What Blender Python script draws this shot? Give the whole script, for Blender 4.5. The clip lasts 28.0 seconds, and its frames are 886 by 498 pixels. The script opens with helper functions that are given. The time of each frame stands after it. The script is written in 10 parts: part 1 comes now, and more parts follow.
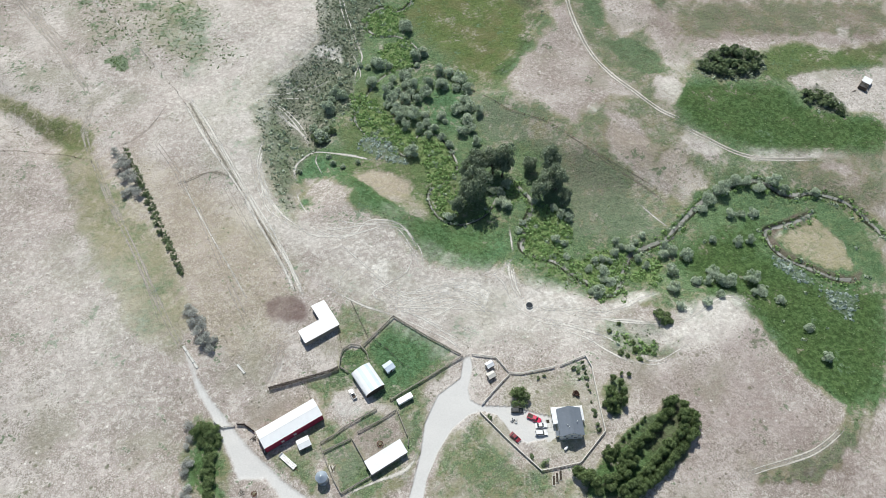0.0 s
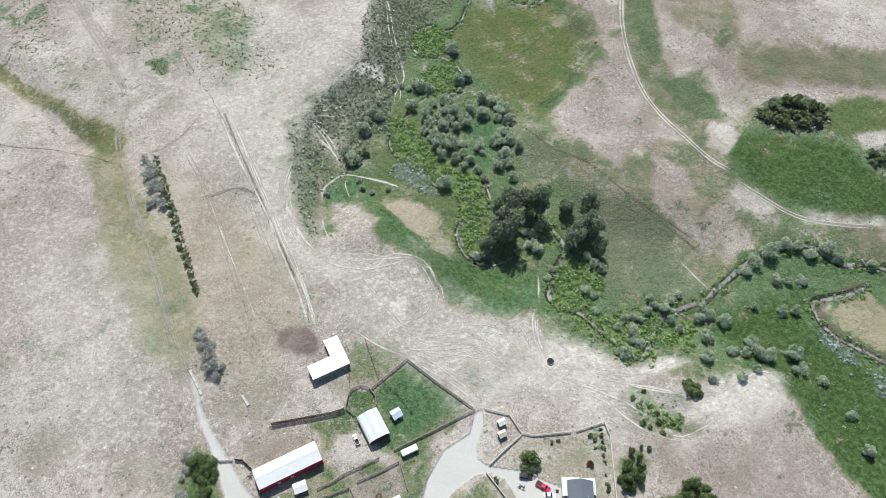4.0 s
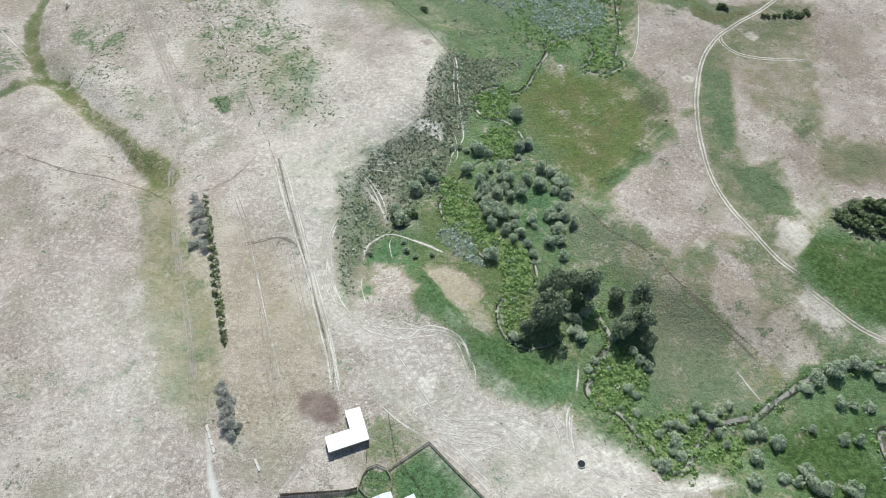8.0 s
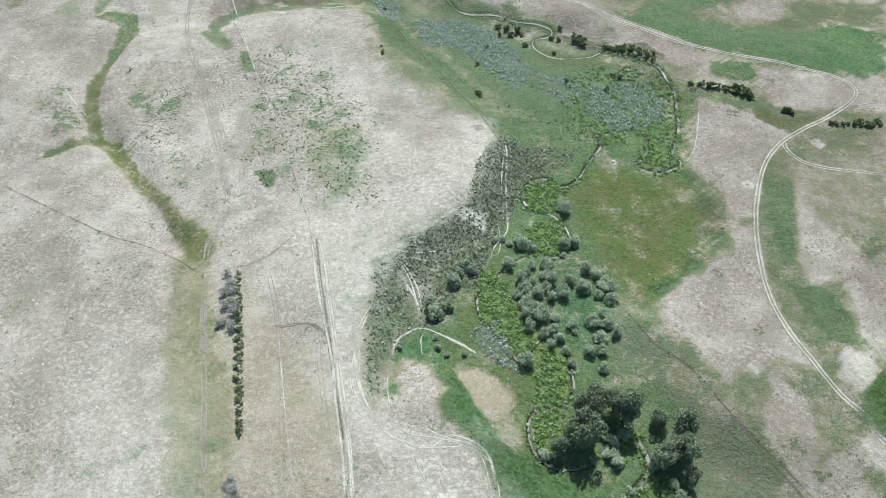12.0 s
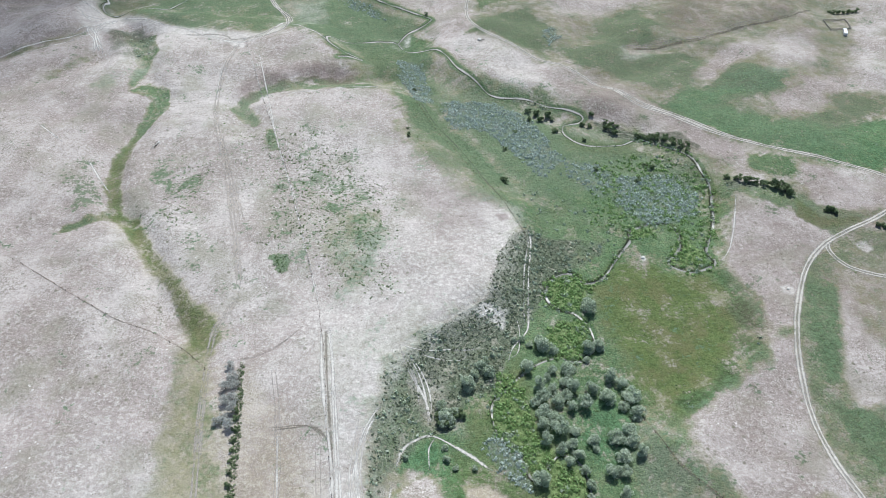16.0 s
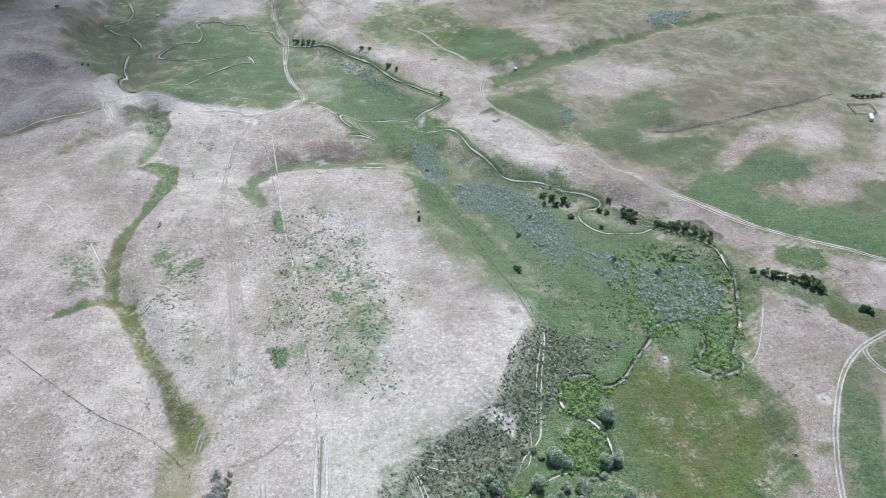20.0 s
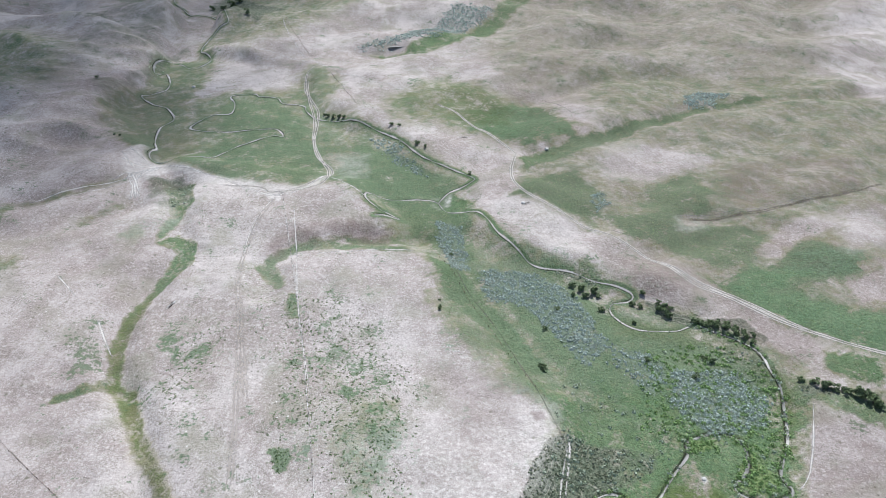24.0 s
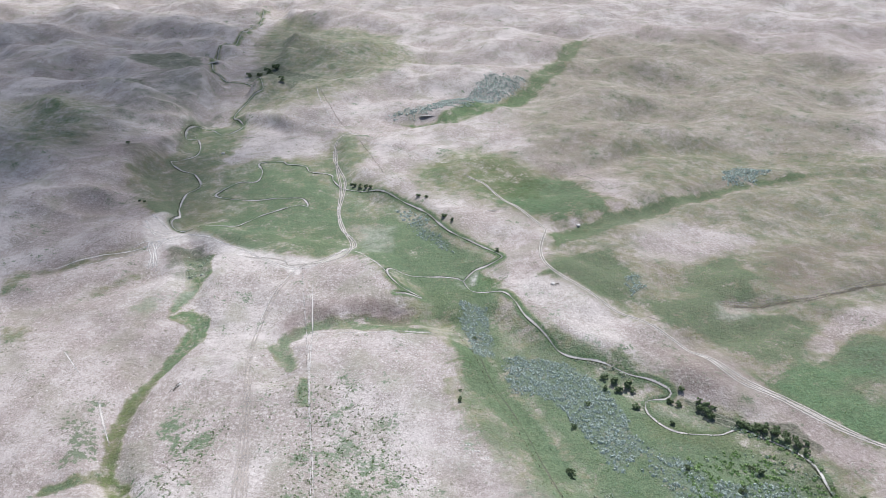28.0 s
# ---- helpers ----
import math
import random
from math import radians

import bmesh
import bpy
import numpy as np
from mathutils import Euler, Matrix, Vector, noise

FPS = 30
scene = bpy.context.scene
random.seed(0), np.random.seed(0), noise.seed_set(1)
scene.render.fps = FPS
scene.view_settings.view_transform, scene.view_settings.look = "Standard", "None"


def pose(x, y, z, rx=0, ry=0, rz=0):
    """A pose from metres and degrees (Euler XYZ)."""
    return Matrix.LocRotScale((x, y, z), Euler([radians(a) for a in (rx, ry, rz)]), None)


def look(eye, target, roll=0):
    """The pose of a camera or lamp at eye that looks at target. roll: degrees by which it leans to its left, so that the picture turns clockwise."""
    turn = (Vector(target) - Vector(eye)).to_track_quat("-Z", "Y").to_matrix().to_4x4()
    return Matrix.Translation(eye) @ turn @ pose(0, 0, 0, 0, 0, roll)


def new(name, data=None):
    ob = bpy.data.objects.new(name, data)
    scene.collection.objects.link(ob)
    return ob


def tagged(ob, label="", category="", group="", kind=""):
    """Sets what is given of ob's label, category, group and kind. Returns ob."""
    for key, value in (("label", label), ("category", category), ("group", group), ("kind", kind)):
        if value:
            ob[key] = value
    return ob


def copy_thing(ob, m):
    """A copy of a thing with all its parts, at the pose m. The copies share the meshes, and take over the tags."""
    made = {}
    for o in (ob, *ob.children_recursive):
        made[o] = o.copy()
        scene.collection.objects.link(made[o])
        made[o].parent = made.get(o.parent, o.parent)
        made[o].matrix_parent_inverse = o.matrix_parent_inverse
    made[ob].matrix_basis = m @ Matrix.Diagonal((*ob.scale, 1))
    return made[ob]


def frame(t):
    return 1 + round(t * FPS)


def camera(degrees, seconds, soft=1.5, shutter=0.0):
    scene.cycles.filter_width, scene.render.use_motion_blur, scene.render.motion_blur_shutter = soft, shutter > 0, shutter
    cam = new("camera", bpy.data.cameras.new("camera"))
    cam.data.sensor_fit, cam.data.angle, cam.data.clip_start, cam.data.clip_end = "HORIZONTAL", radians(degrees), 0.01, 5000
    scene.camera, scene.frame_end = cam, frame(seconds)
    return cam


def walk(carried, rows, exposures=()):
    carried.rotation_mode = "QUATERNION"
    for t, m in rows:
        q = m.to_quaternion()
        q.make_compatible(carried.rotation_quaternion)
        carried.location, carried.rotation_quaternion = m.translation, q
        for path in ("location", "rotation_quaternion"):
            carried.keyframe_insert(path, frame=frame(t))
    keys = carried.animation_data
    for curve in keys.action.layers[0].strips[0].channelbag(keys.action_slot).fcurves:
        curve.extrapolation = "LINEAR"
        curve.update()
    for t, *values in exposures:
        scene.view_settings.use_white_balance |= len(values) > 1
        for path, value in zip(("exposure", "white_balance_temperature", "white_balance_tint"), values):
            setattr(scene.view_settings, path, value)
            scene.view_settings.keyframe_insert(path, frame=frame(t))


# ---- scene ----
# ---- the camera, flown high over the creek ----
cam = camera(65.54, 28.0, soft=0.5)
FLIGHT = [
    (0, (9.18, -296.65, 251.45), (33.04, -245.02, 169.20), -0.27),
    (1, (13.19, -292.09, 251.71), (36.56, -240.35, 169.38), -0.36),
    (2, (17.00, -287.13, 251.87), (39.29, -234.99, 169.50), -0.27),
    (3, (20.65, -282.12, 252.13), (41.06, -229.37, 169.66), -0.07),
    (6, (30.13, -269.29, 249.85), (44.71, -213.83, 167.92), -0.11),
    (7, (32.30, -263.93, 250.96), (45.52, -206.75, 170.00), -0.06),
    (8, (34.47, -258.25, 251.66), (46.37, -199.23, 171.81), 0.26),
    (9, (37.22, -252.72, 251.64), (47.33, -191.78, 173.00), 0.01),
    (10, (39.26, -247.00, 252.01), (47.77, -184.24, 174.62), 0.13),
    (11, (40.40, -241.51, 252.47), (47.82, -177.05, 176.39), 0.28),
    (12, (40.55, -235.94, 252.78), (47.22, -169.87, 178.01), 0.51),
    (15, (47.17, -218.27, 253.16), (50.46, -147.32, 182.77), 0.06),
    (16, (49.44, -212.47, 252.92), (51.83, -139.93, 184.13), -0.00),
    (17, (50.94, -206.71, 253.13), (52.58, -132.66, 185.94), -0.13),
    (18, (52.33, -200.13, 252.76), (53.50, -124.62, 187.20), -0.05),
    (19, (53.49, -194.07, 252.63), (54.17, -117.10, 188.80), -0.08),
    (20, (54.09, -187.64, 252.86), (54.16, -109.24, 190.77), -0.13),
    (21, (55.02, -180.81, 252.70), (54.10, -101.05, 192.39), -0.07),
    (24, (58.63, -161.25, 252.63), (54.14, -77.63, 197.98), -0.04),
    (25, (59.96, -153.93, 252.28), (54.21, -69.20, 199.49), -0.12),
    (26, (61.17, -146.19, 251.36), (54.09, -60.36, 200.53), -0.11),
    (27, (61.52, -139.53, 251.30), (53.25, -52.74, 202.33), -0.06),
    (28, (61.49, -133.52, 252.28), (52.14, -45.86, 205.07), -0.13),
]
walk(cam, [(t, look(eye, target, roll)) for t, eye, target, roll in FLIGHT],
     exposures=[(0, -0.19, 6450, 4), (6, -0.18, 6450, 3), (12, -0.13, 6300, -3), (15, -0.12, 6050, 4), (20, -0.16, 5920, 8), (24, -0.09, 6000, 10), (28, -0.06, 6100, 13)])


# ---- sky and sun ----
SUN_TOWARDS = Vector((0.20, 0.98, 0)).normalized()
SUN_HEIGHT = radians(56)
world = bpy.data.worlds.new("sky")
scene.world = world
world.use_nodes = True
sky = world.node_tree.nodes.new("ShaderNodeTexSky")
sky.sky_type, sky.sun_disc = "NISHITA", False
sky.sun_elevation, sky.sun_rotation = SUN_HEIGHT, math.atan2(SUN_TOWARDS.x, SUN_TOWARDS.y)
world.node_tree.links.new(sky.outputs[0], world.node_tree.nodes["Background"].inputs[0])
world.node_tree.nodes["Background"].inputs[1].default_value = 0.105
sun = new("sun", bpy.data.lights.new("sun", "SUN"))
sun.data.energy, sun.data.angle, sun.data.color = 5.0, radians(0.55), (1.0, 0.955, 0.9)
sun.matrix_world = look(SUN_TOWARDS * math.cos(SUN_HEIGHT) * 900 + Vector((0, 0, math.sin(SUN_HEIGHT) * 900)), (0, 0, 0))


# ---- materials ----
class Nodes:
    """A short hand for building node materials."""

    def __init__(self, name):
        self.material = bpy.data.materials.new(name)
        self.material.use_nodes = True
        self.tree = self.material.node_tree
        self.shader = self.tree.nodes["Principled BSDF"]
        self.place = self.tree.nodes.new("ShaderNodeNewGeometry").outputs["Position"]

    def put(self, value, socket):
        if isinstance(value, bpy.types.NodeSocket):
            self.tree.links.new(value, socket)
        elif isinstance(value, tuple) and len(value) == 3 and socket.type == "RGBA":
            socket.default_value = (*value, 1)
        else:
            socket.default_value = value

    def noise(self, size, detail=3.0, rough=0.55, vector=None, warp=0.0):
        n = self.tree.nodes.new("ShaderNodeTexNoise")
        n.inputs["Scale"].default_value, n.inputs["Detail"].default_value = 1 / size, detail
        n.inputs["Roughness"].default_value, n.inputs["Distortion"].default_value = rough, warp
        self.put(vector or self.place, n.inputs["Vector"])
        return n.outputs["Fac"]

    def cells(self, size, vector=None):
        n = self.tree.nodes.new("ShaderNodeTexVoronoi")
        n.inputs["Scale"].default_value = 1 / size
        self.put(vector or self.place, n.inputs["Vector"])
        return n.outputs["Distance"]

    def math(self, kind, a, b=0.0, c=0.0):
        n = self.tree.nodes.new("ShaderNodeMath")
        n.operation = kind
        for value, socket in zip((a, b, c), n.inputs):
            self.put(value, socket)
        return n.outputs[0]

    def step(self, value, low, high, to_low=0.0, to_high=1.0):
        n = self.tree.nodes.new("ShaderNodeMapRange")
        n.interpolation_type = "SMOOTHSTEP"
        for v, socket in zip((value, low, high, to_low, to_high), n.inputs):
            self.put(v, socket)
        return n.outputs[0]

    def mix(self, fac, a, b, kind="MIX"):
        n = self.tree.nodes.new("ShaderNodeMix")
        n.data_type, n.blend_type = "RGBA", kind
        self.put(fac, n.inputs[0]), self.put(a, n.inputs[6]), self.put(b, n.inputs[7])
        return n.outputs[2]

    def channel(self, name):
        """The four parts of a colour attribute."""
        n = self.tree.nodes.new("ShaderNodeAttribute")
        n.attribute_name = name
        split = self.tree.nodes.new("ShaderNodeSeparateColor")
        self.put(n.outputs["Color"], split.inputs[0])
        return *split.outputs[:3], n.outputs["Alpha"]

    def random(self):
        return self.tree.nodes.new("ShaderNodeObjectInfo").outputs["Random"]

    def island(self):
        return self.tree.nodes.new("ShaderNodeNewGeometry").outputs["Random Per Island"]

    def drawn_out(self, turn, length):
        """Places stretched along one direction, for streaks."""
        n = self.tree.nodes.new("ShaderNodeMapping")
        n.inputs["Rotation"].default_value, n.inputs["Scale"].default_value = (0, 0, turn), (1, 1 / length, 1)
        self.put(self.place, n.inputs["Vector"])
        return n.outputs[0]

    def bump(self, height, distance, strength=1.0):
        n = self.tree.nodes.new("ShaderNodeBump")
        n.inputs["Strength"].default_value, n.inputs["Distance"].default_value = strength, distance
        self.put(height, n.inputs["Height"])
        self.put(n.outputs[0], self.shader.inputs["Normal"])

    def done(self, colour, rough=0.9, metal=0.0, spec=0.25):
        self.put(colour, self.shader.inputs["Base Color"])
        self.put(rough, self.shader.inputs["Roughness"])
        self.put(metal, self.shader.inputs["Metallic"])
        self.put(spec, self.shader.inputs["Specular IOR Level"])
        return self.material


def ground_material():
    n = Nodes("ground_cover")
    green, lush, dark, sage = n.channel("cover_a")
    bare, brown, straw, gravel = n.channel("cover_b")
    lime, emerald, dull, weed = n.channel("cover_c")
    broad, mid, fine, grit = n.noise(46, 4), n.noise(9, 4, 0.6), n.noise(1.9, 4, 0.65), n.noise(0.5, 3, 0.7)
    tuft = n.noise(1.1, 2, 0.6, warp=0.4)
    speck = n.noise(0.75, 5, 0.8)
    patch_noise = n.noise(13, 4, 0.6)
    rough_patch = n.step(patch_noise, 0.42, 0.6, 0.15, 1.0)
    blend = n.math("ADD", n.math("MULTIPLY", n.noise(17, 5, 0.7), 0.6), n.math("MULTIPLY", fine, 0.4))

    def ragged(mask, spread=3.6, width=0.2):
        """Where a cover stands: solid where its share is high, in ever smaller patches where it is low."""
        return n.step(n.math("MULTIPLY_ADD", n.math("SUBTRACT", blend, 0.5), spread, mask), 0.5 - width, 0.5 + width)

    def dots(size, low, high, place, least):
        """Small separate spots, thinned out where a slow noise is low."""
        return n.math("MULTIPLY", n.step(n.cells(size), low, high, 1.0, 0.0), n.step(n.noise(place, 3, 0.6), least, least + 0.12))

    # Dry pasture: bleached grass, thin soil, droppings, weeds and stones.
    dry = n.mix(n.step(mid, 0.3, 0.7), (0.335, 0.284, 0.262), (0.475, 0.418, 0.395))
    dry = n.mix(n.step(broad, 0.42, 0.6, 0.0, 0.7), dry, (0.28, 0.24, 0.218))
    dry = n.mix(n.step(n.noise(85, 6, 0.65), 0.46, 0.56, 0.0, 0.8), dry, n.mix(mid, (0.475, 0.428, 0.402), (0.625, 0.58, 0.55)))
    dry = n.mix(n.step(n.noise(60, 5, 0.65, vector=n.drawn_out(0.5, 1.6)), 0.5, 0.6, 0.0, 0.6), dry, (0.275, 0.228, 0.203))
    dry = n.mix(n.step(fine, 0.46, 0.66, 0.0, 0.3), dry, (0.56, 0.53, 0.49))
    uneven = n.step(n.noise(38, 4, 0.6), 0.4, 0.6, 0.3, 1.0)
    dry = n.mix(n.math("MULTIPLY", n.step(n.noise(2.6, 3, 0.7), 0.51, 0.58, 0.0, 0.42), uneven), dry, (0.245, 0.213, 0.182))
    dry = n.mix(n.math("MULTIPLY", n.step(n.noise(1.5, 3, 0.7), 0.52, 0.6, 0.0, 0.5), uneven), dry, (0.215, 0.19, 0.155))
    dry = n.mix(n.step(n.noise(1.9, 3, 0.75, warp=0.5), 0.54, 0.6, 0.0, 0.5), dry, (0.64, 0.60, 0.565))
    dry = n.mix(n.math("MULTIPLY", n.step(speck, 0.47, 0.56, 0.0, 0.7), rough_patch), dry, (0.19, 0.17, 0.135))
    dry = n.mix(n.step(grit, 0.53, 0.62, 0.0, 0.55), dry, (0.68, 0.65, 0.61))
    dry = n.mix(n.step(n.noise(27, 5, 0.6), 0.5, 0.66, 0.0, 0.5), dry, n.mix(fine, (0.22, 0.215, 0.15), (0.33, 0.325, 0.255)))
    dry = n.mix(n.math("MULTIPLY", dots(3.3, 0.07, 0.2, 24, 0.46), 0.8), dry, (0.10, 0.10, 0.07))
    dry = n.mix(n.math("MULTIPLY", dots(5.6, 0.08, 0.2, 40, 0.44), 0.75), dry, (0.13, 0.14, 0.085))
    dry = n.mix(n.math("MULTIPLY", dots(4.4, 0.04, 0.14, 30, 0.45), 0.85), dry, (0.78, 0.76, 0.72))
    dry = n.mix(n.math("MULTIPLY", straw, n.step(fine, 0.3, 0.7, 0.35, 0.95)), dry, n.mix(mid, (0.30, 0.265, 0.155), (0.43, 0.37, 0.255)))
    # Green grass of several kinds.
    grass = n.mix(n.step(mid, 0.3, 0.7), (0.092, 0.158, 0.078), (0.178, 0.268, 0.142))
    grass = n.mix(n.step(broad, 0.38, 0.62, 0.0, 0.7), grass, (0.08, 0.152, 0.076))
    grass = n.mix(n.step(n.noise(5.5, 4, 0.7), 0.5, 0.62, 0.0, 0.55), grass, (0.19, 0.205, 0.115))
    clump = n.noise(2.1, 3, 0.7)
    grass = n.mix(n.step(clump, 0.5, 0.58, 0.0, 0.42), grass, (0.045, 0.075, 0.032))
    grass = n.mix(n.step(clump, 0.36, 0.44, 0.55, 0.0), grass, (0.20, 0.26, 0.125))
    grass = n.mix(n.step(speck, 0.46, 0.58, 0.0, 0.6), grass, (0.038, 0.056, 0.028))
    grass = n.mix(n.step(grit, 0.5, 0.62, 0.0, 0.65), grass, (0.21, 0.29, 0.135))
    thick = n.mix(n.step(fine, 0.3, 0.7), (0.08, 0.122, 0.036), (0.155, 0.19, 0.07))
    thick = n.mix(n.step(clump, 0.5, 0.6, 0.0, 0.5), thick, (0.055, 0.075, 0.025))
    thick = n.mix(n.step(speck, 0.5, 0.66, 0.0, 0.5), thick, (0.04, 0.06, 0.022))
    thick = n.mix(n.step(n.noise(16, 5, 0.65), 0.45, 0.62, 0.0, 0.75), thick, n.mix(fine, (0.10, 0.10, 0.042), (0.195, 0.185, 0.09)))
    grass = n.mix(n.math("MULTIPLY", lush, 0.9), grass, thick)
    vivid = n.mix(n.step(fine, 0.32, 0.66), (0.055, 0.14, 0.068), (0.12, 0.255, 0.13))
    vivid = n.mix(n.step(clump, 0.49, 0.57, 0.0, 0.65), vivid, (0.035, 0.075, 0.03))
    vivid = n.mix(n.step(speck, 0.5, 0.62, 0.0, 0.6), vivid, (0.028, 0.055, 0.024))
    grass = n.mix(n.math("MULTIPLY", emerald, n.step(blend, 0.36, 0.56, 0.35, 1.0)), grass, vivid)
    deep = n.mix(n.step(fine, 0.34, 0.66), (0.042, 0.076, 0.022), (0.10, 0.15, 0.052))
    deep = n.mix(n.step(clump, 0.5, 0.58, 0.0, 0.5), deep, (0.03, 0.05, 0.018))
    grass = n.mix(n.math("MULTIPLY", emerald, lush), grass, deep)
    # Grey-green grass, which also paints haze over the north valley.
    faded = n.mix(n.step(fine, 0.32, 0.68), (0.105, 0.14, 0.09), (0.20, 0.238, 0.162))
    faded = n.mix(n.step(grit, 0.52, 0.66, 0.0, 0.5), faded, (0.27, 0.28, 0.19))
    grass = n.mix(n.math("MULTIPLY", dull, 0.85), grass, faded)
    thin = n.mix(n.step(n.noise(6, 4, 0.65), 0.35, 0.65, 0.25, 0.8), dry, n.mix(fine, (0.155, 0.165, 0.075), (0.255, 0.255, 0.14)))
    col = n.mix(n.step(green, 0.1, 0.5), dry, thin)
    col = n.mix(n.math("MULTIPLY", ragged(green), n.step(green, 0.35, 0.8, 0.5, 1.0)), col, grass)
    col = n.mix(n.math("MULTIPLY", ragged(weed, 5.0, 0.12), 0.8), col, n.mix(n.step(speck, 0.42, 0.6), (0.13, 0.21, 0.105), (0.06, 0.10, 0.045)))
    rank = n.mix(n.step(fine, 0.32, 0.64), (0.10, 0.155, 0.055), (0.22, 0.29, 0.125))
    rank = n.mix(n.step(tuft, 0.5, 0.62, 0.0, 0.7), rank, (0.05, 0.065, 0.02))
    col = n.mix(n.math("MULTIPLY", ragged(lime, 1.2), 0.9), col, rank)
    # Scrubby banks, with the level paths that cattle tread into them.
    scrub = n.mix(n.step(fine, 0.36, 0.62), (0.06, 0.08, 0.054), (0.195, 0.22, 0.158))
    scrub = n.mix(n.step(n.noise(1.7, 3, 0.7), 0.53, 0.6, 0.0, 0.6), scrub, (0.24, 0.245, 0.175))
    scrub = n.mix(n.step(speck, 0.48, 0.6, 0.0, 0.6), scrub, (0.03, 0.038, 0.024))
    split = n.tree.nodes.new("ShaderNodeSeparateXYZ")
    n.put(n.place, split.inputs[0])
    lift = n.math("MULTIPLY_ADD", split.outputs[2], 9.0, n.math("MULTIPLY", n.noise(14, 3), 16.0))
    shelf = n.math("MULTIPLY", n.step(n.math("SINE", lift), 0.72, 0.97), n.step(n.noise(8, 3), 0.42, 0.58))
    scrub = n.mix(n.math("MULTIPLY", shelf, 0.75), scrub, (0.36, 0.345, 0.28))
    col = n.mix(n.math("MULTIPLY", ragged(dark, 1.6, 0.25), 0.9), col, scrub)
    silver = n.mix(n.step(tuft, 0.4, 0.62), (0.22, 0.26, 0.24), (0.07, 0.10, 0.065))
    col = n.mix(n.math("MULTIPLY", ragged(sage), 0.5), col, silver)
    soil = n.mix(n.step(fine, 0.35, 0.7), (0.52, 0.49, 0.45), (0.78, 0.755, 0.71))
    soil = n.mix(n.step(speck, 0.5, 0.64, 0.0, 0.4), soil, (0.33, 0.30, 0.26))
    col = n.mix(n.math("MULTIPLY", bare, n.step(n.noise(6, 5, 0.7), 0.36, 0.58, 0.42, 1.0)), col, soil)
    # Brown soil; some zones use it to paint shade on the ground.
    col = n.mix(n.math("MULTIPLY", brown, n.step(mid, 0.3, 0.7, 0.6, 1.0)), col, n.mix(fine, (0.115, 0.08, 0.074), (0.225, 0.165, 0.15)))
    col = n.mix(ragged(gravel, 0.8), col, n.mix(grit, (0.46, 0.45, 0.44), (0.66, 0.65, 0.64)))
    rise = n.math("ADD", fine, n.math("ADD", n.math("MULTIPLY", tuft, 0.7), n.math("MULTIPLY", grit, 0.35)))
    rise = n.math("MULTIPLY", rise, n.step(n.math("ADD", green, dark), 0.1, 0.7, 0.5, 1.2))
    n.bump(n.math("MULTIPLY", n.math("ADD", rise, n.math("MULTIPLY", clump, 1.2)), n.step(gravel, 0.2, 0.8, 1.0, 0.2)), 0.45, 1.0)
    return n.done(col, 0.95, spec=0.1)


def plain(name, colour, rough=0.6, metal=0.0, spread=0.12, size=0.6, bump=0.0, spec=0.4):
    """A painted, wooden or metal surface with grime at two scales and small differences between pieces."""
    n = Nodes(name)
    low, high = tuple(c * (1 - spread * 1.6) for c in colour), tuple(min(c * (1 + spread), 0.95) for c in colour)
    col = n.mix(n.noise(size, 4), low, high)
    col = n.mix(n.step(n.noise(size * 6, 3), 0.45, 0.75, 0.0, 0.5), col, low)
    col = n.mix(n.math("MULTIPLY", n.random(), spread), col, low)
    if bump:
        n.bump(n.noise(size * 0.3, 3), bump)
    return n.done(col, n.step(n.noise(size * 2), 0.3, 0.7, rough * 0.85, min(rough * 1.15, 1.0)), metal, spec)


def leaf_material(name, dark, light, tip):
    n = Nodes(name)
    col = n.mix(n.island(), dark, light)
    col = n.mix(n.step(n.noise(1.3, 2), 0.45, 0.7, 0.0, 0.6), col, tip)
    col = n.mix(n.math("MULTIPLY", n.random(), 0.35), col, dark)
    n.done(col, 0.75, spec=0.2)
    # Thin leaves let part of the light through.
    lit, both = n.tree.nodes.new("ShaderNodeBsdfTranslucent"), n.tree.nodes.new("ShaderNodeMixShader")
    both.inputs[0].default_value = 0.35
    n.put(col, lit.inputs["Color"])
    n.put(n.shader.outputs[0], both.inputs[1]), n.put(lit.outputs[0], both.inputs[2])
    n.put(both.outputs[0], n.tree.nodes["Material Output"].inputs["Surface"])
    return n.material


def ribbon_material(name, low, high, amount, patchiness=0.5):
    """Trodden soil, painted bank shade and creek glare, thickest along its middle, that breaks up into the grass at its
    edges and now and then along its way.
    """
    n = Nodes(name)
    middle = n.channel("worn")[0]
    cover = n.math("MULTIPLY_ADD", n.math("SUBTRACT", n.noise(0.8, 4, 0.65), 0.5), 1.5, middle)
    gone = n.step(n.noise(9, 3), 0.36, 0.56, 1.0 - patchiness, 1.0)
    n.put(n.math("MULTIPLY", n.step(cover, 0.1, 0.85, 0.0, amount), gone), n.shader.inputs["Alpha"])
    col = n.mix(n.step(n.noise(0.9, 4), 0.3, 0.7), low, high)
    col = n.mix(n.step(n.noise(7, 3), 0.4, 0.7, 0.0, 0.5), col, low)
    return n.done(col, 0.95, spec=0.1)


def water_material():
    n = Nodes("creek_water")
    # The palest tones put the reflected sky into the water's colour.
    col = n.mix(n.noise(3.0, 3), n.mix(n.step(n.noise(8, 3), 0.42, 0.62), (0.09, 0.095, 0.08), (0.30, 0.295, 0.275)), (0.36, 0.355, 0.335))
    n.bump(n.noise(0.7, 2), 0.03, 0.35)
    return n.done(col, 0.3, spec=0.1)


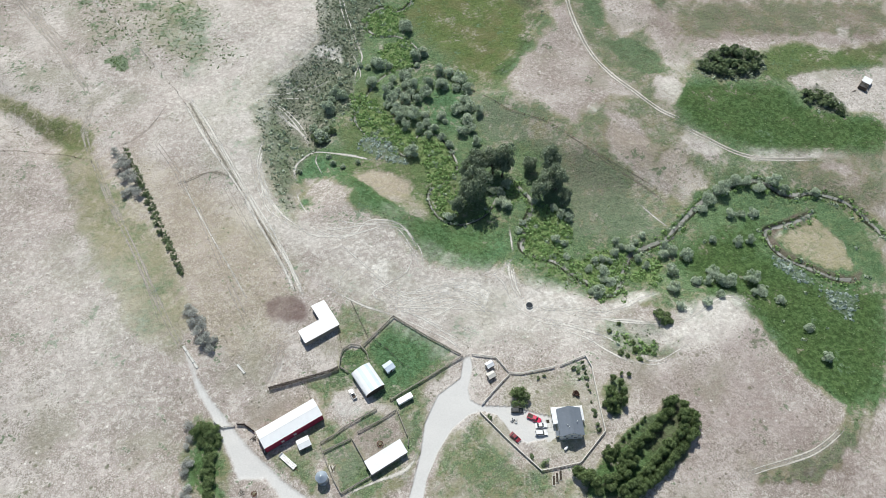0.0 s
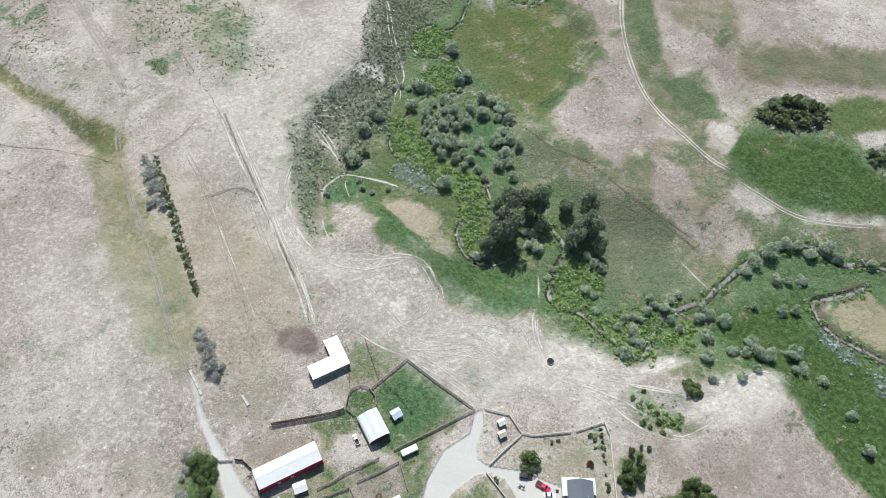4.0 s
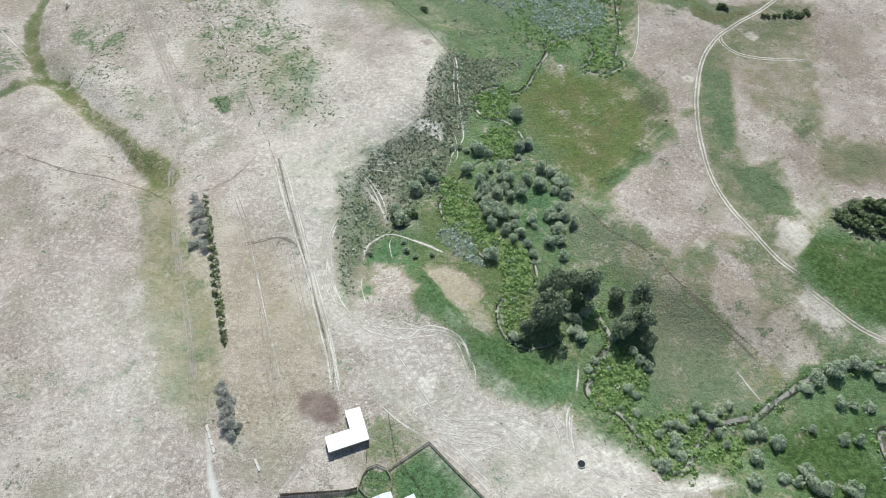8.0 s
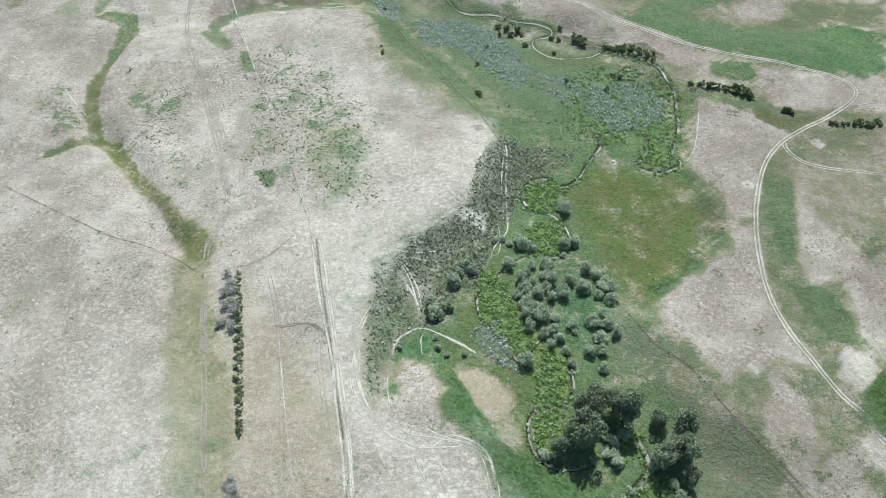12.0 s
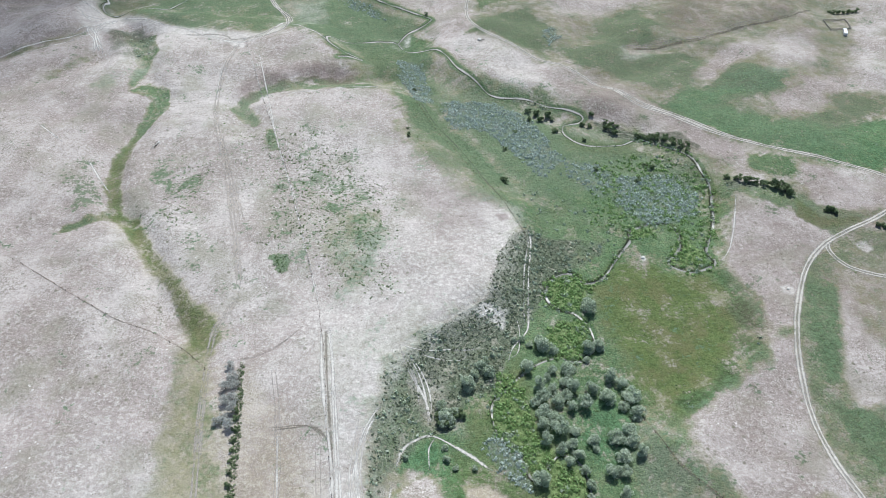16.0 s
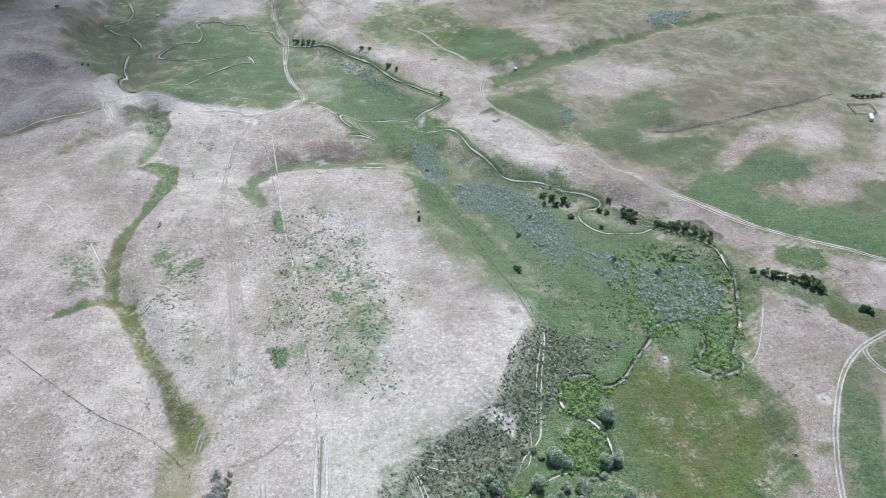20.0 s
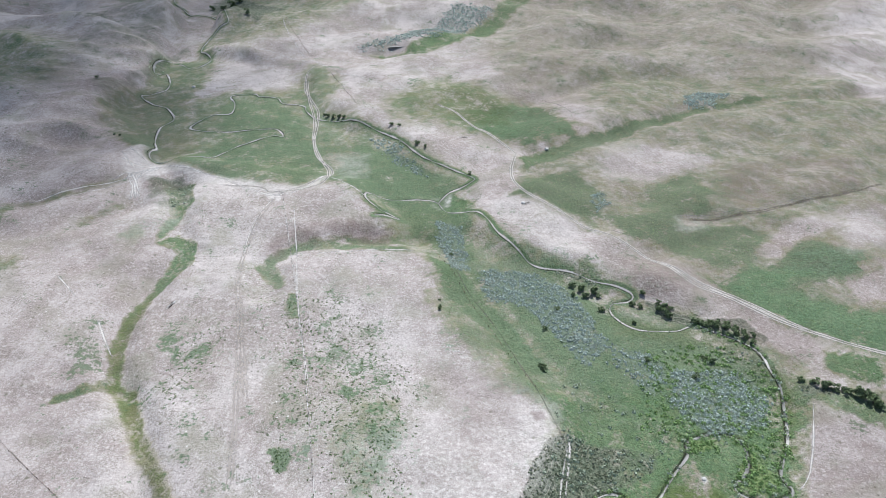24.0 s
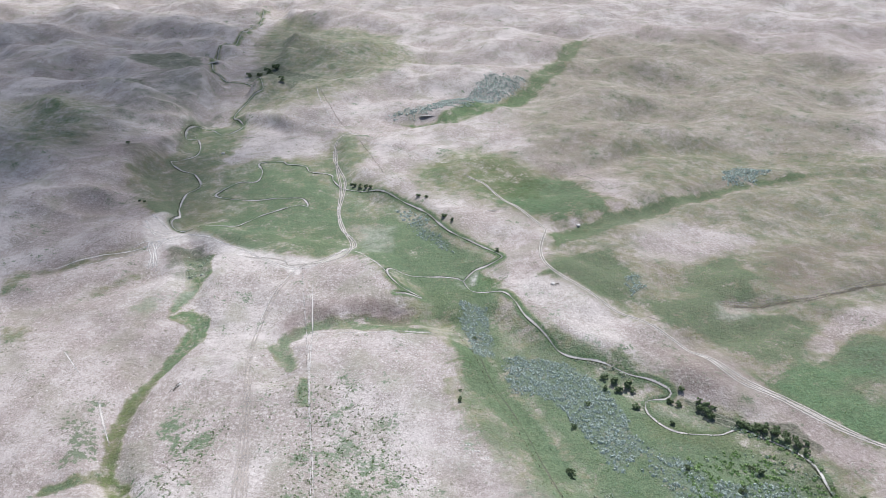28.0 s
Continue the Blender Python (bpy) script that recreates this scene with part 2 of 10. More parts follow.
GROUND = ground_material()
WATER = water_material()
# Pale shingle colour that also paints the sky's glare on far water.
SHINGLE_GLARE = ribbon_material("pale_shingle_and_glare", (0.46, 0.44, 0.41), (0.68, 0.66, 0.62), 0.95, 0.3)
SOIL_TRACK = ribbon_material("pale_track_soil", (0.44, 0.415, 0.37), (0.60, 0.57, 0.52), 0.95, 0.25)
SOIL_BAND = ribbon_material("dusty_track_verge", (0.36, 0.335, 0.29), (0.48, 0.45, 0.40), 0.5, 0.4)
SOIL_PATH = ribbon_material("trodden_path_soil", (0.52, 0.495, 0.455), (0.70, 0.675, 0.63), 0.95, 0.55)
SOIL_FAINT = ribbon_material("faint_wheel_marks", (0.42, 0.375, 0.33), (0.56, 0.52, 0.47), 0.55, 0.7)
# Near-black ribbon colour: the shadow under the creek's cut bank, painted.
BANK_SHADE = ribbon_material("cut_bank_shade", (0.022, 0.027, 0.017), (0.06, 0.066, 0.04), 1.0, 0.5)
SOIL_DARK = ribbon_material("dark_furrow", (0.17, 0.15, 0.115), (0.26, 0.23, 0.185), 0.5, 0.6)
WHITE_METAL = plain("white_roof_metal", (0.80, 0.81, 0.83), 0.42, spread=0.05, size=1.2)
BLUE_METAL = plain("pale_blue_roof_metal", (0.60, 0.68, 0.78), 0.4, spread=0.06, size=1.2)
RED_BOARD = plain("red_barn_paint", (0.40, 0.035, 0.085), 0.7, spread=0.2, size=0.8)
WHITE_PAINT = plain("white_paint", (0.78, 0.78, 0.77), 0.55, spread=0.07, size=0.9)
GREY_WOOD = plain("weathered_grey_wood", (0.33, 0.30, 0.265), 0.85, spread=0.25, size=0.4, bump=0.01)
DARK_WOOD = plain("dark_stained_wood", (0.085, 0.065, 0.055), 0.85, spread=0.25, size=0.4)
PALE_WOOD = plain("bleached_rail_wood", (0.66, 0.63, 0.58), 0.8, spread=0.16, size=0.5)
SLATE = plain("blue_grey_shingle", (0.16, 0.185, 0.225), 0.8, spread=0.14, size=0.35, bump=0.01)
GLASS = plain("dark_window_glass", (0.02, 0.025, 0.03), 0.08, spread=0.05, spec=0.7)
RUBBER = plain("tyre_rubber", (0.025, 0.025, 0.026), 0.85, spread=0.15)
STEEL = plain("galvanised_steel", (0.58, 0.63, 0.68), 0.38, metal=0.75, spread=0.08)
RUST = plain("rusty_iron", (0.20, 0.10, 0.065), 0.85, metal=0.2, spread=0.3)
CONCRETE = plain("pale_concrete", (0.58, 0.57, 0.55), 0.85, spread=0.08)
RED_CAR = plain("red_car_paint", (0.60, 0.025, 0.085), 0.28, spread=0.05, spec=0.6)
WINE_CAR = plain("dark_red_car_paint", (0.22, 0.018, 0.03), 0.28, spread=0.05, spec=0.6)
BLACK_CAR = plain("black_car_paint", (0.02, 0.022, 0.028), 0.25, spread=0.05, spec=0.6)
WHITE_CAR = plain("white_car_paint", (0.75, 0.76, 0.77), 0.28, spread=0.03, spec=0.6)
LAMP_GLASS = plain("headlamp_glass", (0.7, 0.72, 0.74), 0.15, spread=0.02)
STONE = plain("white_field_stone", (0.62, 0.60, 0.56), 0.9, spread=0.15, bump=0.03)
BARK = plain("grey_brown_bark", (0.13, 0.105, 0.085), 0.9, spread=0.3, size=0.3)
LEAF_WILLOW = leaf_material("grey_willow_leaves", (0.25, 0.32, 0.22), (0.64, 0.72, 0.56), (0.77, 0.82, 0.71))
LEAF_COTTON = leaf_material("cottonwood_leaves", (0.119, 0.162, 0.102), (0.340, 0.408, 0.281), (0.544, 0.595, 0.476))
LEAF_GREEN = leaf_material("green_shelter_leaves", (0.085, 0.13, 0.055), (0.235, 0.315, 0.13), (0.33, 0.41, 0.19))
LEAF_SILVER = leaf_material("silver_olive_leaves", (0.232, 0.246, 0.217), (0.638, 0.645, 0.616), (0.797, 0.797, 0.783))
LEAF_DARK = leaf_material("dark_bush_leaves", (0.102, 0.140, 0.076), (0.255, 0.332, 0.167), (0.357, 0.433, 0.243))
LEAF_RED = leaf_material("bronze_bush_leaves", (0.096, 0.048, 0.040), (0.192, 0.112, 0.080), (0.224, 0.160, 0.112))
LEAF_SAGE = leaf_material("sagebrush_leaves", (0.38, 0.45, 0.40), (0.68, 0.76, 0.70), (0.770, 0.850, 0.790))
LEAF_LIME = leaf_material("yellow_green_thicket_leaves", (0.18, 0.30, 0.10), (0.42, 0.58, 0.25), (0.58, 0.72, 0.38))
LEAF_SCRUB = leaf_material("slope_scrub_twigs", (0.13, 0.16, 0.10), (0.32, 0.36, 0.25), (0.46, 0.48, 0.36))
LEAF_GRASS = leaf_material("meadow_grass_blades", (0.110, 0.170, 0.070), (0.300, 0.400, 0.190), (0.500, 0.600, 0.340))
LEAF_DRY = leaf_material("dry_grass_blades", (0.240, 0.217, 0.158), (0.450, 0.405, 0.315), (0.300, 0.300, 0.210))


# ---- relief: uplands, the creek bottom, draws and far hills ----
BOTTOM = [(-22, 289), (-3, 246), (37, 195), (39, 159), (63, 128), (97, 85), (99, 67), (82, 25), (52, 4), (37, -10), (27, -27), (22, -49),
          (22, -90), (34, -95), (55, -93), (71, -116), (73, -144), (100, -157), (131, -190), (146, -202), (183, -212), (187, -276), (224, -470),
          (370, -470), (336, -224), (224, -146), (168, -112), (151, -67), (213, -10), (231, 93), (203, 172), (157, 196), (93, 230), (64, 267),
          (54, 314), (-8, 408), (-83, 478), (-134, 601), (-258, 650), (-325, 1053), (-448, 1456), (-504, 1456), (-392, 896), (-314, 582),
          (-302, 442), (-213, 347), (-146, 339), (-49, 316)]
DRAWS = [  # depth, half width, line
    (5.0, 9.5, [(-67, 0), (-84, 25), (-103, 65), (-115, 81), (-132, 101), (-139, 134), (-138, 179), (-132, 213), (-148, 237), (-157, 269), (-168, 297), (-209, 349)]),
    (2.0, 6.0, [(-115, 81), (-130, 83), (-146, 74)]),
    (6.0, 12.0, [(-67, 168), (-72, 202), (-56, 222), (-10, 236), (22, 244)]),
    (7.0, 16.0, [(-78, 644), (-11, 650), (40, 728), (78, 801), (143, 1042), (185, 1131)]),
    (6.0, 14.0, [(106, 370), (157, 399), (212, 445), (269, 484), (342, 513), (470, 538)]),
    (5.0, 18.0, [(-280, 627), (-370, 672), (-470, 717)]),
    (6.0, 20.0, [(-370, 806), (-470, 851), (-582, 885)]),
    (6.0, 22.0, [(-336, 1042), (-470, 1075), (-672, 1131)]),
    (4.0, 11.0, [(-269, 259), (-249, 274), (-221, 295), (-207, 305)]),
    (3.5, 10.0, [(-219, 234), (-208, 251), (-192, 266)]),
    (2.5, 8.0, [(209, 270), (237, 275), (271, 288), (306, 300), (354, 321)]),
    (5.0, 15.0, [(100, 505), (182, 555), (252, 587), (287, 595)]),
    (4.0, 12.0, [(178, 220), (230, 249), (268, 271)]),
]


def along(x, y, line):
    """Distance from points to a line, and the side on which they lie (1: to its left)."""
    best, side = np.full(x.shape, 1e9), np.zeros(x.shape)
    line = np.asarray(line, float)
    for (ax, ay), (bx, by) in zip(line[:-1], line[1:]):
        dx, dy = bx - ax, by - ay
        k = np.clip(((x - ax) * dx + (y - ay) * dy) / (dx * dx + dy * dy + 1e-9), 0, 1)
        d = np.hypot(x - ax - k * dx, y - ay - k * dy)
        near = d < best
        best = np.where(near, d, best)
        side = np.where(near, np.sign(dx * (y - ay) - dy * (x - ax)), side)
    return best, side


def inside(x, y, outline):
    """Signed distance to an outline, positive within it."""
    ring = np.vstack([outline, outline[:1]]).astype(float)
    odd = np.zeros(x.shape, bool)
    for (ax, ay), (bx, by) in zip(ring[:-1], ring[1:]):
        if ay != by:
            odd ^= ((ay > y) != (by > y)) & (x < (bx - ax) * (y - ay) / (by - ay) + ax)
    return along(x, y, ring)[0] * np.where(odd, 1, -1)


def smooth(v, a, b):
    k = np.clip((v - a) / (b - a), 0, 1)
    return k * k * (3 - 2 * k)


def swell(x, y, size, seed, waves=7):
    """Rolling noise between about -1 and 1 with a typical length of size metres."""
    rng, total = np.random.RandomState(seed), 0
    for _ in range(waves):
        turn, phase, scale = rng.uniform(0, 6.283), rng.uniform(0, 6.283), size * rng.uniform(0.7, 1.5) / 6.283
        total = total + np.sin((x * np.cos(turn) + y * np.sin(turn)) / scale + phase)
    return total / waves * 1.7


def height(x, y):
    x, y = np.asarray(x, float), np.asarray(y, float)
    wander = 6 * swell(x, y, 60, 4)
    within = inside(x, y, BOTTOM) + wander * smooth(np.abs(y), 0, 400)
    upland = 4.5 - 6.0 * smooth(-y, 90, 185) - 2.5 * smooth(x, 112, 224)
    low = -3.5 - 4.0 * smooth(-y, 67, 180)
    far = smooth(y, 260, 900)
    near = smooth(y, -130, -50)
    upland = upland + (0.6 + 1.0 * near + 9 * far) * swell(x, y, 210, 1) + (0.3 + 0.9 * near + 2.6 * far) * swell(x, y, 95, 2)
    upland = upland + 26 * np.exp(-((x + 526) / 212) ** 2 - ((y - 538) / 290) ** 2) + 22 * smooth(y, 900, 2200)
    upland = upland + 7 * smooth(-x, 200, 380) * smooth(y, 320, 520) * swell(x * 0.6, y, 170, 8)
    fold = smooth(y, 90, 260)  # Rounded folds of the grassland north of the plateau's edge.
    upland = upland + fold * (3.6 * swell(x * 0.9 - y * 0.3, y * 0.8 + x * 0.25, 125, 24) + 1.8 * swell(x, y, 52, 25)) + smooth(y, 350, 700) * 6.5 * swell(x - y * 0.3, y * 0.8, 150, 26)
    spurs = smooth(-x, 225, 320) * smooth(y, 280, 400)  # Steep spurs and side valleys in the north-west.
    upland = upland + spurs * (11 * (0.45 - np.abs(swell(x * 0.8 + y * 0.25, y, 150, 21))) + 4 * (0.45 - np.abs(swell(x, y, 70, 22))))
    h = upland + (low - upland) * smooth(within, -5, 24)
    for depth, half, line in DRAWS:
        d = along(x, y, line)[0]
        h = h - depth * np.exp(-((d / half) ** 2))
    return h + (0.15 + 0.2 * near) * swell(x, y, 25, 3) + 0.11 * swell(x, y, 11, 5)


# ---- the plan: cover, tracks and creeks as outlines in metres ----
ZONES, TRACKS, CREEKS = [], [], []


def zone(name, cover, amount, feather, outline):
    ZONES.append((name, cover, amount, feather, np.array(outline)))


def track(name, style, half, line):
    TRACKS.append((name, style, half, np.array(line)))


def creek(name, half, line):
    CREEKS.append((name, half, np.array(line)))


zone("olive_east", "green", 0.64, 8.0, [(204, 37), (232, 100), (265, 102), (334, 69), (219, -150), (148, -142), (140, -60), (154, -56), (187, -36), (208, -12)])
zone("olive_east2", "green", 0.62, 8.0, [(144, -46), (202, -17), (221, -10), (392, -89), (241, -246), (191, -236), (191, -218), (189, -169), (173, -136), (159, -93)])
zone("bottom", "green", 0.74, 9.0, [(27, 248), (37, 179), (39, 152), (47, 136), (62, 124), (79, 99), (97, 81), (98, 65), (89, 43), (81, 20), (70, 11), (52, 0), (37, -14), (27, -31), (23, -53), (22, -92), (26, -99), (34, -97), (54, -95), (60, -106), (70, -119), (72, -132), (74, -138), (148, -142), (148, -75), (140, -60), (154, -56), (187, -36), (208, -12), (214, 19), (204, 37), (229, 90), (227, 126), (202, 169), (160, 193), (100, 222)])
zone("bottom_south", "green", 0.72, 5.0, [(72, -132), (73, -144), (88, -154), (100, -156), (107, -165), (119, -178), (132, -189), (143, -190), (148, -199), (156, -209), (172, -207), (185, -210), (191, -218), (191, -236), (188, -252), (191, -269), (191, -275), (171, -280), (145, -276), (143, -278), (174, -286), (194, -280), (214, -273), (272, -215), (267, -188), (238, -160), (211, -161), (189, -169), (147, -142), (161, -112), (134, -67), (78, -94), (67, -120)])
zone("meadow_east", "green", 0.8, 6.0, [(241, -99), (268, -102), (288, -119), (300, -149), (316, -169), (307, -177), (263, -159), (240, -143), (224, -117)])
zone("north_valley", "green", 0.58, 20.0, [(-214, 347), (-268, 392), (-288, 418), (-304, 473), (-288, 539), (-297, 589), (-271, 644), (-246, 612), (-243, 536), (-236, 488), (-201, 523), (-142, 528), (-133, 592), (-103, 574), (-82, 528), (-80, 467), (-42, 433), (-7, 397), (16, 367), (49, 333), (54, 309), (35, 293), (64, 261), (93, 222), (128, 199), (158, 183), (184, 167), (219, 142), (241, 114), (239, 110), (75, 93), (67, 107), (46, 142), (35, 163), (39, 190), (-3, 246), (-21, 282), (-47, 308), (-80, 302), (-143, 332), (-191, 334)])
zone("east_patch", "green", 0.66, 25.0, [(-40, 486), (-1, 547), (58, 524), (114, 517), (131, 454), (113, 408), (89, 385), (61, 392), (25, 428), (-23, 447)])
zone("east_patch_b", "green", 0.62, 22.0, [(107, 368), (149, 353), (222, 336), (240, 328), (219, 292), (169, 267), (125, 274), (95, 308)])
zone("east_patch_c", "green", 0.75, 10.0, [(210, 221), (255, 262), (292, 230), (263, 166), (241, 174)])
zone("east_patch_d", "green", 0.5, 10.0, [(202, 254), (249, 266), (248, 245), (214, 233), (163, 236)])
zone("east_wash", "green", 0.42, 35.0, [(89, 368), (156, 405), (242, 378), (329, 316), (252, 140), (195, 201), (124, 268)])
zone("far_east", "green", 0.36, 60.0, [(7, 454), (52, 803), (147, 1181), (443, 1169), (607, 957), (405, 492), (303, 534), (188, 467), (114, 517)])
zone("far_valley_b", "green", 0.45, 35.0, [(-270, 745), (-325, 1199), (-227, 1156), (-80, 989), (-110, 840), (-180, 672), (-232, 634)])
zone("far_draw", "green", 0.7, 5.0, [(-78, 649), (-38, 652), (39, 756), (75, 817), (142, 1080), (190, 1183), (143, 936), (83, 777), (41, 688), (-16, 635)])
zone("draw_east", "green", 0.7, 4.0, [(117, 378), (157, 409), (212, 455), (273, 499), (343, 524), (340, 513), (270, 483), (210, 441), (155, 392)])
zone("draw_mid", "green", 0.6, 2.5, [(-79, 206), (-59, 225), (-10, 241), (18, 254), (-0, 227), (-38, 231), (-65, 219), (-72, 204), (-62, 180), (-71, 180)])
zone("draw_spot", "green", 0.6, 2.0, [(-52.5, 160.3), (-45.0, 160.4), (-39.3, 142.3), (-46.8, 144.2)])
zone("olive_strip", "green", 0.42, 9.0, [(-66, 13), (-51, 6), (-46, -28), (-41, -47), (-29, -71), (-26, -130), (-41, -128), (-56, -95), (-55, -72), (-50, -58), (-60, -26)])
zone("olive_strip_b", "green", 0.45, 7.0, [(-57, -79), (-39, -100), (-33, -135), (-38, -143), (-44, -140), (-51, -104)])
zone("olive_spot", "green", 0.32, 8.0, [(-115, -100), (-108, -94), (-97, -103), (-101, -112), (-110, -111)])
zone("weeds_c", "green", 0.26, 12.0, [(-20, 91), (-1, 108), (25, 89), (30, 29), (13, 11), (-5, 37), (-30, 48)])
zone("weeds", "green", 0.54, 7.0, [(1, 73), (25, 83), (25, 56), (18, 31), (13, 25), (4, 40), (-5, 46)])
zone("weeds_b", "green", 0.5, 4.0, [(-32, 48), (-20, 43), (-22, 34), (-30, 38)])
zone("near_west", "green", 0.5, 8.0, [(-290, 246), (-289, 263), (-276, 261), (-266, 235), (-276, 227)])
zone("hill_west", "green", 0.5, 60.0, [(-548, 612), (-492, 650), (-412, 614), (-350, 497), (-371, 444), (-407, 413)])
zone("farm_pens", "green", 0.7, 2.5, [(7, -174), (20, -173), (24, -166), (32, -168), (47, -162), (67, -188), (46, -195), (37, -203), (36, -217), (11, -221), (4, -219), (2, -201), (8, -189)])
zone("lawn_south", "green", 0.5, 5.0, [(32, -234), (47, -216), (62, -215), (68, -239), (79, -250), (80, -256)])
zone("lawn_house", "green", 0.3, 5.0, [(70, -211), (83, -204), (111, -210), (100, -240), (76, -243), (70, -224), (69, -217)])
zone("pond_green", "green", 0.5, 4.0, [(7, -184), (8, -199), (-1, -207), (-15, -196), (-5, -193)])
zone("dry_a", "green", 0.1, 4.0, [(157, -57), (184, -39), (205, -24), (210, -12), (220, -14), (213, -42), (210, -74), (213, -95), (200, -92), (184, -94), (174, -98), (165, -84), (159, -74)])
zone("dry_b", "green", 0.08, 4.0, [(192, -102), (201, -105), (198, -117), (192, -121), (198, -135), (206, -146), (193, -144), (183, -129), (182, -116)])
zone("dry_c", "green", 0.06, 3.0, [(230, 93), (255, 76), (270, 55), (247, 38), (226, -2), (210, -12), (214, 9), (208, 41)])
zone("dry_d", "green", 0.12, 4.0, [(257, 24), (264, 18), (256, -23), (250, -48), (235, -50), (237, -26)])
zone("dry_e", "green", 0.1, 5.0, [(263, -16), (284, -26), (245, -95), (242, -83), (248, -58)])
zone("dry_f", "green", 0.08, 4.0, [(231, -85), (246, -87), (237, -108), (226, -104)])
zone("dry_g", "green", 0.1, 4.0, [(192, -104), (204, -111), (198, -148), (201, -167), (198, -152), (188, -131)])
zone("dry_h", "green", 0.12, 5.0, [(217, -122), (232, -140), (230, -148), (217, -137)])
zone("dry_i", "green", 0.12, 6.0, [(196, -135), (210, -138), (221, -152), (207, -157), (196, -150)])
zone("dry_j", "green", 0.1, 6.0, [(236, -59), (300, -81), (370, -112), (357, -126), (311, -101), (263, -89)])
zone("dry_k", "green", 0.1, 3.0, [(27, -89), (38, -59), (51, -78), (59, -95), (70, -119), (48, -114), (31, -103)])
zone("dry_l", "green", 0.12, 3.0, [(64, -81), (75, -82), (81, -90), (74, -106), (66, -95)])
zone("dry_m", "green", 0.1, 4.0, [(64, -86), (78, -86), (81, -102), (72, -109), (64, -101)])
zone("dry_n", "green", 0.12, 6.0, [(267, -167), (295, -176), (290, -185), (270, -172)])
zone("dry_p", "green", 0.1, 5.0, [(59, 292), (87, 284), (122, 248), (123, 221), (96, 237), (82, 256)])
zone("dry_q", "green", 0.1, 8.0, [(37, 400), (60, 419), (80, 384), (75, 353), (48, 369)])
zone("dry_r", "green", 0.12, 6.0, [(136, 183), (163, 197), (205, 179), (233, 151), (234, 128), (219, 142), (187, 167)])
zone("dry_s", "green", 0.12, 16.0, [(-86, 493), (-56, 515), (2, 657), (56, 646), (92, 531), (9, 571), (-40, 486), (-74, 465)])
zone("dry_t", "green", 0.1, 16.0, [(135, 439), (222, 513), (294, 520), (245, 494), (158, 420)])
zone("pen_soil", "green", 0.2, 2.5, [(21, -183), (23, -196), (33, -200), (33, -195), (30, -191)])
zone("pen_soil_b", "green", 0.18, 2.0, [(18.0, -203.8), (32.6, -202.1), (32.9, -209.6), (16.8, -212.7)])
zone("meadow", "lush", 0.85, 6.0, [(134, 30), (156, 46), (176, 35), (198, 36), (212, 15), (208, -12), (185, -36), (158, -53), (150, -54), (143, -31), (137, -8), (134, 4)])
zone("tongue", "lush", 0.5, 6.0, [(39, 179), (57, 182), (80, 140), (97, 107), (79, 102), (61, 127), (47, 139), (39, 152)])
zone("creek_lush", "lush", 0.55, 8.0, [(65, -51), (91, -16), (97, -48), (105, -74), (110, -108), (112, -134), (97, -151), (73, -144), (64, -116), (55, -88)])
zone("creek_lush_b", "lush", 0.4, 10.0, [(-21, 282), (31, 285), (49, 250), (66, 172), (91, 104), (75, 93), (55, 136), (39, 190)])
zone("north_lush", "lush", 0.5, 12.0, [(-158, 322), (-109, 370), (-64, 344), (-80, 302), (-132, 314)])
zone("pens_lush", "lush", 0.15, 3.0, [(28, -169), (47, -163), (58, -177), (61, -188), (42, -191), (31, -177)])
zone("east_lush", "lush", 0.6, 9.0, [(-31, 502), (16, 550), (92, 510), (85, 437), (34, 446)])
zone("slope", "dark", 0.55, 3.0, [(97, 62), (116, 70), (141, 63), (155, 66), (137, 44), (112, 32), (106, 15), (98, 3), (91, -8), (78, -18), (64, -45), (56, -50), (45, -61), (34, -74), (26, -81), (24, -53), (30, -30), (41, -13), (66, 5), (76, 12), (81, 4), (90, 14), (90, 39)])
zone("slope_b", "dark", 0.2, 8.0, [(103, 74), (134, 95), (162, 98), (162, 70), (141, 63), (108, 65)])
zone("nw_slope", "dark", 0.45, 25.0, [(-349, 426), (-355, 518), (-313, 600), (-358, 828), (-421, 840), (-466, 791), (-396, 571), (-383, 454)])
zone("far_slope", "dark", 0.6, 10.0, [(-348, 869), (-332, 925), (-255, 799), (-264, 753), (-317, 806)])
zone("corner_scrub", "dark", 0.7, 4.0, [(-200, 310), (-173, 320), (-152, 279), (-163, 262), (-188, 281)])
zone("thicket", "dark", 0.9, 3.0, [(258, -87), (272, -81), (287, -87), (293, -98), (284, -108), (265, -106), (254, -98)])
zone("thicket_b", "dark", 0.7, 3.0, [(296, -126), (308, -127), (314, -143), (306, -150), (296, -141)])
zone("sage_hill", "sage", 0.8, 6.0, [(-87, 659), (-43, 696), (20, 835), (75, 834), (53, 784), (5, 701), (-54, 668)])
zone("sage_clump", "sage", 0.8, 3.0, [(260, 501), (273, 521), (295, 522), (298, 512), (273, 498)])
zone("sage_clump_b", "sage", 0.6, 3.0, [(141, 298), (156, 309), (159, 286), (148, 276)])
zone("sage_creek", "sage", 0.5, 4.0, [(-36, 412), (-17, 402), (13, 349), (18, 337), (-1, 351), (-28, 390)])
zone("lime_a", "lime", 0.9, 2.5, [(81, -24), (89, -28), (91, -46), (95, -60), (98, -73), (92, -74), (83, -62), (77, -51), (78, -42)])
zone("lime_b", "lime", 0.95, 2.0, [(101.8, -72.4), (108.8, -74.3), (112.7, -84.0), (110.3, -95.0), (99.0, -103.9), (89.7, -106.6), (94.8, -98.7), (95.9, -87.0)])
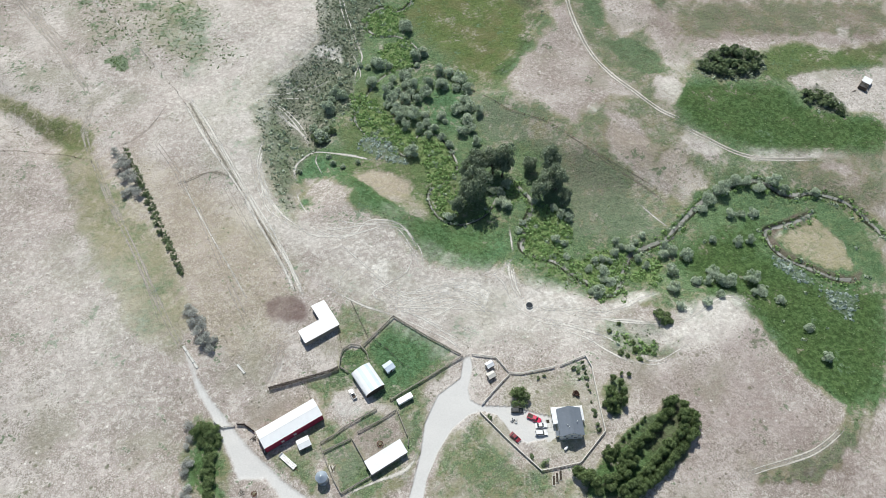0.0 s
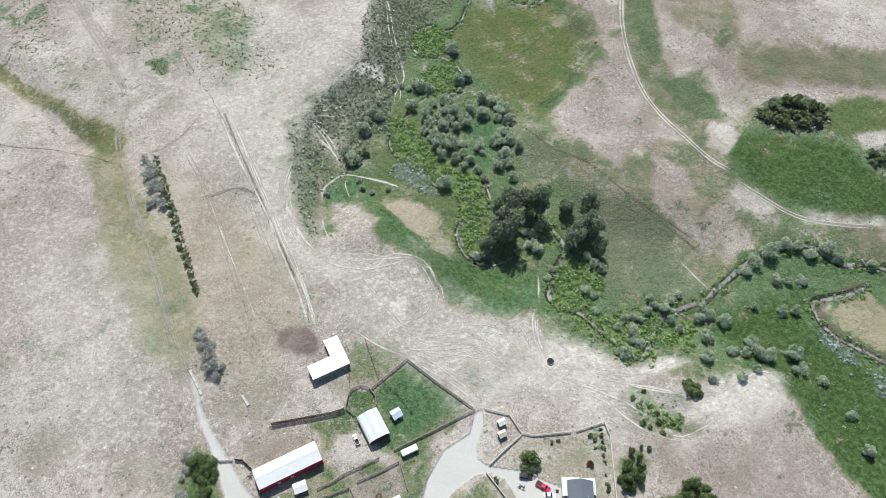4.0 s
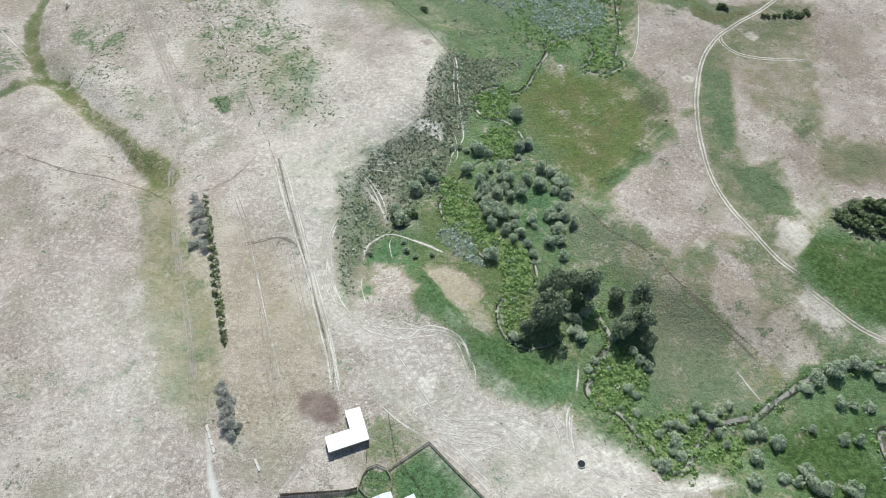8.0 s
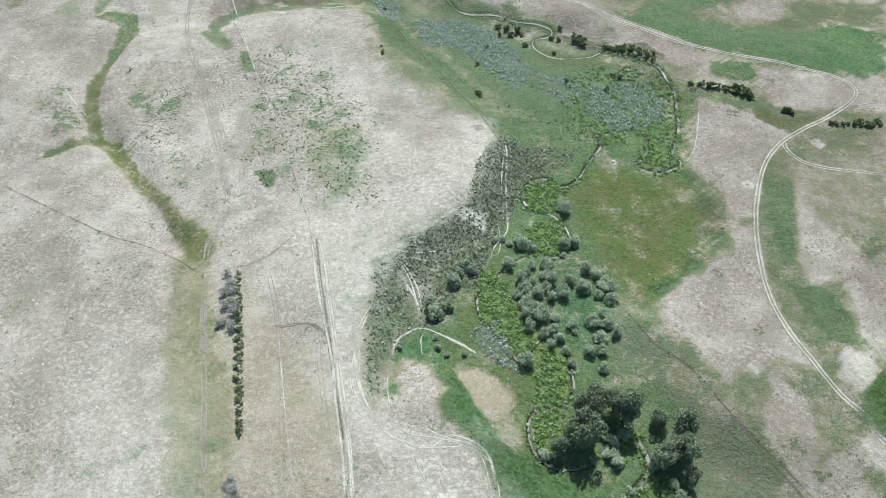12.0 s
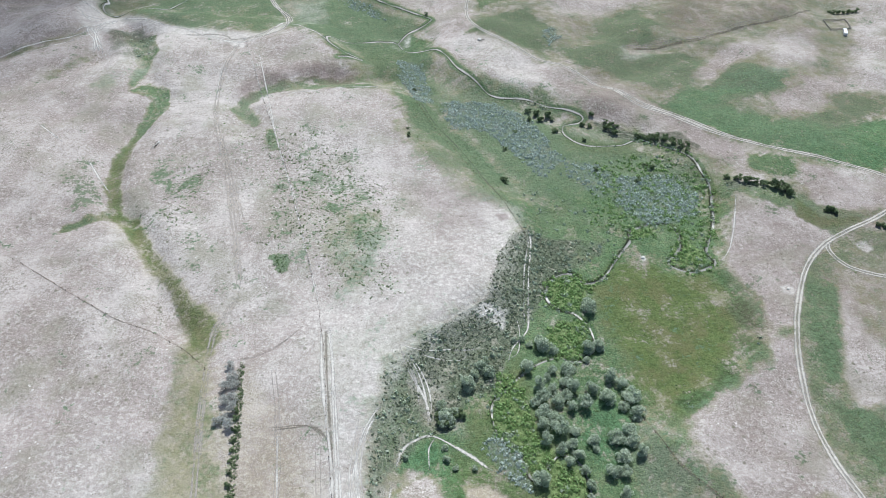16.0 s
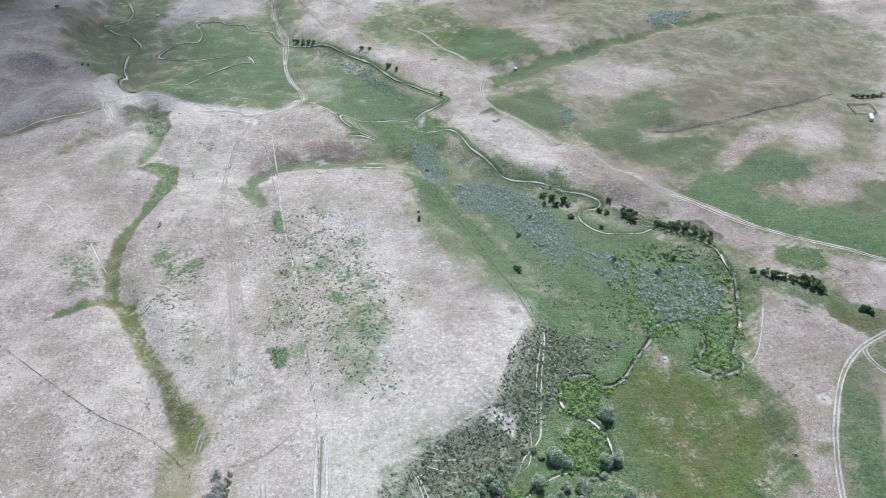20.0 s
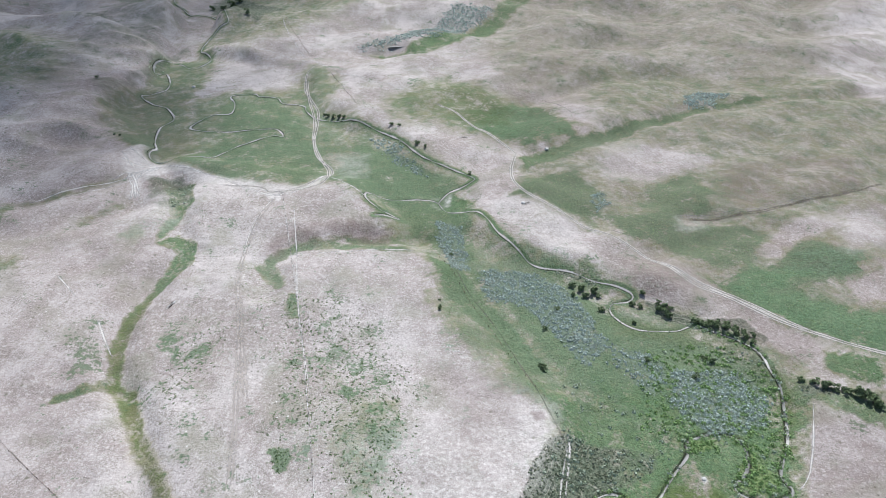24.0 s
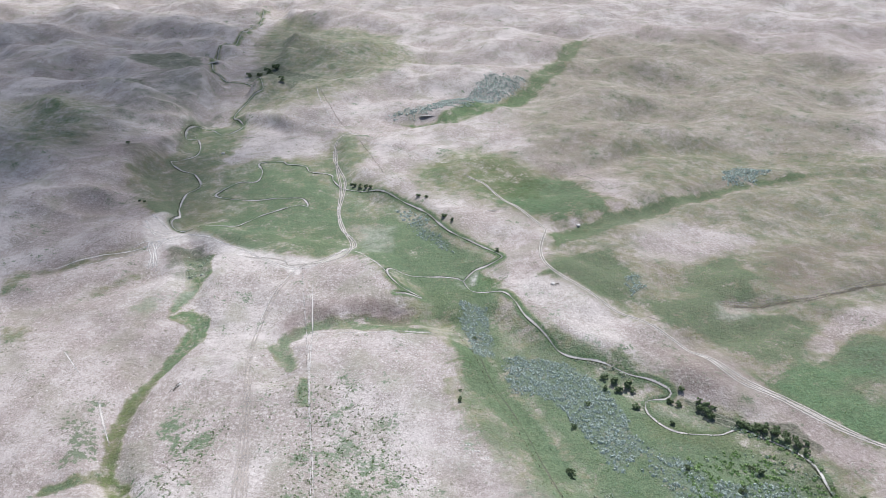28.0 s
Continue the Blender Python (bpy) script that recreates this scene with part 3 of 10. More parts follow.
zone("lime_c", "lime", 0.8, 3.0, [(114, 4), (126, -2), (121, -18), (109, -16), (100, -10)])
zone("lime_d", "lime", 0.7, 3.0, [(133, -129), (146, -140), (139, -152), (120, -144)])
zone("lime_e", "lime", 0.8, 3.0, [(120, -144), (134, -154), (133, -164), (126, -165), (116, -160), (115, -153)])
zone("lime_f", "lime", 0.8, 3.0, [(140, -165), (157, -170), (160, -174), (152, -181), (140, -192), (133, -190), (131, -182), (132, -173)])
zone("lime_g", "lime", 0.6, 3.0, [(159, -178), (176, -179), (163, -193), (154, -188), (152, -183)])
zone("lime_h", "lime", 0.8, 3.0, [(112, 32), (122, 35), (133, 28), (127, 13), (116, 18)])
zone("lime_i", "lime", 0.85, 3.0, [(166, 70), (180, 74), (188, 63), (179, 45), (184, 40), (198, 43), (202, 68), (215, 97), (193, 71), (161, 63)])
zone("weed_core", "weed", 0.9, 2.0, [(1.4, 73.3), (25.1, 83.1), (24.9, 56.1), (18.5, 30.6), (12.6, 25.1), (3.7, 40.4), (-5.4, 45.5)])
zone("weed_spot", "weed", 0.8, 2.0, [(-32.5, 48.1), (-20.2, 42.6), (-22.0, 33.8), (-30.2, 38.5)])
zone("weed_wide", "weed", 0.06, 12.0, [(-21, 109), (25, 95), (33, 29), (18, 2), (1, 32), (-26, 43)])
zone("weed_low", "weed", 0.2, 5.0, [(-8, 127), (4, 133), (15, 117), (13, 103), (-3, 107)])
zone("weed_knoll", "weed", 0.15, 6.0, [(-90, 219), (-67, 166), (-52, 132), (-62, 131), (-79, 173)])
zone("range_g", "green", 0.68, 10.0, [(192, 322), (232, 338), (230, 294), (222, 278), (172, 261), (138, 253), (140, 272), (168, 287)])
zone("range_h", "green", 0.64, 8.0, [(227, 256), (278, 282), (255, 250), (235, 225), (205, 226), (197, 243)])
zone("range_i", "green", 0.66, 10.0, [(218, 244), (274, 256), (295, 240), (292, 211), (265, 163), (236, 180), (217, 201)])
zone("range_j", "green", 0.5, 22.0, [(181, 582), (281, 612), (350, 529), (488, 493), (451, 419), (380, 458), (331, 471), (272, 495), (190, 444), (160, 419)])
zone("range_k", "green", 0.6, 8.0, [(263, 151), (307, 178), (325, 166), (296, 110), (269, 110), (258, 130)])
zone("range_l", "green", 0.55, 10.0, [(373, 324), (407, 330), (386, 287), (370, 288)])
zone("range_m", "green", 0.5, 14.0, [(148, 327), (196, 338), (178, 296), (142, 284)])
zone("range_dust", "bare", 0.45, 8.0, [(172, 397), (207, 395), (202, 349), (167, 335)])
zone("range_dust_b", "bare", 0.35, 8.0, [(313, 273), (354, 282), (339, 241), (303, 228)])
zone("range_dust_c", "bare", 0.4, 5.0, [(203, 271), (225, 275), (216, 257), (199, 254)])
zone("range_heath", "brown", 0.4, 25.0, [(176, 541), (224, 513), (255, 552), (332, 564), (319, 632), (181, 582)])
zone("range_heath_b", "brown", 0.35, 14.0, [(348, 442), (392, 460), (376, 395), (343, 398)])
zone("sage_plum", "sage", 1.0, 3.0, [(267, 523), (288, 537), (316, 531), (297, 515), (288, 502), (266, 494)])
zone("sage_brook", "sage", 0.9, 2.0, [(73.1, -56.8), (78.6, -59.8), (83.9, -69.9), (89.7, -79.5), (86.7, -82.1), (79.0, -75.6), (73.1, -67.6)])
zone("sage_flat", "sage", 0.8, 2.0, [(218.9, -201.2), (222.6, -207.1), (224.4, -216.5), (221.4, -218.7), (217.1, -212.2), (215.8, -204.4)])
zone("sage_flat_b", "sage", 0.8, 3.0, [(225, -222), (232, -228), (234, -234), (228, -242), (222, -233)])
zone("brook_yellow", "lush", 0.8, 4.0, [(140, 160), (168, 157), (194, 153), (210, 138), (217, 121), (226, 111), (211, 64), (206, 65), (216, 105), (209, 124), (190, 138), (165, 143), (142, 145)])
zone("strip_yellow", "straw", 0.75, 7.0, [(-66, 13), (-51, 6), (-46, -28), (-41, -47), (-29, -71), (-26, -130), (-41, -128), (-56, -95), (-55, -72), (-50, -58), (-60, -26)])
zone("emerald", "green", 1.0, 3.0, [(56, -87), (65, -92), (70, -109), (77, -127), (70, -130), (61, -113), (54, -101)])
zone("emerald_b", "green", 0.95, 5.0, [(84, -116), (97, -131), (116, -139), (125, -154), (114, -158), (101, -151), (86, -139)])
zone("oxbow_isle", "green", 0.25, 3.0, [(231, -193), (246, -192), (250, -199), (248, -211), (242, -223), (236, -220), (229, -210), (226, -201)])
zone("oxbow_straw", "straw", 1.0, 3.0, [(231, -193), (246, -192), (250, -199), (248, -211), (242, -223), (236, -220), (229, -210), (226, -201)])
zone("oxbow_mud", "brown", 0.9, 1.2, [(225.5, -187.3), (234.1, -188.7), (244.1, -187.6), (253.1, -188.0), (250.2, -191.6), (240.3, -192.5), (227.9, -190.8), (224.3, -197.3), (228.5, -207.0), (235.1, -217.2), (243.1, -224.3), (240.6, -227.3), (230.3, -219.3), (222.2, -207.5), (219.9, -197.1)])
zone("oxbow_rim", "bare", 0.8, 1.0, [(225.2, -186.5), (230.3, -191.7), (230.3, -193.6), (226.0, -193.2), (222.9, -195.2), (223.0, -190.5)])
zone("track_wide", "bare", 0.7, 3.0, [(245, -146), (254, -152), (273, -161), (288, -169), (286, -172), (268, -163), (249, -154)])
zone("gate_band", "bare", 0.55, 3.0, [(-2, 1), (4, 2), (17, -65), (28, -118), (19, -115), (7, -62)])
zone("gate_knot", "bare", 1.0, 1.0, [(-98.4, 287.3), (-92.8, 291.3), (-86.5, 284.0), (-90.6, 276.2)])
zone("ford_dust", "bare", 0.8, 2.0, [(-218.8, 319.0), (-200.3, 344.2), (-188.8, 332.8), (-197.7, 302.3), (-193.5, 281.1), (-200.9, 278.4), (-212.8, 306.9)])
zone("pit", "brown", 0.7, 0.8, [(88.2, 77.4), (94.1, 78.5), (96.0, 73.0), (90.0, 71.2)])
zone("plateau_pale", "bare", 0.2, 30.0, [(-28, 38), (-11, 68), (48, 37), (79, 8), (35, -32), (-14, -35)])
zone("plateau_pale_b", "bare", 0.12, 40.0, [(-111, 224), (-86, 266), (-25, 205), (35, 158), (67, 100), (-42, 86)])
zone("range_a", "green", 0.58, 14.0, [(93, 337), (134, 353), (160, 343), (164, 271), (152, 245), (118, 277)])
zone("range_b", "green", 0.74, 9.0, [(198, 320), (227, 343), (241, 328), (240, 285), (227, 277), (200, 274)])
zone("range_c", "green", 0.78, 9.0, [(244, 205), (279, 230), (316, 226), (294, 196), (267, 177), (236, 177)])
zone("range_d", "green", 0.64, 9.0, [(199, 248), (234, 262), (267, 273), (250, 237), (216, 233)])
zone("range_e", "green", 0.64, 18.0, [(20, 561), (61, 523), (117, 483), (144, 425), (129, 406), (79, 411), (26, 450)])
zone("range_f", "green", 0.5, 20.0, [(330, 583), (432, 588), (463, 514), (402, 385), (386, 432), (351, 525)])
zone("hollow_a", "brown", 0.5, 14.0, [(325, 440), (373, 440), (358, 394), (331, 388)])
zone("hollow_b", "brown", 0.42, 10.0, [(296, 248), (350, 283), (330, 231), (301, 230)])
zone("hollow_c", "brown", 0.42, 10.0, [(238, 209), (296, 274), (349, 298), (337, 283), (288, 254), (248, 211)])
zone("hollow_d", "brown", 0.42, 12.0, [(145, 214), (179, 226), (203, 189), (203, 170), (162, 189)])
zone("chalk_a", "bare", 0.35, 9.0, [(165, 394), (201, 399), (206, 357), (173, 331)])
zone("chalk_b", "bare", 0.3, 8.0, [(66, 279), (102, 292), (133, 217), (120, 214), (95, 250)])
zone("side_draw", "green", 0.55, 6.0, [(-272, 264), (-253, 280), (-224, 300), (-216, 306), (-221, 294), (-245, 273), (-266, 261)])
zone("side_draw_b", "green", 0.5, 7.0, [(-223, 241), (-209, 268), (-196, 272), (-196, 268), (-210, 253), (-217, 237)])
zone("side_flat", "green", 0.55, 8.0, [(-246, 190), (-238, 199), (-228, 194), (-232, 182), (-238, 178)])
zone("side_spot", "green", 0.5, 6.0, [(-185, 217), (-178, 239), (-164, 228), (-168, 217)])
# Shading of the draw's slope, painted as brown and dark cover.
zone("draw_bank_shade", "brown", 0.6, 7.0, [(-82, 212), (-80, 230), (-60, 247), (-28, 254), (-1, 246), (1, 228), (-35, 235), (-66, 226), (-77, 207)])
zone("draw_bank_shade_b", "dark", 0.4, 6.0, [(-60, 243), (-28, 252), (-1, 246), (1, 232), (-35, 237)])
zone("draw_floor", "green", 0.7, 3.0, [(-78, 204), (-76, 211), (-70, 216), (-65, 223), (-70, 225), (-35, 236), (-2, 238), (-4, 234), (-44, 233), (-66, 220), (-72, 209), (-57, 175), (-68, 183)])
# Slope shade of the western hill and the ridge, painted brown.
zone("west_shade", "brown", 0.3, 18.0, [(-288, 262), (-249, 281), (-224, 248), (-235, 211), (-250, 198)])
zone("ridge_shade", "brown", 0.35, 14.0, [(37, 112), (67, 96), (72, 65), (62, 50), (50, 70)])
zone("junction_pale", "bare", 0.8, 2.5, [(-109, 289), (-88, 290), (-87, 280), (-97, 284)])
zone("shed_grass", "green", 0.55, 4.0, [(30, -146), (48, -152), (49, -160), (33, -167), (24, -165)])
zone("drive_grass", "green", 0.66, 4.0, [(39, -199), (51, -198), (41, -209), (35, -215), (28, -225), (17, -227), (7, -222), (17, -218), (32, -216)])
zone("lawn_wide", "green", 0.6, 6.0, [(34, -235), (50, -216), (62, -215), (68, -240), (79, -250), (83, -258)])
zone("grove_floor", "green", 0.75, 4.0, [(-37, -170), (-27, -178), (-33, -205), (-49, -198), (-40, -172)])
zone("barn_grass", "green", 0.6, 3.0, [(-16, -193), (-6, -197), (-2, -209), (1, -219), (-4, -217), (-12, -202)])
zone("yard_soil", "green", 0.15, 3.0, [(15, -182), (25, -183), (26, -193), (21, -195), (13, -196), (10, -188)])
zone("pen_bare", "green", 0.1, 3.0, [(14, -201), (34, -199), (34, -209), (17, -212)])
zone("ridge_hollow", "green", 0.68, 4.0, [(125, -198), (127, -213), (132, -220), (144, -221), (153, -219), (145, -224), (134, -223), (124, -215), (124, -205)])
zone("ridge_grey", "dark", 0.5, 6.0, [(129, -196), (154, -208), (149, -218), (135, -216), (127, -204)])
zone("yard_dust", "gravel", 0.42, 4.0, [(15, -182), (25, -183), (26, -193), (21, -195), (13, -196), (10, -188)])
zone("pen_mud", "brown", 0.35, 4.0, [(14, -201), (34, -199), (34, -209), (17, -212)])
zone("slope_brown", "brown", 0.55, 9.0, [(170, -226), (192, -223), (189, -237), (173, -248), (164, -239)])
zone("well_ring", "bare", 1.0, 1.0, [(98.8, -177.3), (102.4, -175.7), (106.7, -177.7), (107.4, -181.3), (103.8, -182.9), (99.5, -180.9)])
zone("pale_a", "bare", 0.7, 2.5, [(103, -170), (114, -171), (113, -177), (105, -177)])
zone("pale_b", "bare", 0.7, 2.5, [(118, -182), (125, -182), (126, -188), (119, -186)])
zone("pale_c", "bare", 1.0, 2.0, [(129.2, -192.3), (141.1, -190.7), (143.2, -194.5), (133.3, -196.7)])
zone("pale_d", "bare", 0.85, 5.0, [(160, -208), (170, -212), (182, -211), (178, -222), (166, -224), (149, -221), (146, -218)])
zone("star", "bare", 1.0, 1.0, [(43.8, -128.4), (50.8, -134.0), (58.6, -134.3), (58.2, -137.8), (53.5, -137.6), (53.4, -141.7), (48.6, -140.8), (46.9, -137.1), (50.0, -136.0), (45.2, -132.1)])
zone("apron", "bare", 0.75, 8.0, [(49, -156), (62, -150), (78, -152), (90, -160), (90, -166), (86, -168), (69, -165), (54, -163)])
zone("apron_b", "bare", 0.45, 9.0, [(34, -109), (70, -115), (70, -134), (92, -156), (130, -193), (149, -218), (125, -213), (88, -190), (69, -187), (48, -160), (32, -142), (25, -111)])
zone("white_ridge", "bare", 0.9, 4.0, [(147, -217), (160, -214), (172, -210), (188, -214), (182, -224), (167, -226), (154, -223)])
zone("white_ridge_b", "bare", 0.85, 2.0, [(128.6, -192.3), (136.9, -192.8), (143.8, -191.4), (143.6, -195.7), (134.7, -198.2), (128.2, -197.3)])
zone("white_ridge_c", "bare", 0.7, 4.0, [(97, -173), (114, -172), (123, -180), (126, -190), (126, -199), (117, -191), (104, -184)])
zone("edge_pale", "bare", 0.5, 16.0, [(80, 20), (70, 11), (52, 0), (37, -14), (27, -31), (22, -53), (22, -89), (15, -106), (13, -75), (10, -40), (5, -8), (10, 12), (41, 16), (67, 39), (93, 78)])
zone("eroded", "bare", 0.9, 1.5, [(68.1, 6.8), (76.0, 12.7), (87.6, 10.3), (85.0, 1.0), (79.4, 3.4), (74.1, 8.3)])
zone("gate_pale", "bare", 0.4, 12.0, [(-13, 9), (-1, 13), (6, -8), (11, -52), (13, -89), (10, -88), (3, -52), (-2, -7)])
zone("salt", "bare", 1.0, 0.8, [(227.0, 19.9), (231.8, 21.5), (233.8, 18.0), (230.5, 13.7), (226.3, 13.9)])
zone("salt_b", "bare", 0.9, 0.8, [(281.0, 50.6), (285.5, 51.0), (287.2, 45.2), (281.6, 43.9)])
zone("salt_c", "bare", 0.9, 0.8, [(163.0, 48.0), (166.0, 49.3), (166.9, 46.3), (164.3, 44.2)])
zone("pale_mound", "bare", 0.6, 2.0, [(185.0, -92.9), (189.0, -91.9), (191.4, -94.6), (187.6, -97.4), (184.2, -96.9)])
zone("lick", "bare", 0.7, 2.0, [(346.7, -98.8), (352.7, -100.0), (348.4, -105.5), (343.0, -104.1)])
zone("west_pale", "bare", 0.4, 20.0, [(-75, -87), (-49, -99), (-48, -139), (-55, -160), (-75, -156), (-88, -115)])
zone("west_pale_b", "bare", 0.35, 20.0, [(-84, -55), (-50, -90), (-43, -128), (-80, -125), (-110, -80)])
zone("ridge_pale", "bare", 0.35, 12.0, [(72, 88), (94, 77), (95, 56), (86, 34), (77, 51)])
zone("ridge_pale_b", "bare", 0.3, 15.0, [(26, 141), (66, 109), (92, 73), (84, 58), (59, 98), (26, 118)])
zone("ford_gravel", "bare", 0.8, 2.0, [(24.5, 298.1), (34.2, 300.8), (41.3, 306.8), (38.4, 288.8), (33.1, 283.1), (27.1, 287.3)])
zone("corner_soil", "bare", 0.6, 3.0, [(-228, 344), (-224, 369), (-207, 348), (-206, 317), (-218, 316)])
zone("east_tan", "brown", 0.3, 14.0, [(249, 87), (340, 79), (219, -150), (152, -143), (154, -64), (205, -20)])
zone("east_tan_far", "brown", 0.32, 60.0, [(59, 464), (107, 1218), (748, 1276), (242, 118), (189, 177), (103, 300)])
zone("south_tan", "brown", 0.5, 16.0, [(123, -220), (171, -231), (187, -272), (199, -287), (181, -303), (113, -272)])
zone("west_tan", "brown", 0.16, 30.0, [(-87, 43), (-64, 16), (-56, -56), (-70, -89), (-95, -59)])
zone("manure", "brown", 1.0, 3.0, [(2, -137), (8, -134), (14, -135), (17, -141), (16, -150), (11, -146), (4, -144)])
zone("west_heath", "brown", 0.34, 40.0, [(-391, 513), (-300, 560), (-216, 413), (-205, 304), (-209, 214), (-206, 135)])
# The darker eastern edge of the view is painted as brown ground.
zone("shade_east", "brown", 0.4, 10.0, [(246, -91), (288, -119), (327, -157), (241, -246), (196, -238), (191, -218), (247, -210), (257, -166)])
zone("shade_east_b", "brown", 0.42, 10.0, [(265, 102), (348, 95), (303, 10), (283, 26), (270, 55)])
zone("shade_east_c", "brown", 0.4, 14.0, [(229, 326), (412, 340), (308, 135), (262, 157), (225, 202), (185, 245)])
zone("east_corner", "brown", 0.45, 8.0, [(217, -187), (238, -230), (210, -262), (195, -257), (202, -222)])
zone("pen_brown", "brown", 0.35, 6.0, [(-17, -175), (-7, -172), (5, -176), (3, -182), (-14, -185), (-19, -181)])
zone("reddish", "brown", 0.07, 18.0, [(-32, -35), (-22, -16), (-11, -73), (18, -92), (13, -129), (-18, -126)])
zone("pond_mud", "brown", 0.55, 2.0, [(224.3, -186.9), (235.4, -189.6), (248.6, -187.9), (254.2, -191.3), (243.2, -194.1), (231.6, -192.1), (227.5, -191.0)])
zone("pond_mud_b", "brown", 0.55, 2.0, [(253.0, -212.9), (247.4, -225.5), (240.4, -227.7), (231.2, -220.2), (229.0, -211.9), (235.6, -218.9), (242.9, -221.7)])
zone("straw", "straw", 0.5, 9.0, [(-37, -56), (-32, -22), (13, -91), (15, -133), (-22, -130)])
zone("straw_b", "straw", 0.5, 9.0, [(-17, -45), (-12, -58), (15, -134), (-5, -158), (-14, -132)])
zone("island", "straw", 0.7, 3.0, [(227, -197), (248, -194), (254, -203), (248, -218), (241, -224), (234, -214)])
zone("drive", "gravel", 1.0, 1.0, [(24.8, -232.1), (36.5, -217.3), (42.3, -207.8), (51.6, -199.6), (62.7, -196.9), (67.5, -189.6), (70.5, -189.7), (69.1, -194.5), (63.2, -202.4), (62.1, -206.6), (64.6, -210.4), (63.4, -212.8), (59.0, -212.0), (50.7, -214.3), (42.2, -219.9), (34.1, -227.6), (29.5, -234.3)])
zone("pad", "gravel", 1.0, 0.8, [(64.6, -210.4), (75.3, -215.9), (86.9, -226.1), (84.7, -234.1), (73.1, -231.0), (70.4, -224.9), (68.8, -216.6), (63.6, -212.4)])
zone("barn_road", "gravel", 0.8, 2.0, [(-33.5, -139.9), (-31.8, -142.0), (-31.2, -152.7), (-29.3, -162.3), (-25.8, -173.8), (-21.0, -188.1), (-13.3, -205.4), (-4.7, -218.3), (-15.7, -213.2), (-18.9, -202.8), (-28.2, -198.6), (-29.8, -176.8), (-33.6, -157.9)])
zone("pen_path", "gravel", 0.5, 2.0, [(-1.1, -159.8), (3.8, -159.4), (-0.5, -165.2), (-6.4, -169.0), (-8.0, -167.0)])
zone("slope_dark", "dark", 0.8, 1.2, [(105.1, 67.9), (109.2, 63.4), (119.3, 62.7), (134.7, 63.0), (123.3, 44.3), (114.8, 36.1), (108.0, 20.7), (97.6, 8.8), (91.6, -0.9), (86.3, -16.4), (81.9, -23.8), (77.1, -26.0), (71.3, -18.0), (62.4, -27.7), (53.3, -31.7), (46.2, -23.0), (39.5, -16.8), (45.2, -11.2), (52.3, -5.6), (60.6, 1.2), (67.3, 7.7), (74.4, 12.5), (79.6, 17.5), (82.5, 31.7), (87.5, 45.3), (95.2, 60.3)])
zone("slope_mid", "dark", 0.55, 2.5, [(39.4, -17.5), (46.2, -23.0), (53.0, -33.5), (62.7, -43.0), (56.4, -56.1), (50.1, -52.9), (38.5, -60.3), (33.8, -73.8), (31.4, -90.9), (27.3, -93.8), (23.5, -83.4), (22.9, -65.0), (24.1, -49.2), (30.1, -33.4)])
zone("slope_dry", "green", 0.3, 4.0, [(46.2, -23.0), (55.8, -15.6), (57.1, -34.3), (62.1, -46.6), (63.0, -57.3), (52.7, -53.5), (44.0, -48.2), (39.3, -33.4)])
zone("bank_east", "dark", 0.75, 2.0, [(71.3, -18.0), (84.1, -20.1), (79.7, -34.7), (69.4, -36.7), (64.2, -33.9), (57.7, -56.3), (52.5, -55.2), (53.8, -46.8), (57.1, -34.3), (62.4, -27.7)])
zone("edge_bright", "bare", 0.6, 3.0, [(39.4, -17.5), (45.2, -11.2), (60.6, 1.2), (74.4, 12.5), (79.6, 17.5), (83.4, 36.6), (95.4, 61.3), (84.5, 64.7), (77.5, 42.3), (72.8, 23.5), (60.2, 11.0), (44.2, 1.5), (31.8, -6.6), (24.1, -28.8), (19.7, -52.3), (18.8, -76.9), (22.3, -95.9), (25.5, -99.5), (21.7, -77.3), (22.6, -58.7), (25.0, -45.9), (30.1, -33.4)])
zone("eroded_face", "bare", 1.0, 0.7, [(74.4, 12.2), (79.2, 13.9), (84.3, 12.0), (87.1, 5.6), (85.8, 0.8), (82.5, 2.1), (78.7, 6.4), (76.1, 8.5)])
zone("emerald_c", "emerald", 0.7, 4.0, [(55.6, -77.0), (62.1, -84.4), (65.8, -91.8), (69.7, -103.8), (73.2, -110.3), (78.0, -116.2), (83.1, -121.2), (90.7, -121.0), (102.2, -133.5), (113.0, -138.2), (109.3, -148.9), (95.7, -153.8), (83.4, -147.9), (74.0, -139.1), (69.7, -126.5), (66.0, -115.7), (60.9, -105.0), (57.7, -95.2)])
zone("emerald_c_base", "green", 0.95, 3.0, [(55.6, -77.0), (62.1, -84.4), (65.8, -91.8), (69.7, -103.8), (73.2, -110.3), (78.0, -116.2), (83.1, -121.2), (90.7, -121.0), (102.2, -133.5), (113.0, -138.2), (109.3, -148.9), (95.7, -153.8), (83.4, -147.9), (74.0, -139.1), (69.7, -126.5), (66.0, -115.7), (60.9, -105.0), (57.7, -95.2)])
zone("emerald_d", "emerald", 0.6, 4.0, [(38.0, -63.8), (49.4, -57.7), (56.1, -66.1), (59.4, -77.8), (49.7, -73.5), (39.3, -73.5), (36.0, -91.8), (32.1, -94.6), (34.3, -73.8)])
zone("emerald_d_base", "green", 0.85, 4.0, [(38.0, -63.8), (49.4, -57.7), (56.1, -66.1), (64.5, -78.4), (49.7, -73.5), (39.3, -73.5), (36.0, -91.8), (32.1, -94.6), (34.3, -73.8)])
zone("dry_patch", "green", 0.12, 2.0, [(63.0, -82.3), (72.1, -79.8), (81.0, -87.0), (84.3, -95.3), (79.5, -105.0), (73.4, -103.7), (68.2, -98.8), (66.2, -90.0)])
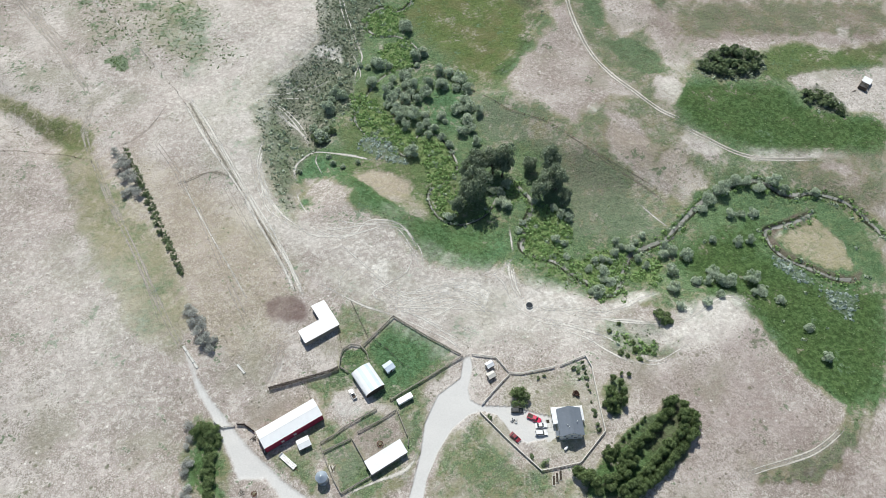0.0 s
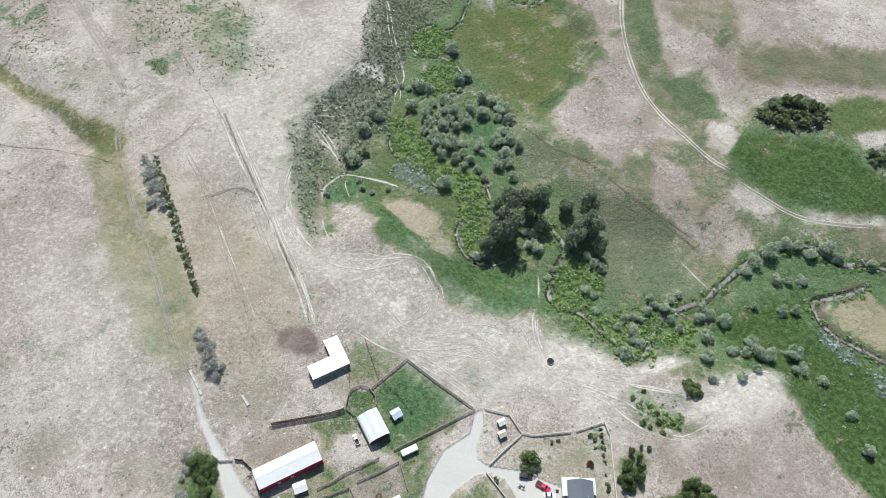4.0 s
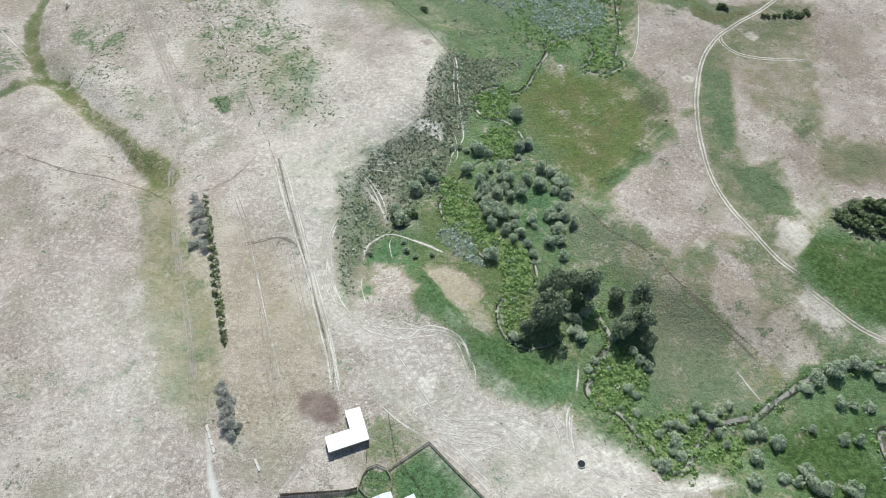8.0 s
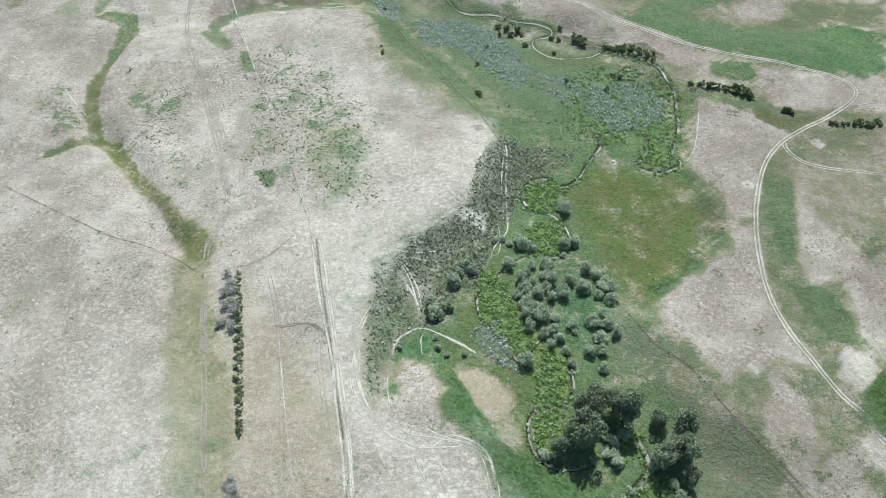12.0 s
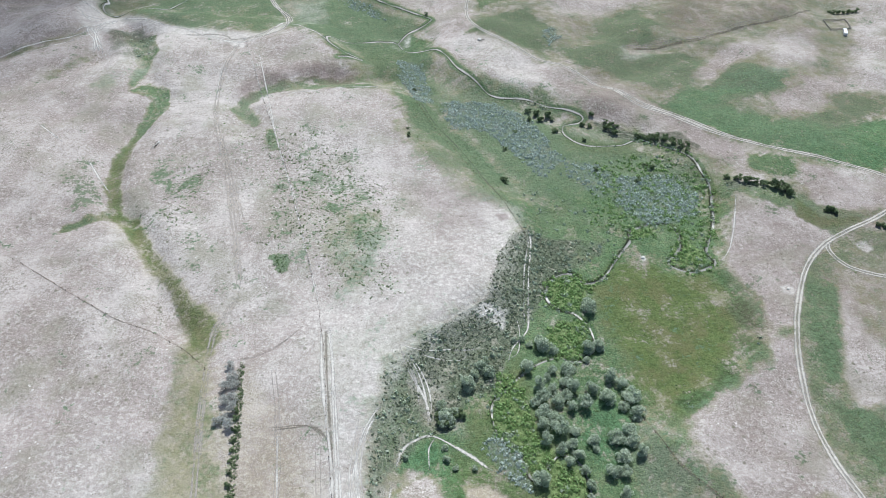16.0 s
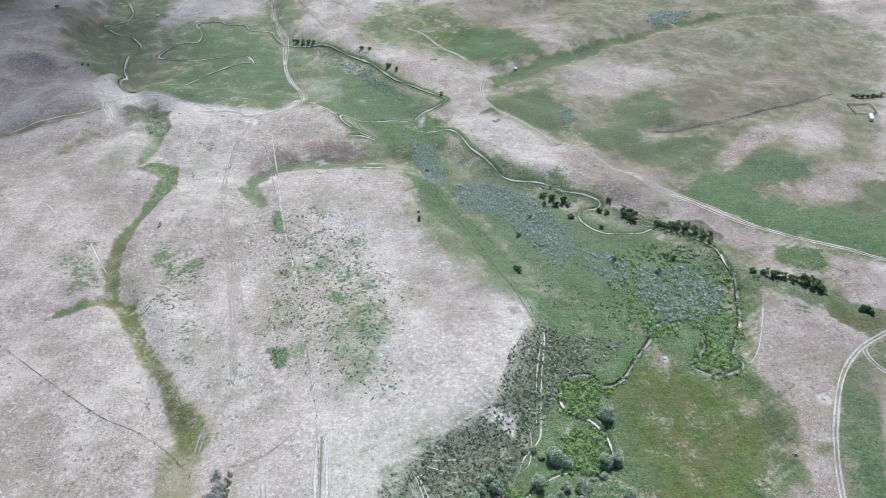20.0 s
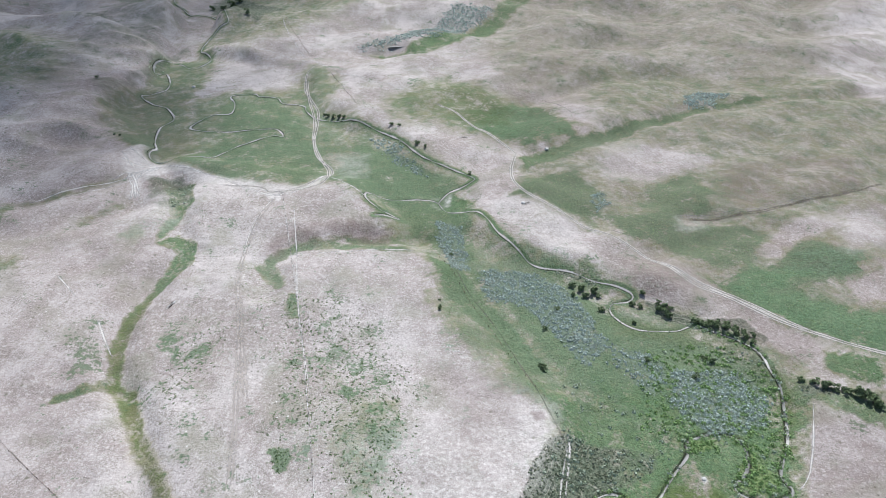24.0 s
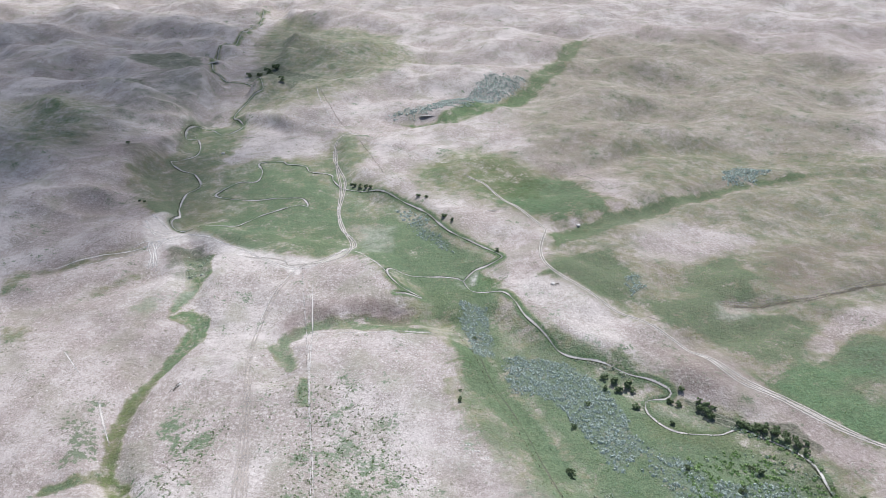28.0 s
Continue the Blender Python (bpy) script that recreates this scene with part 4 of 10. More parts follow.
zone("dry_patch_straw", "straw", 0.7, 2.0, [(63.0, -82.3), (72.1, -79.8), (81.0, -87.0), (84.3, -95.3), (79.5, -105.0), (73.4, -103.7), (68.2, -98.8), (66.2, -90.0)])
zone("dry_patch_thin", "green", 0.45, 4.0, [(78.1, -100.0), (88.5, -109.8), (88.2, -121.0), (81.2, -118.7), (76.2, -113.5)])
zone("lime_j", "lime", 1.0, 1.5, [(95.8, -80.2), (99.0, -72.9), (103.4, -71.5), (108.4, -73.1), (110.6, -80.1), (110.3, -88.0), (109.9, -95.5), (105.0, -100.6), (96.8, -102.1), (95.3, -95.9), (95.5, -89.8)])
zone("lime_k", "lime", 0.95, 1.5, [(77.9, -43.9), (82.9, -39.9), (90.8, -43.0), (94.2, -52.6), (99.7, -64.5), (101.9, -71.9), (94.8, -73.6), (88.8, -64.1), (81.1, -55.5), (78.1, -49.6)])
zone("lime_l", "lime", 1.0, 1.5, [(113.3, 32.5), (121.0, 34.6), (129.5, 35.7), (130.7, 27.9), (128.4, 19.0), (125.1, 12.6), (118.4, 10.8), (111.6, 15.4), (110.7, 22.4)])
zone("lime_m", "lime", 0.9, 2.0, [(109.4, -0.2), (117.0, 5.3), (124.4, 3.7), (124.7, -7.1), (119.0, -16.8), (109.0, -14.7), (104.2, -9.6)])
zone("lime_n", "lime", 1.0, 1.5, [(129.9, -132.2), (136.5, -134.8), (143.2, -143.9), (141.9, -153.8), (132.5, -159.5), (127.5, -159.9), (120.4, -152.5), (121.6, -142.3)])
zone("lime_o", "lime", 0.9, 2.0, [(132.5, -165.7), (155.8, -167.6), (156.6, -173.7), (151.4, -179.9), (143.3, -188.3), (137.7, -190.2), (134.0, -183.3), (132.3, -177.0)])
zone("lime_p", "lime", 0.9, 2.0, [(158.0, -178.7), (167.6, -178.3), (168.8, -185.5), (161.0, -191.1), (153.5, -187.4), (152.5, -182.5)])
zone("lime_s", "lime", 0.6, 3.0, [(92.5, -104.2), (103.0, -103.2), (104.4, -112.2), (97.5, -119.3), (91.4, -118.3), (88.5, -109.8)])
zone("lime_t", "lime", 0.6, 3.0, [(121.3, -163.1), (130.2, -165.4), (131.1, -174.3), (123.2, -175.8), (120.0, -169.3)])
zone("lime_u", "lime", 0.6, 3.0, [(124.3, -110.2), (134.8, -117.9), (128.8, -127.9), (117.8, -123.0)])
zone("sage_brook_b", "sage", 1.0, 1.5, [(75.8, -54.4), (79.8, -55.2), (83.6, -63.0), (88.9, -75.7), (90.0, -82.4), (80.6, -76.8), (75.1, -71.5), (74.0, -60.9)])
zone("meadow_rim", "emerald", 0.75, 4.0, [(200.9, 33.8), (208.7, 19.9), (213.3, 0.7), (206.4, -16.9), (195.5, -27.1), (183.7, -41.3), (162.5, -54.7), (156.3, -45.3), (173.5, -37.8), (187.9, -23.9), (200.3, -1.7), (200.7, 15.6)])
zone("meadow_mid", "lush", 1.0, 8.0, [(144.2, 35.2), (163.5, 44.0), (183.6, 32.7), (197.6, 24.8), (200.3, -1.7), (186.1, -28.2), (159.8, -51.0), (150.3, -46.3), (145.7, -24.1), (140.4, -6.0), (139.1, 16.9)])
zone("flat_dull", "dull", 0.9, 5.0, [(140.9, -48.9), (147.7, -68.2), (161.2, -98.2), (172.5, -124.8), (182.5, -146.3), (193.1, -166.3), (179.5, -168.6), (158.1, -162.0), (143.1, -154.1), (154.9, -122.4), (158.0, -108.1), (145.1, -94.3), (130.2, -87.0), (132.0, -67.9)])
zone("flat_thin", "green", 0.42, 8.0, [(176.5, -142.5), (186.2, -154.8), (190.8, -165.8), (180.1, -167.5), (168.1, -161.5)])
zone("fence_strip", "emerald", 0.6, 2.0, [(147.4, -54.2), (155.3, -77.5), (163.9, -104.9), (178.1, -130.9), (188.4, -150.1), (187.3, -152.4), (175.1, -132.5), (160.9, -106.5), (151.7, -80.8)])
zone("east_strip_a", "green", 0.85, 4.0, [(240.5, 20.6), (257.3, 23.2), (246.6, -5.6), (231.5, -37.5), (223.9, -40.4), (225.0, -24.1), (230.8, -3.6)])
zone("east_strip_a_vivid", "emerald", 0.4, 4.0, [(240.5, 20.6), (257.3, 23.2), (246.6, -5.6), (231.5, -37.5), (223.9, -40.4), (225.0, -24.1), (230.8, -3.6)])
zone("east_strip_b", "green", 0.8, 5.0, [(275.5, 4.4), (293.2, -6.7), (279.3, -34.2), (265.3, -42.1), (264.7, -22.2)])
zone("east_strip_b_vivid", "emerald", 0.6, 5.0, [(275.5, 4.4), (293.2, -6.7), (279.3, -34.2), (265.3, -42.1), (264.7, -22.2)])
zone("east_between", "green", 0.1, 5.0, [(258.0, 17.6), (264.4, 6.3), (260.9, -16.9), (252.8, -45.3), (240.7, -50.9), (233.3, -41.8)])
zone("east_strip_c", "green", 0.9, 3.0, [(223.2, -48.9), (238.7, -54.6), (243.7, -71.2), (236.7, -82.2), (229.7, -72.2)])
zone("east_strip_c_vivid", "emerald", 0.5, 3.0, [(223.2, -48.9), (238.7, -54.6), (243.7, -71.2), (236.7, -82.2), (229.7, -72.2)])
zone("east_umber", "brown", 0.5, 14.0, [(267.0, 85.6), (382.2, 64.9), (273.7, -106.2), (268.0, -72.8), (271.3, -45.5), (284.8, 22.6), (273.7, 51.0)])
zone("thicket_c", "dark", 1.0, 1.2, [(257.3, -86.4), (269.6, -82.5), (288.0, -86.0), (293.4, -96.1), (289.1, -106.1), (279.6, -110.9), (261.2, -105.6), (254.4, -97.6)])
zone("thicket_d", "dark", 0.95, 1.0, [(295.6, -126.4), (301.4, -130.9), (311.2, -141.6), (308.4, -149.7), (300.3, -145.3), (293.2, -135.9)])
zone("east_meadow", "green", 0.92, 3.0, [(242.1, -99.3), (288.3, -119.0), (289.1, -136.3), (307.1, -150.4), (321.4, -162.9), (309.5, -175.1), (275.3, -161.4), (247.5, -147.4), (234.8, -131.6), (227.9, -116.7), (228.2, -106.4)])
zone("east_meadow_vivid", "emerald", 0.8, 6.0, [(242.1, -99.3), (288.3, -119.0), (289.1, -136.3), (307.1, -150.4), (321.4, -162.9), (309.5, -175.1), (275.3, -161.4), (247.5, -147.4), (234.8, -131.6), (227.9, -116.7), (228.2, -106.4)])
zone("east_meadow_tan", "brown", 0.0, 4.0, [(255.1, -69.2), (369.9, -111.9), (309.5, -175.1), (275.3, -161.4), (247.5, -147.4), (234.8, -131.6), (227.9, -116.7), (232.8, -84.7)])
zone("east_olive", "green", 0.8, 3.0, [(296.4, -94.8), (315.7, -95.5), (331.5, -109.8), (364.8, -117.2), (351.8, -130.7), (312.2, -118.1), (291.1, -117.9), (285.1, -108.8)])
zone("east_olive_b", "lush", 0.7, 3.0, [(296.4, -94.8), (315.7, -95.5), (331.5, -109.8), (364.8, -117.2), (351.8, -130.7), (312.2, -118.1), (291.1, -117.9), (285.1, -108.8)])
zone("knoll_dry", "green", 0.08, 1.5, [(295.2, -117.5), (308.5, -117.8), (330.3, -124.5), (350.2, -132.4), (326.5, -157.6), (312.0, -149.2), (307.0, -133.3), (294.1, -125.8)])
zone("knoll_bare", "bare", 0.12, 3.0, [(295.2, -117.5), (308.5, -117.8), (330.3, -124.5), (350.2, -132.4), (326.5, -157.6), (312.0, -149.2), (307.0, -133.3), (294.1, -125.8)])
zone("strip_d", "green", 0.92, 1.5, [(224.3, -51.2), (238.6, -60.6), (239.9, -74.8), (236.8, -86.7), (227.5, -82.0), (223.4, -66.6)])
zone("strip_d_vivid", "emerald", 0.4, 2.0, [(224.3, -51.2), (238.6, -60.6), (239.9, -74.8), (236.8, -86.7), (227.5, -82.0), (223.4, -66.6)])
zone("knob", "green", 0.08, 2.0, [(231.4, -89.2), (239.4, -90.6), (236.0, -101.2), (227.6, -108.2), (221.2, -101.1)])
zone("knob_bare", "bare", 0.55, 2.0, [(231.4, -89.2), (239.4, -90.6), (236.0, -101.2), (227.6, -108.2), (221.2, -101.1)])
zone("verge_bare", "bare", 0.6, 2.0, [(224.9, -123.5), (234.3, -137.1), (233.3, -144.1), (219.2, -138.9), (217.3, -131.9)])
zone("verge_bare_b", "bare", 1.0, 1.0, [(241.9, -150.2), (257.7, -156.7), (276.9, -163.7), (275.4, -166.2), (261.3, -161.0), (242.7, -153.5)])
zone("tan_a", "green", 0.1, 2.0, [(190.4, -105.7), (202.3, -108.4), (200.2, -119.3), (192.0, -129.9), (193.1, -140.2), (186.6, -133.7), (181.8, -122.5)])
zone("tan_b", "green", 0.12, 3.0, [(199.4, -133.7), (211.7, -135.1), (210.0, -144.1), (218.5, -151.2), (208.7, -156.4), (201.1, -147.0)])
zone("tan_straw", "straw", 0.4, 3.0, [(190.4, -105.7), (211.7, -135.1), (218.5, -151.2), (208.7, -156.4), (192.6, -140.0), (181.8, -122.5)])
zone("flats", "green", 0.95, 4.0, [(188.3, -179.1), (225.2, -181.9), (217.0, -199.5), (227.2, -221.0), (249.5, -237.8), (214.0, -273.2), (195.2, -270.5), (185.7, -248.3), (189.7, -225.2), (188.3, -215.6), (176.3, -205.7), (176.2, -187.1)])
zone("flats_vivid", "emerald", 0.9, 8.0, [(188.3, -179.1), (225.2, -181.9), (217.0, -199.5), (227.2, -221.0), (249.5, -237.8), (214.0, -273.2), (195.2, -270.5), (185.7, -248.3), (189.7, -225.2), (188.3, -215.6), (176.3, -205.7), (176.2, -187.1)])
zone("flats_tan", "brown", 0.0, 4.0, [(202.4, -150.2), (256.3, -175.9), (277.4, -210.1), (214.0, -273.2), (195.2, -270.5), (185.7, -248.3), (189.7, -225.2), (188.3, -215.6), (176.3, -205.7), (171.6, -185.0)])
zone("oxbow_ring", "green", 0.95, 2.0, [(208.2, -156.2), (236.7, -166.6), (258.4, -181.9), (265.9, -204.7), (256.5, -228.1), (245.3, -229.4), (227.1, -217.6), (218.8, -193.4), (223.0, -184.5), (195.0, -178.6)])
zone("oxbow_heart", "green", 0.3, 2.0, [(224.5, -192.5), (236.2, -192.5), (250.2, -191.9), (254.0, -206.4), (245.1, -222.8), (233.6, -214.0), (226.0, -200.3)])
zone("oxbow_heart_straw", "straw", 1.0, 2.0, [(224.5, -192.5), (236.2, -192.5), (250.2, -191.9), (254.0, -206.4), (245.1, -222.8), (233.6, -214.0), (226.0, -200.3)])
zone("oxbow_ring_mud", "brown", 0.85, 0.7, [(225.0, -186.1), (232.1, -187.6), (251.1, -187.0), (249.4, -191.2), (240.4, -193.5), (231.0, -190.8), (225.7, -193.1), (224.8, -199.8), (231.3, -212.9), (240.7, -224.0), (248.5, -224.4), (243.1, -229.0), (234.1, -224.1), (227.5, -213.5), (220.0, -201.6), (220.4, -193.5)])
zone("oxbow_ring_pale", "bare", 0.9, 0.7, [(224.8, -187.2), (228.6, -187.8), (232.0, -191.6), (224.3, -193.2), (222.5, -198.7), (219.8, -198.1), (220.3, -192.4)])
zone("sage_flat_c", "sage", 0.9, 1.5, [(219.3, -200.6), (222.9, -204.0), (224.6, -213.1), (225.0, -219.9), (221.7, -220.0), (218.1, -213.3)])
zone("sage_flat_d", "sage", 0.9, 1.5, [(226.3, -223.7), (235.4, -229.6), (236.7, -234.9), (228.3, -237.1), (225.9, -232.9)])
zone("apron_bright", "bare", 1.0, 2.5, [(58.4, -153.2), (76.2, -155.0), (90.2, -159.7), (93.3, -168.5), (89.0, -173.8), (79.7, -169.9), (72.5, -162.8), (61.1, -159.0)])
zone("apron_wide", "bare", 0.5, 6.0, [(44.5, -123.2), (58.3, -141.4), (79.6, -153.5), (91.8, -161.9), (93.1, -180.2), (79.8, -185.6), (60.8, -171.2), (49.3, -156.4)])
zone("star_b", "bare", 1.0, 0.8, [(43.1, -130.2), (49.4, -130.9), (55.9, -134.4), (59.9, -137.6), (54.9, -140.0), (55.0, -143.0), (49.2, -141.1), (48.2, -137.1), (45.4, -134.3)])
zone("ridge_white_a", "bare", 1.0, 0.8, [(126.4, -193.5), (136.2, -195.8), (145.3, -191.3), (153.3, -192.8), (158.2, -197.0), (143.8, -197.5), (129.2, -197.8)])
zone("ridge_white_b", "bare", 0.9, 1.2, [(115.4, -181.8), (124.8, -182.6), (126.8, -188.4), (120.9, -188.9)])
zone("ridge_white_c", "bare", 0.8, 1.5, [(111.3, -172.0), (118.6, -176.6), (114.8, -181.5), (109.6, -177.5)])
zone("ridge_white_d", "bare", 0.75, 3.0, [(150.9, -215.7), (160.2, -211.1), (172.5, -210.5), (185.3, -209.8), (188.6, -214.2), (180.0, -219.9), (168.2, -223.5), (154.6, -226.0)])
zone("ridge_shrub", "dark", 0.3, 1.5, [(128.0, -199.7), (135.3, -201.5), (133.6, -208.1), (139.1, -216.3), (139.3, -222.0), (130.6, -216.7), (126.8, -207.9)])
zone("ridge_shrub_b", "green", 0.7, 2.0, [(113.0, -164.2), (121.9, -168.9), (117.9, -172.9), (109.5, -172.8), (105.2, -167.9)])
zone("weed_heart", "weed", 0.95, 1.5, [(8.7, 80.8), (25.1, 87.1), (26.1, 78.1), (22.9, 56.3), (20.3, 42.9), (22.9, 37.9), (17.2, 23.9), (10.1, 27.6), (6.2, 36.9), (0.2, 36.0), (-1.1, 40.5), (7.0, 50.4), (6.3, 65.0)])
zone("weed_heart_vivid", "emerald", 0.4, 1.5, [(8.7, 80.8), (25.1, 87.1), (26.1, 78.1), (22.9, 56.3), (20.3, 42.9), (22.9, 37.9), (17.2, 23.9), (10.1, 27.6), (6.2, 36.9), (0.2, 36.0), (-1.1, 40.5), (7.0, 50.4), (6.3, 65.0)])
zone("weed_small", "weed", 0.9, 1.5, [(-32.2, 46.6), (-23.3, 46.9), (-21.5, 35.9), (-26.4, 33.8)])
zone("weed_haze", "weed", 0.35, 6.0, [(-7.3, 78.1), (8.7, 80.8), (5.5, 50.7), (-1.3, 36.3), (-8.0, 53.0)])
zone("weed_haze_b", "weed", 0.3, 6.0, [(-36.2, 107.3), (-6.8, 104.9), (-4.4, 66.9), (-23.1, 56.0), (-35.1, 57.9)])
zone("weed_haze_c", "weed", 0.35, 5.0, [(20.3, 42.9), (33.3, 35.9), (34.4, 17.9), (22.6, 18.4), (17.2, 23.9)])
zone("creek_fringe", "dark", 0.9, 2.0, [(159.4, 180.2), (175.8, 169.2), (191.7, 159.8), (214.4, 159.3), (223.5, 142.4), (218.0, 136.0), (203.2, 150.0), (187.3, 153.3), (169.0, 164.0)])
zone("creek_fringe_b", "dark", 0.9, 2.0, [(226.7, 103.6), (243.1, 102.7), (240.9, 97.6), (227.2, 98.3)])
zone("creek_fringe_c", "dark", 0.8, 2.0, [(107.0, 209.5), (123.2, 201.3), (138.7, 192.8), (135.2, 189.4), (119.7, 197.6), (105.2, 205.7)])
zone("gully_run", "green", 0.66, 1.6, [(-188.6, 309.5), (-160.5, 305.5), (-149.2, 271.8), (-151.3, 248.4), (-152.3, 217.9), (-146.1, 233.0), (-129.0, 222.5), (-123.1, 200.9), (-130.0, 177.2), (-135.0, 160.8), (-131.9, 128.4), (-127.2, 107.0), (-120.9, 89.2), (-109.3, 82.7), (-107.6, 76.1), (-125.7, 84.2), (-137.7, 76.7), (-149.2, 70.9), (-149.6, 76.3), (-134.5, 85.8), (-131.2, 92.9), (-139.0, 113.0), (-143.1, 141.7), (-139.4, 175.1), (-138.2, 209.0), (-153.0, 213.9), (-158.1, 224.7), (-159.1, 253.2), (-170.0, 277.7)])
zone("gully_run_vivid", "emerald", 0.25, 3.0, [(-154.8, 213.6), (-157.9, 249.1), (-151.0, 269.4), (-147.6, 247.2), (-149.6, 214.7), (-128.4, 219.5), (-123.1, 200.9), (-130.0, 177.2), (-135.0, 160.8), (-139.3, 201.9)])
zone("gully_run_yellow", "lush", 0.9, 3.0, [(-143.1, 136.0), (-137.4, 168.3), (-131.9, 128.4), (-127.2, 107.0), (-120.9, 89.2), (-109.3, 82.7), (-107.6, 76.1), (-125.7, 84.2), (-131.2, 92.9), (-139.0, 113.0)])
zone("gully_low", "green", 0.62, 2.0, [(-126.4, 86.6), (-107.6, 76.1), (-90.1, 52.9), (-69.4, 22.8), (-50.1, 3.4), (-46.0, -7.3), (-50.4, -19.8), (-60.6, -14.4), (-63.9, 0.7), (-79.0, 25.4), (-100.0, 50.3), (-116.9, 72.5)])
zone("gully_low_yellow", "lush", 1.0, 2.0, [(-126.4, 86.6), (-107.6, 76.1), (-90.1, 52.9), (-69.4, 22.8), (-50.1, 3.4), (-46.0, -7.3), (-50.4, -19.8), (-60.6, -14.4), (-63.9, 0.7), (-79.0, 25.4), (-100.0, 50.3), (-116.9, 72.5)])
zone("gully_low_straw", "straw", 0.8, 4.0, [(-126.4, 86.6), (-107.6, 76.1), (-90.1, 52.9), (-69.4, 22.8), (-50.1, 3.4), (-46.0, -7.3), (-50.4, -19.8), (-60.6, -14.4), (-63.9, 0.7), (-79.0, 25.4), (-100.0, 50.3), (-116.9, 72.5)])
zone("gully_head", "dark", 0.55, 3.0, [(-194.3, 295.0), (-164.0, 310.3), (-152.4, 284.5), (-158.1, 263.4), (-168.6, 260.7), (-182.6, 271.6)])
zone("east_wash_b", "green", 0.46, 14.0, [(88.0, 294.8), (144.3, 400.8), (293.9, 498.9), (485.0, 464.5), (312.3, 126.0), (261.7, 137.6), (219.2, 175.0), (185.5, 218.3), (144.9, 262.9)])
zone("east_wash_dull", "dull", 0.35, 14.0, [(88.0, 294.8), (144.3, 400.8), (293.9, 498.9), (485.0, 464.5), (312.3, 126.0), (261.7, 137.6), (219.2, 175.0), (185.5, 218.3), (144.9, 262.9)])
zone("east_wash_tan", "brown", 0.3, 14.0, [(88.0, 294.8), (144.3, 400.8), (312.5, 571.0), (530.8, 556.4), (312.3, 126.0), (261.7, 137.6), (219.2, 175.0), (185.5, 218.3), (144.9, 262.9)])
zone("e_green_a", "green", 0.9, 6.0, [(88.0, 294.8), (107.7, 324.1), (136.7, 337.0), (154.0, 297.2), (145.9, 270.8), (129.0, 270.4), (105.0, 289.6)])
zone("e_green_b", "green", 0.8, 8.0, [(200.6, 330.1), (234.2, 353.3), (239.9, 306.3), (224.6, 280.5), (197.1, 272.1), (183.3, 289.2)])
zone("e_green_c", "green", 0.8, 6.0, [(150.2, 270.9), (189.3, 276.0), (208.4, 265.3), (251.6, 268.1), (263.6, 253.7), (235.4, 216.3), (209.3, 207.0), (189.0, 234.0), (165.6, 238.7)])
zone("e_green_d", "green", 0.98, 5.0, [(249.3, 210.6), (281.6, 247.4), (294.7, 239.2), (315.1, 230.6), (302.5, 209.5), (278.0, 195.6), (254.1, 192.0)])
zone("e_green_d_vivid", "emerald", 0.9, 5.0, [(257.0, 210.7), (279.0, 240.0), (293.3, 235.5), (314.5, 229.2), (302.5, 209.5), (279.5, 199.5)])
zone("e_green_e", "green", 0.88, 6.0, [(276.4, 157.2), (305.3, 173.5), (342.5, 183.2), (312.3, 126.0), (291.8, 130.7), (276.7, 141.9)])
zone("e_green_f", "green", 0.85, 6.0, [(201.9, 192.9), (253.2, 210.7), (257.6, 181.4), (240.6, 163.1), (215.6, 175.2)])
zone("e_green_g", "green", 0.85, 3.0, [(91.5, 362.2), (144.1, 399.3), (203.7, 448.5), (295.8, 507.1), (361.4, 533.0), (352.5, 522.4), (293.9, 498.9), (213.0, 439.2), (141.0, 373.2), (99.7, 341.5)])
zone("e_green_h", "green", 0.88, 10.0, [(58.5, 469.1), (104.8, 506.3), (137.3, 433.5), (145.1, 409.2), (102.6, 384.4), (63.4, 421.0)])
zone("e_green_h_vivid", "emerald", 0.4, 10.0, [(58.5, 469.1), (104.8, 506.3), (137.3, 433.5), (145.1, 409.2), (102.6, 384.4), (63.4, 421.0)])
zone("e_dry_a", "green", 0.1, 10.0, [(159.2, 364.8), (215.1, 400.0), (259.0, 374.9), (234.2, 353.3), (191.2, 329.6), (164.1, 333.3)])
zone("e_dry_a_pale", "bare", 0.25, 8.0, [(159.2, 364.8), (215.1, 400.0), (259.0, 374.9), (234.2, 353.3), (191.2, 329.6), (164.1, 333.3)])
zone("e_dry_b", "green", 0.1, 5.0, [(243.4, 229.0), (276.7, 267.5), (322.0, 286.9), (312.9, 264.3), (277.6, 247.6), (258.0, 225.2)])
zone("e_dry_c", "green", 0.1, 6.0, [(286.4, 180.6), (321.0, 216.6), (346.1, 228.1), (359.7, 217.3), (344.4, 186.7), (316.6, 181.9)])
zone("e_dry_d", "green", 0.08, 5.0, [(70.2, 282.0), (96.2, 286.3), (127.2, 254.5), (136.9, 221.3), (122.4, 213.2), (100.4, 228.8)])
zone("e_dry_d_pale", "bare", 0.3, 6.0, [(70.2, 282.0), (96.2, 286.3), (127.2, 254.5), (136.9, 221.3), (122.4, 213.2), (100.4, 228.8)])
zone("e_dry_e", "green", 0.2, 5.0, [(140.0, 202.9), (171.3, 225.5), (201.9, 192.9), (232.4, 160.0), (210.0, 155.0), (176.3, 176.1), (153.0, 187.8)])
zone("e_dry_f", "green", 0.15, 8.0, [(322.0, 286.9), (362.4, 299.7), (347.0, 247.4), (310.4, 238.5)])
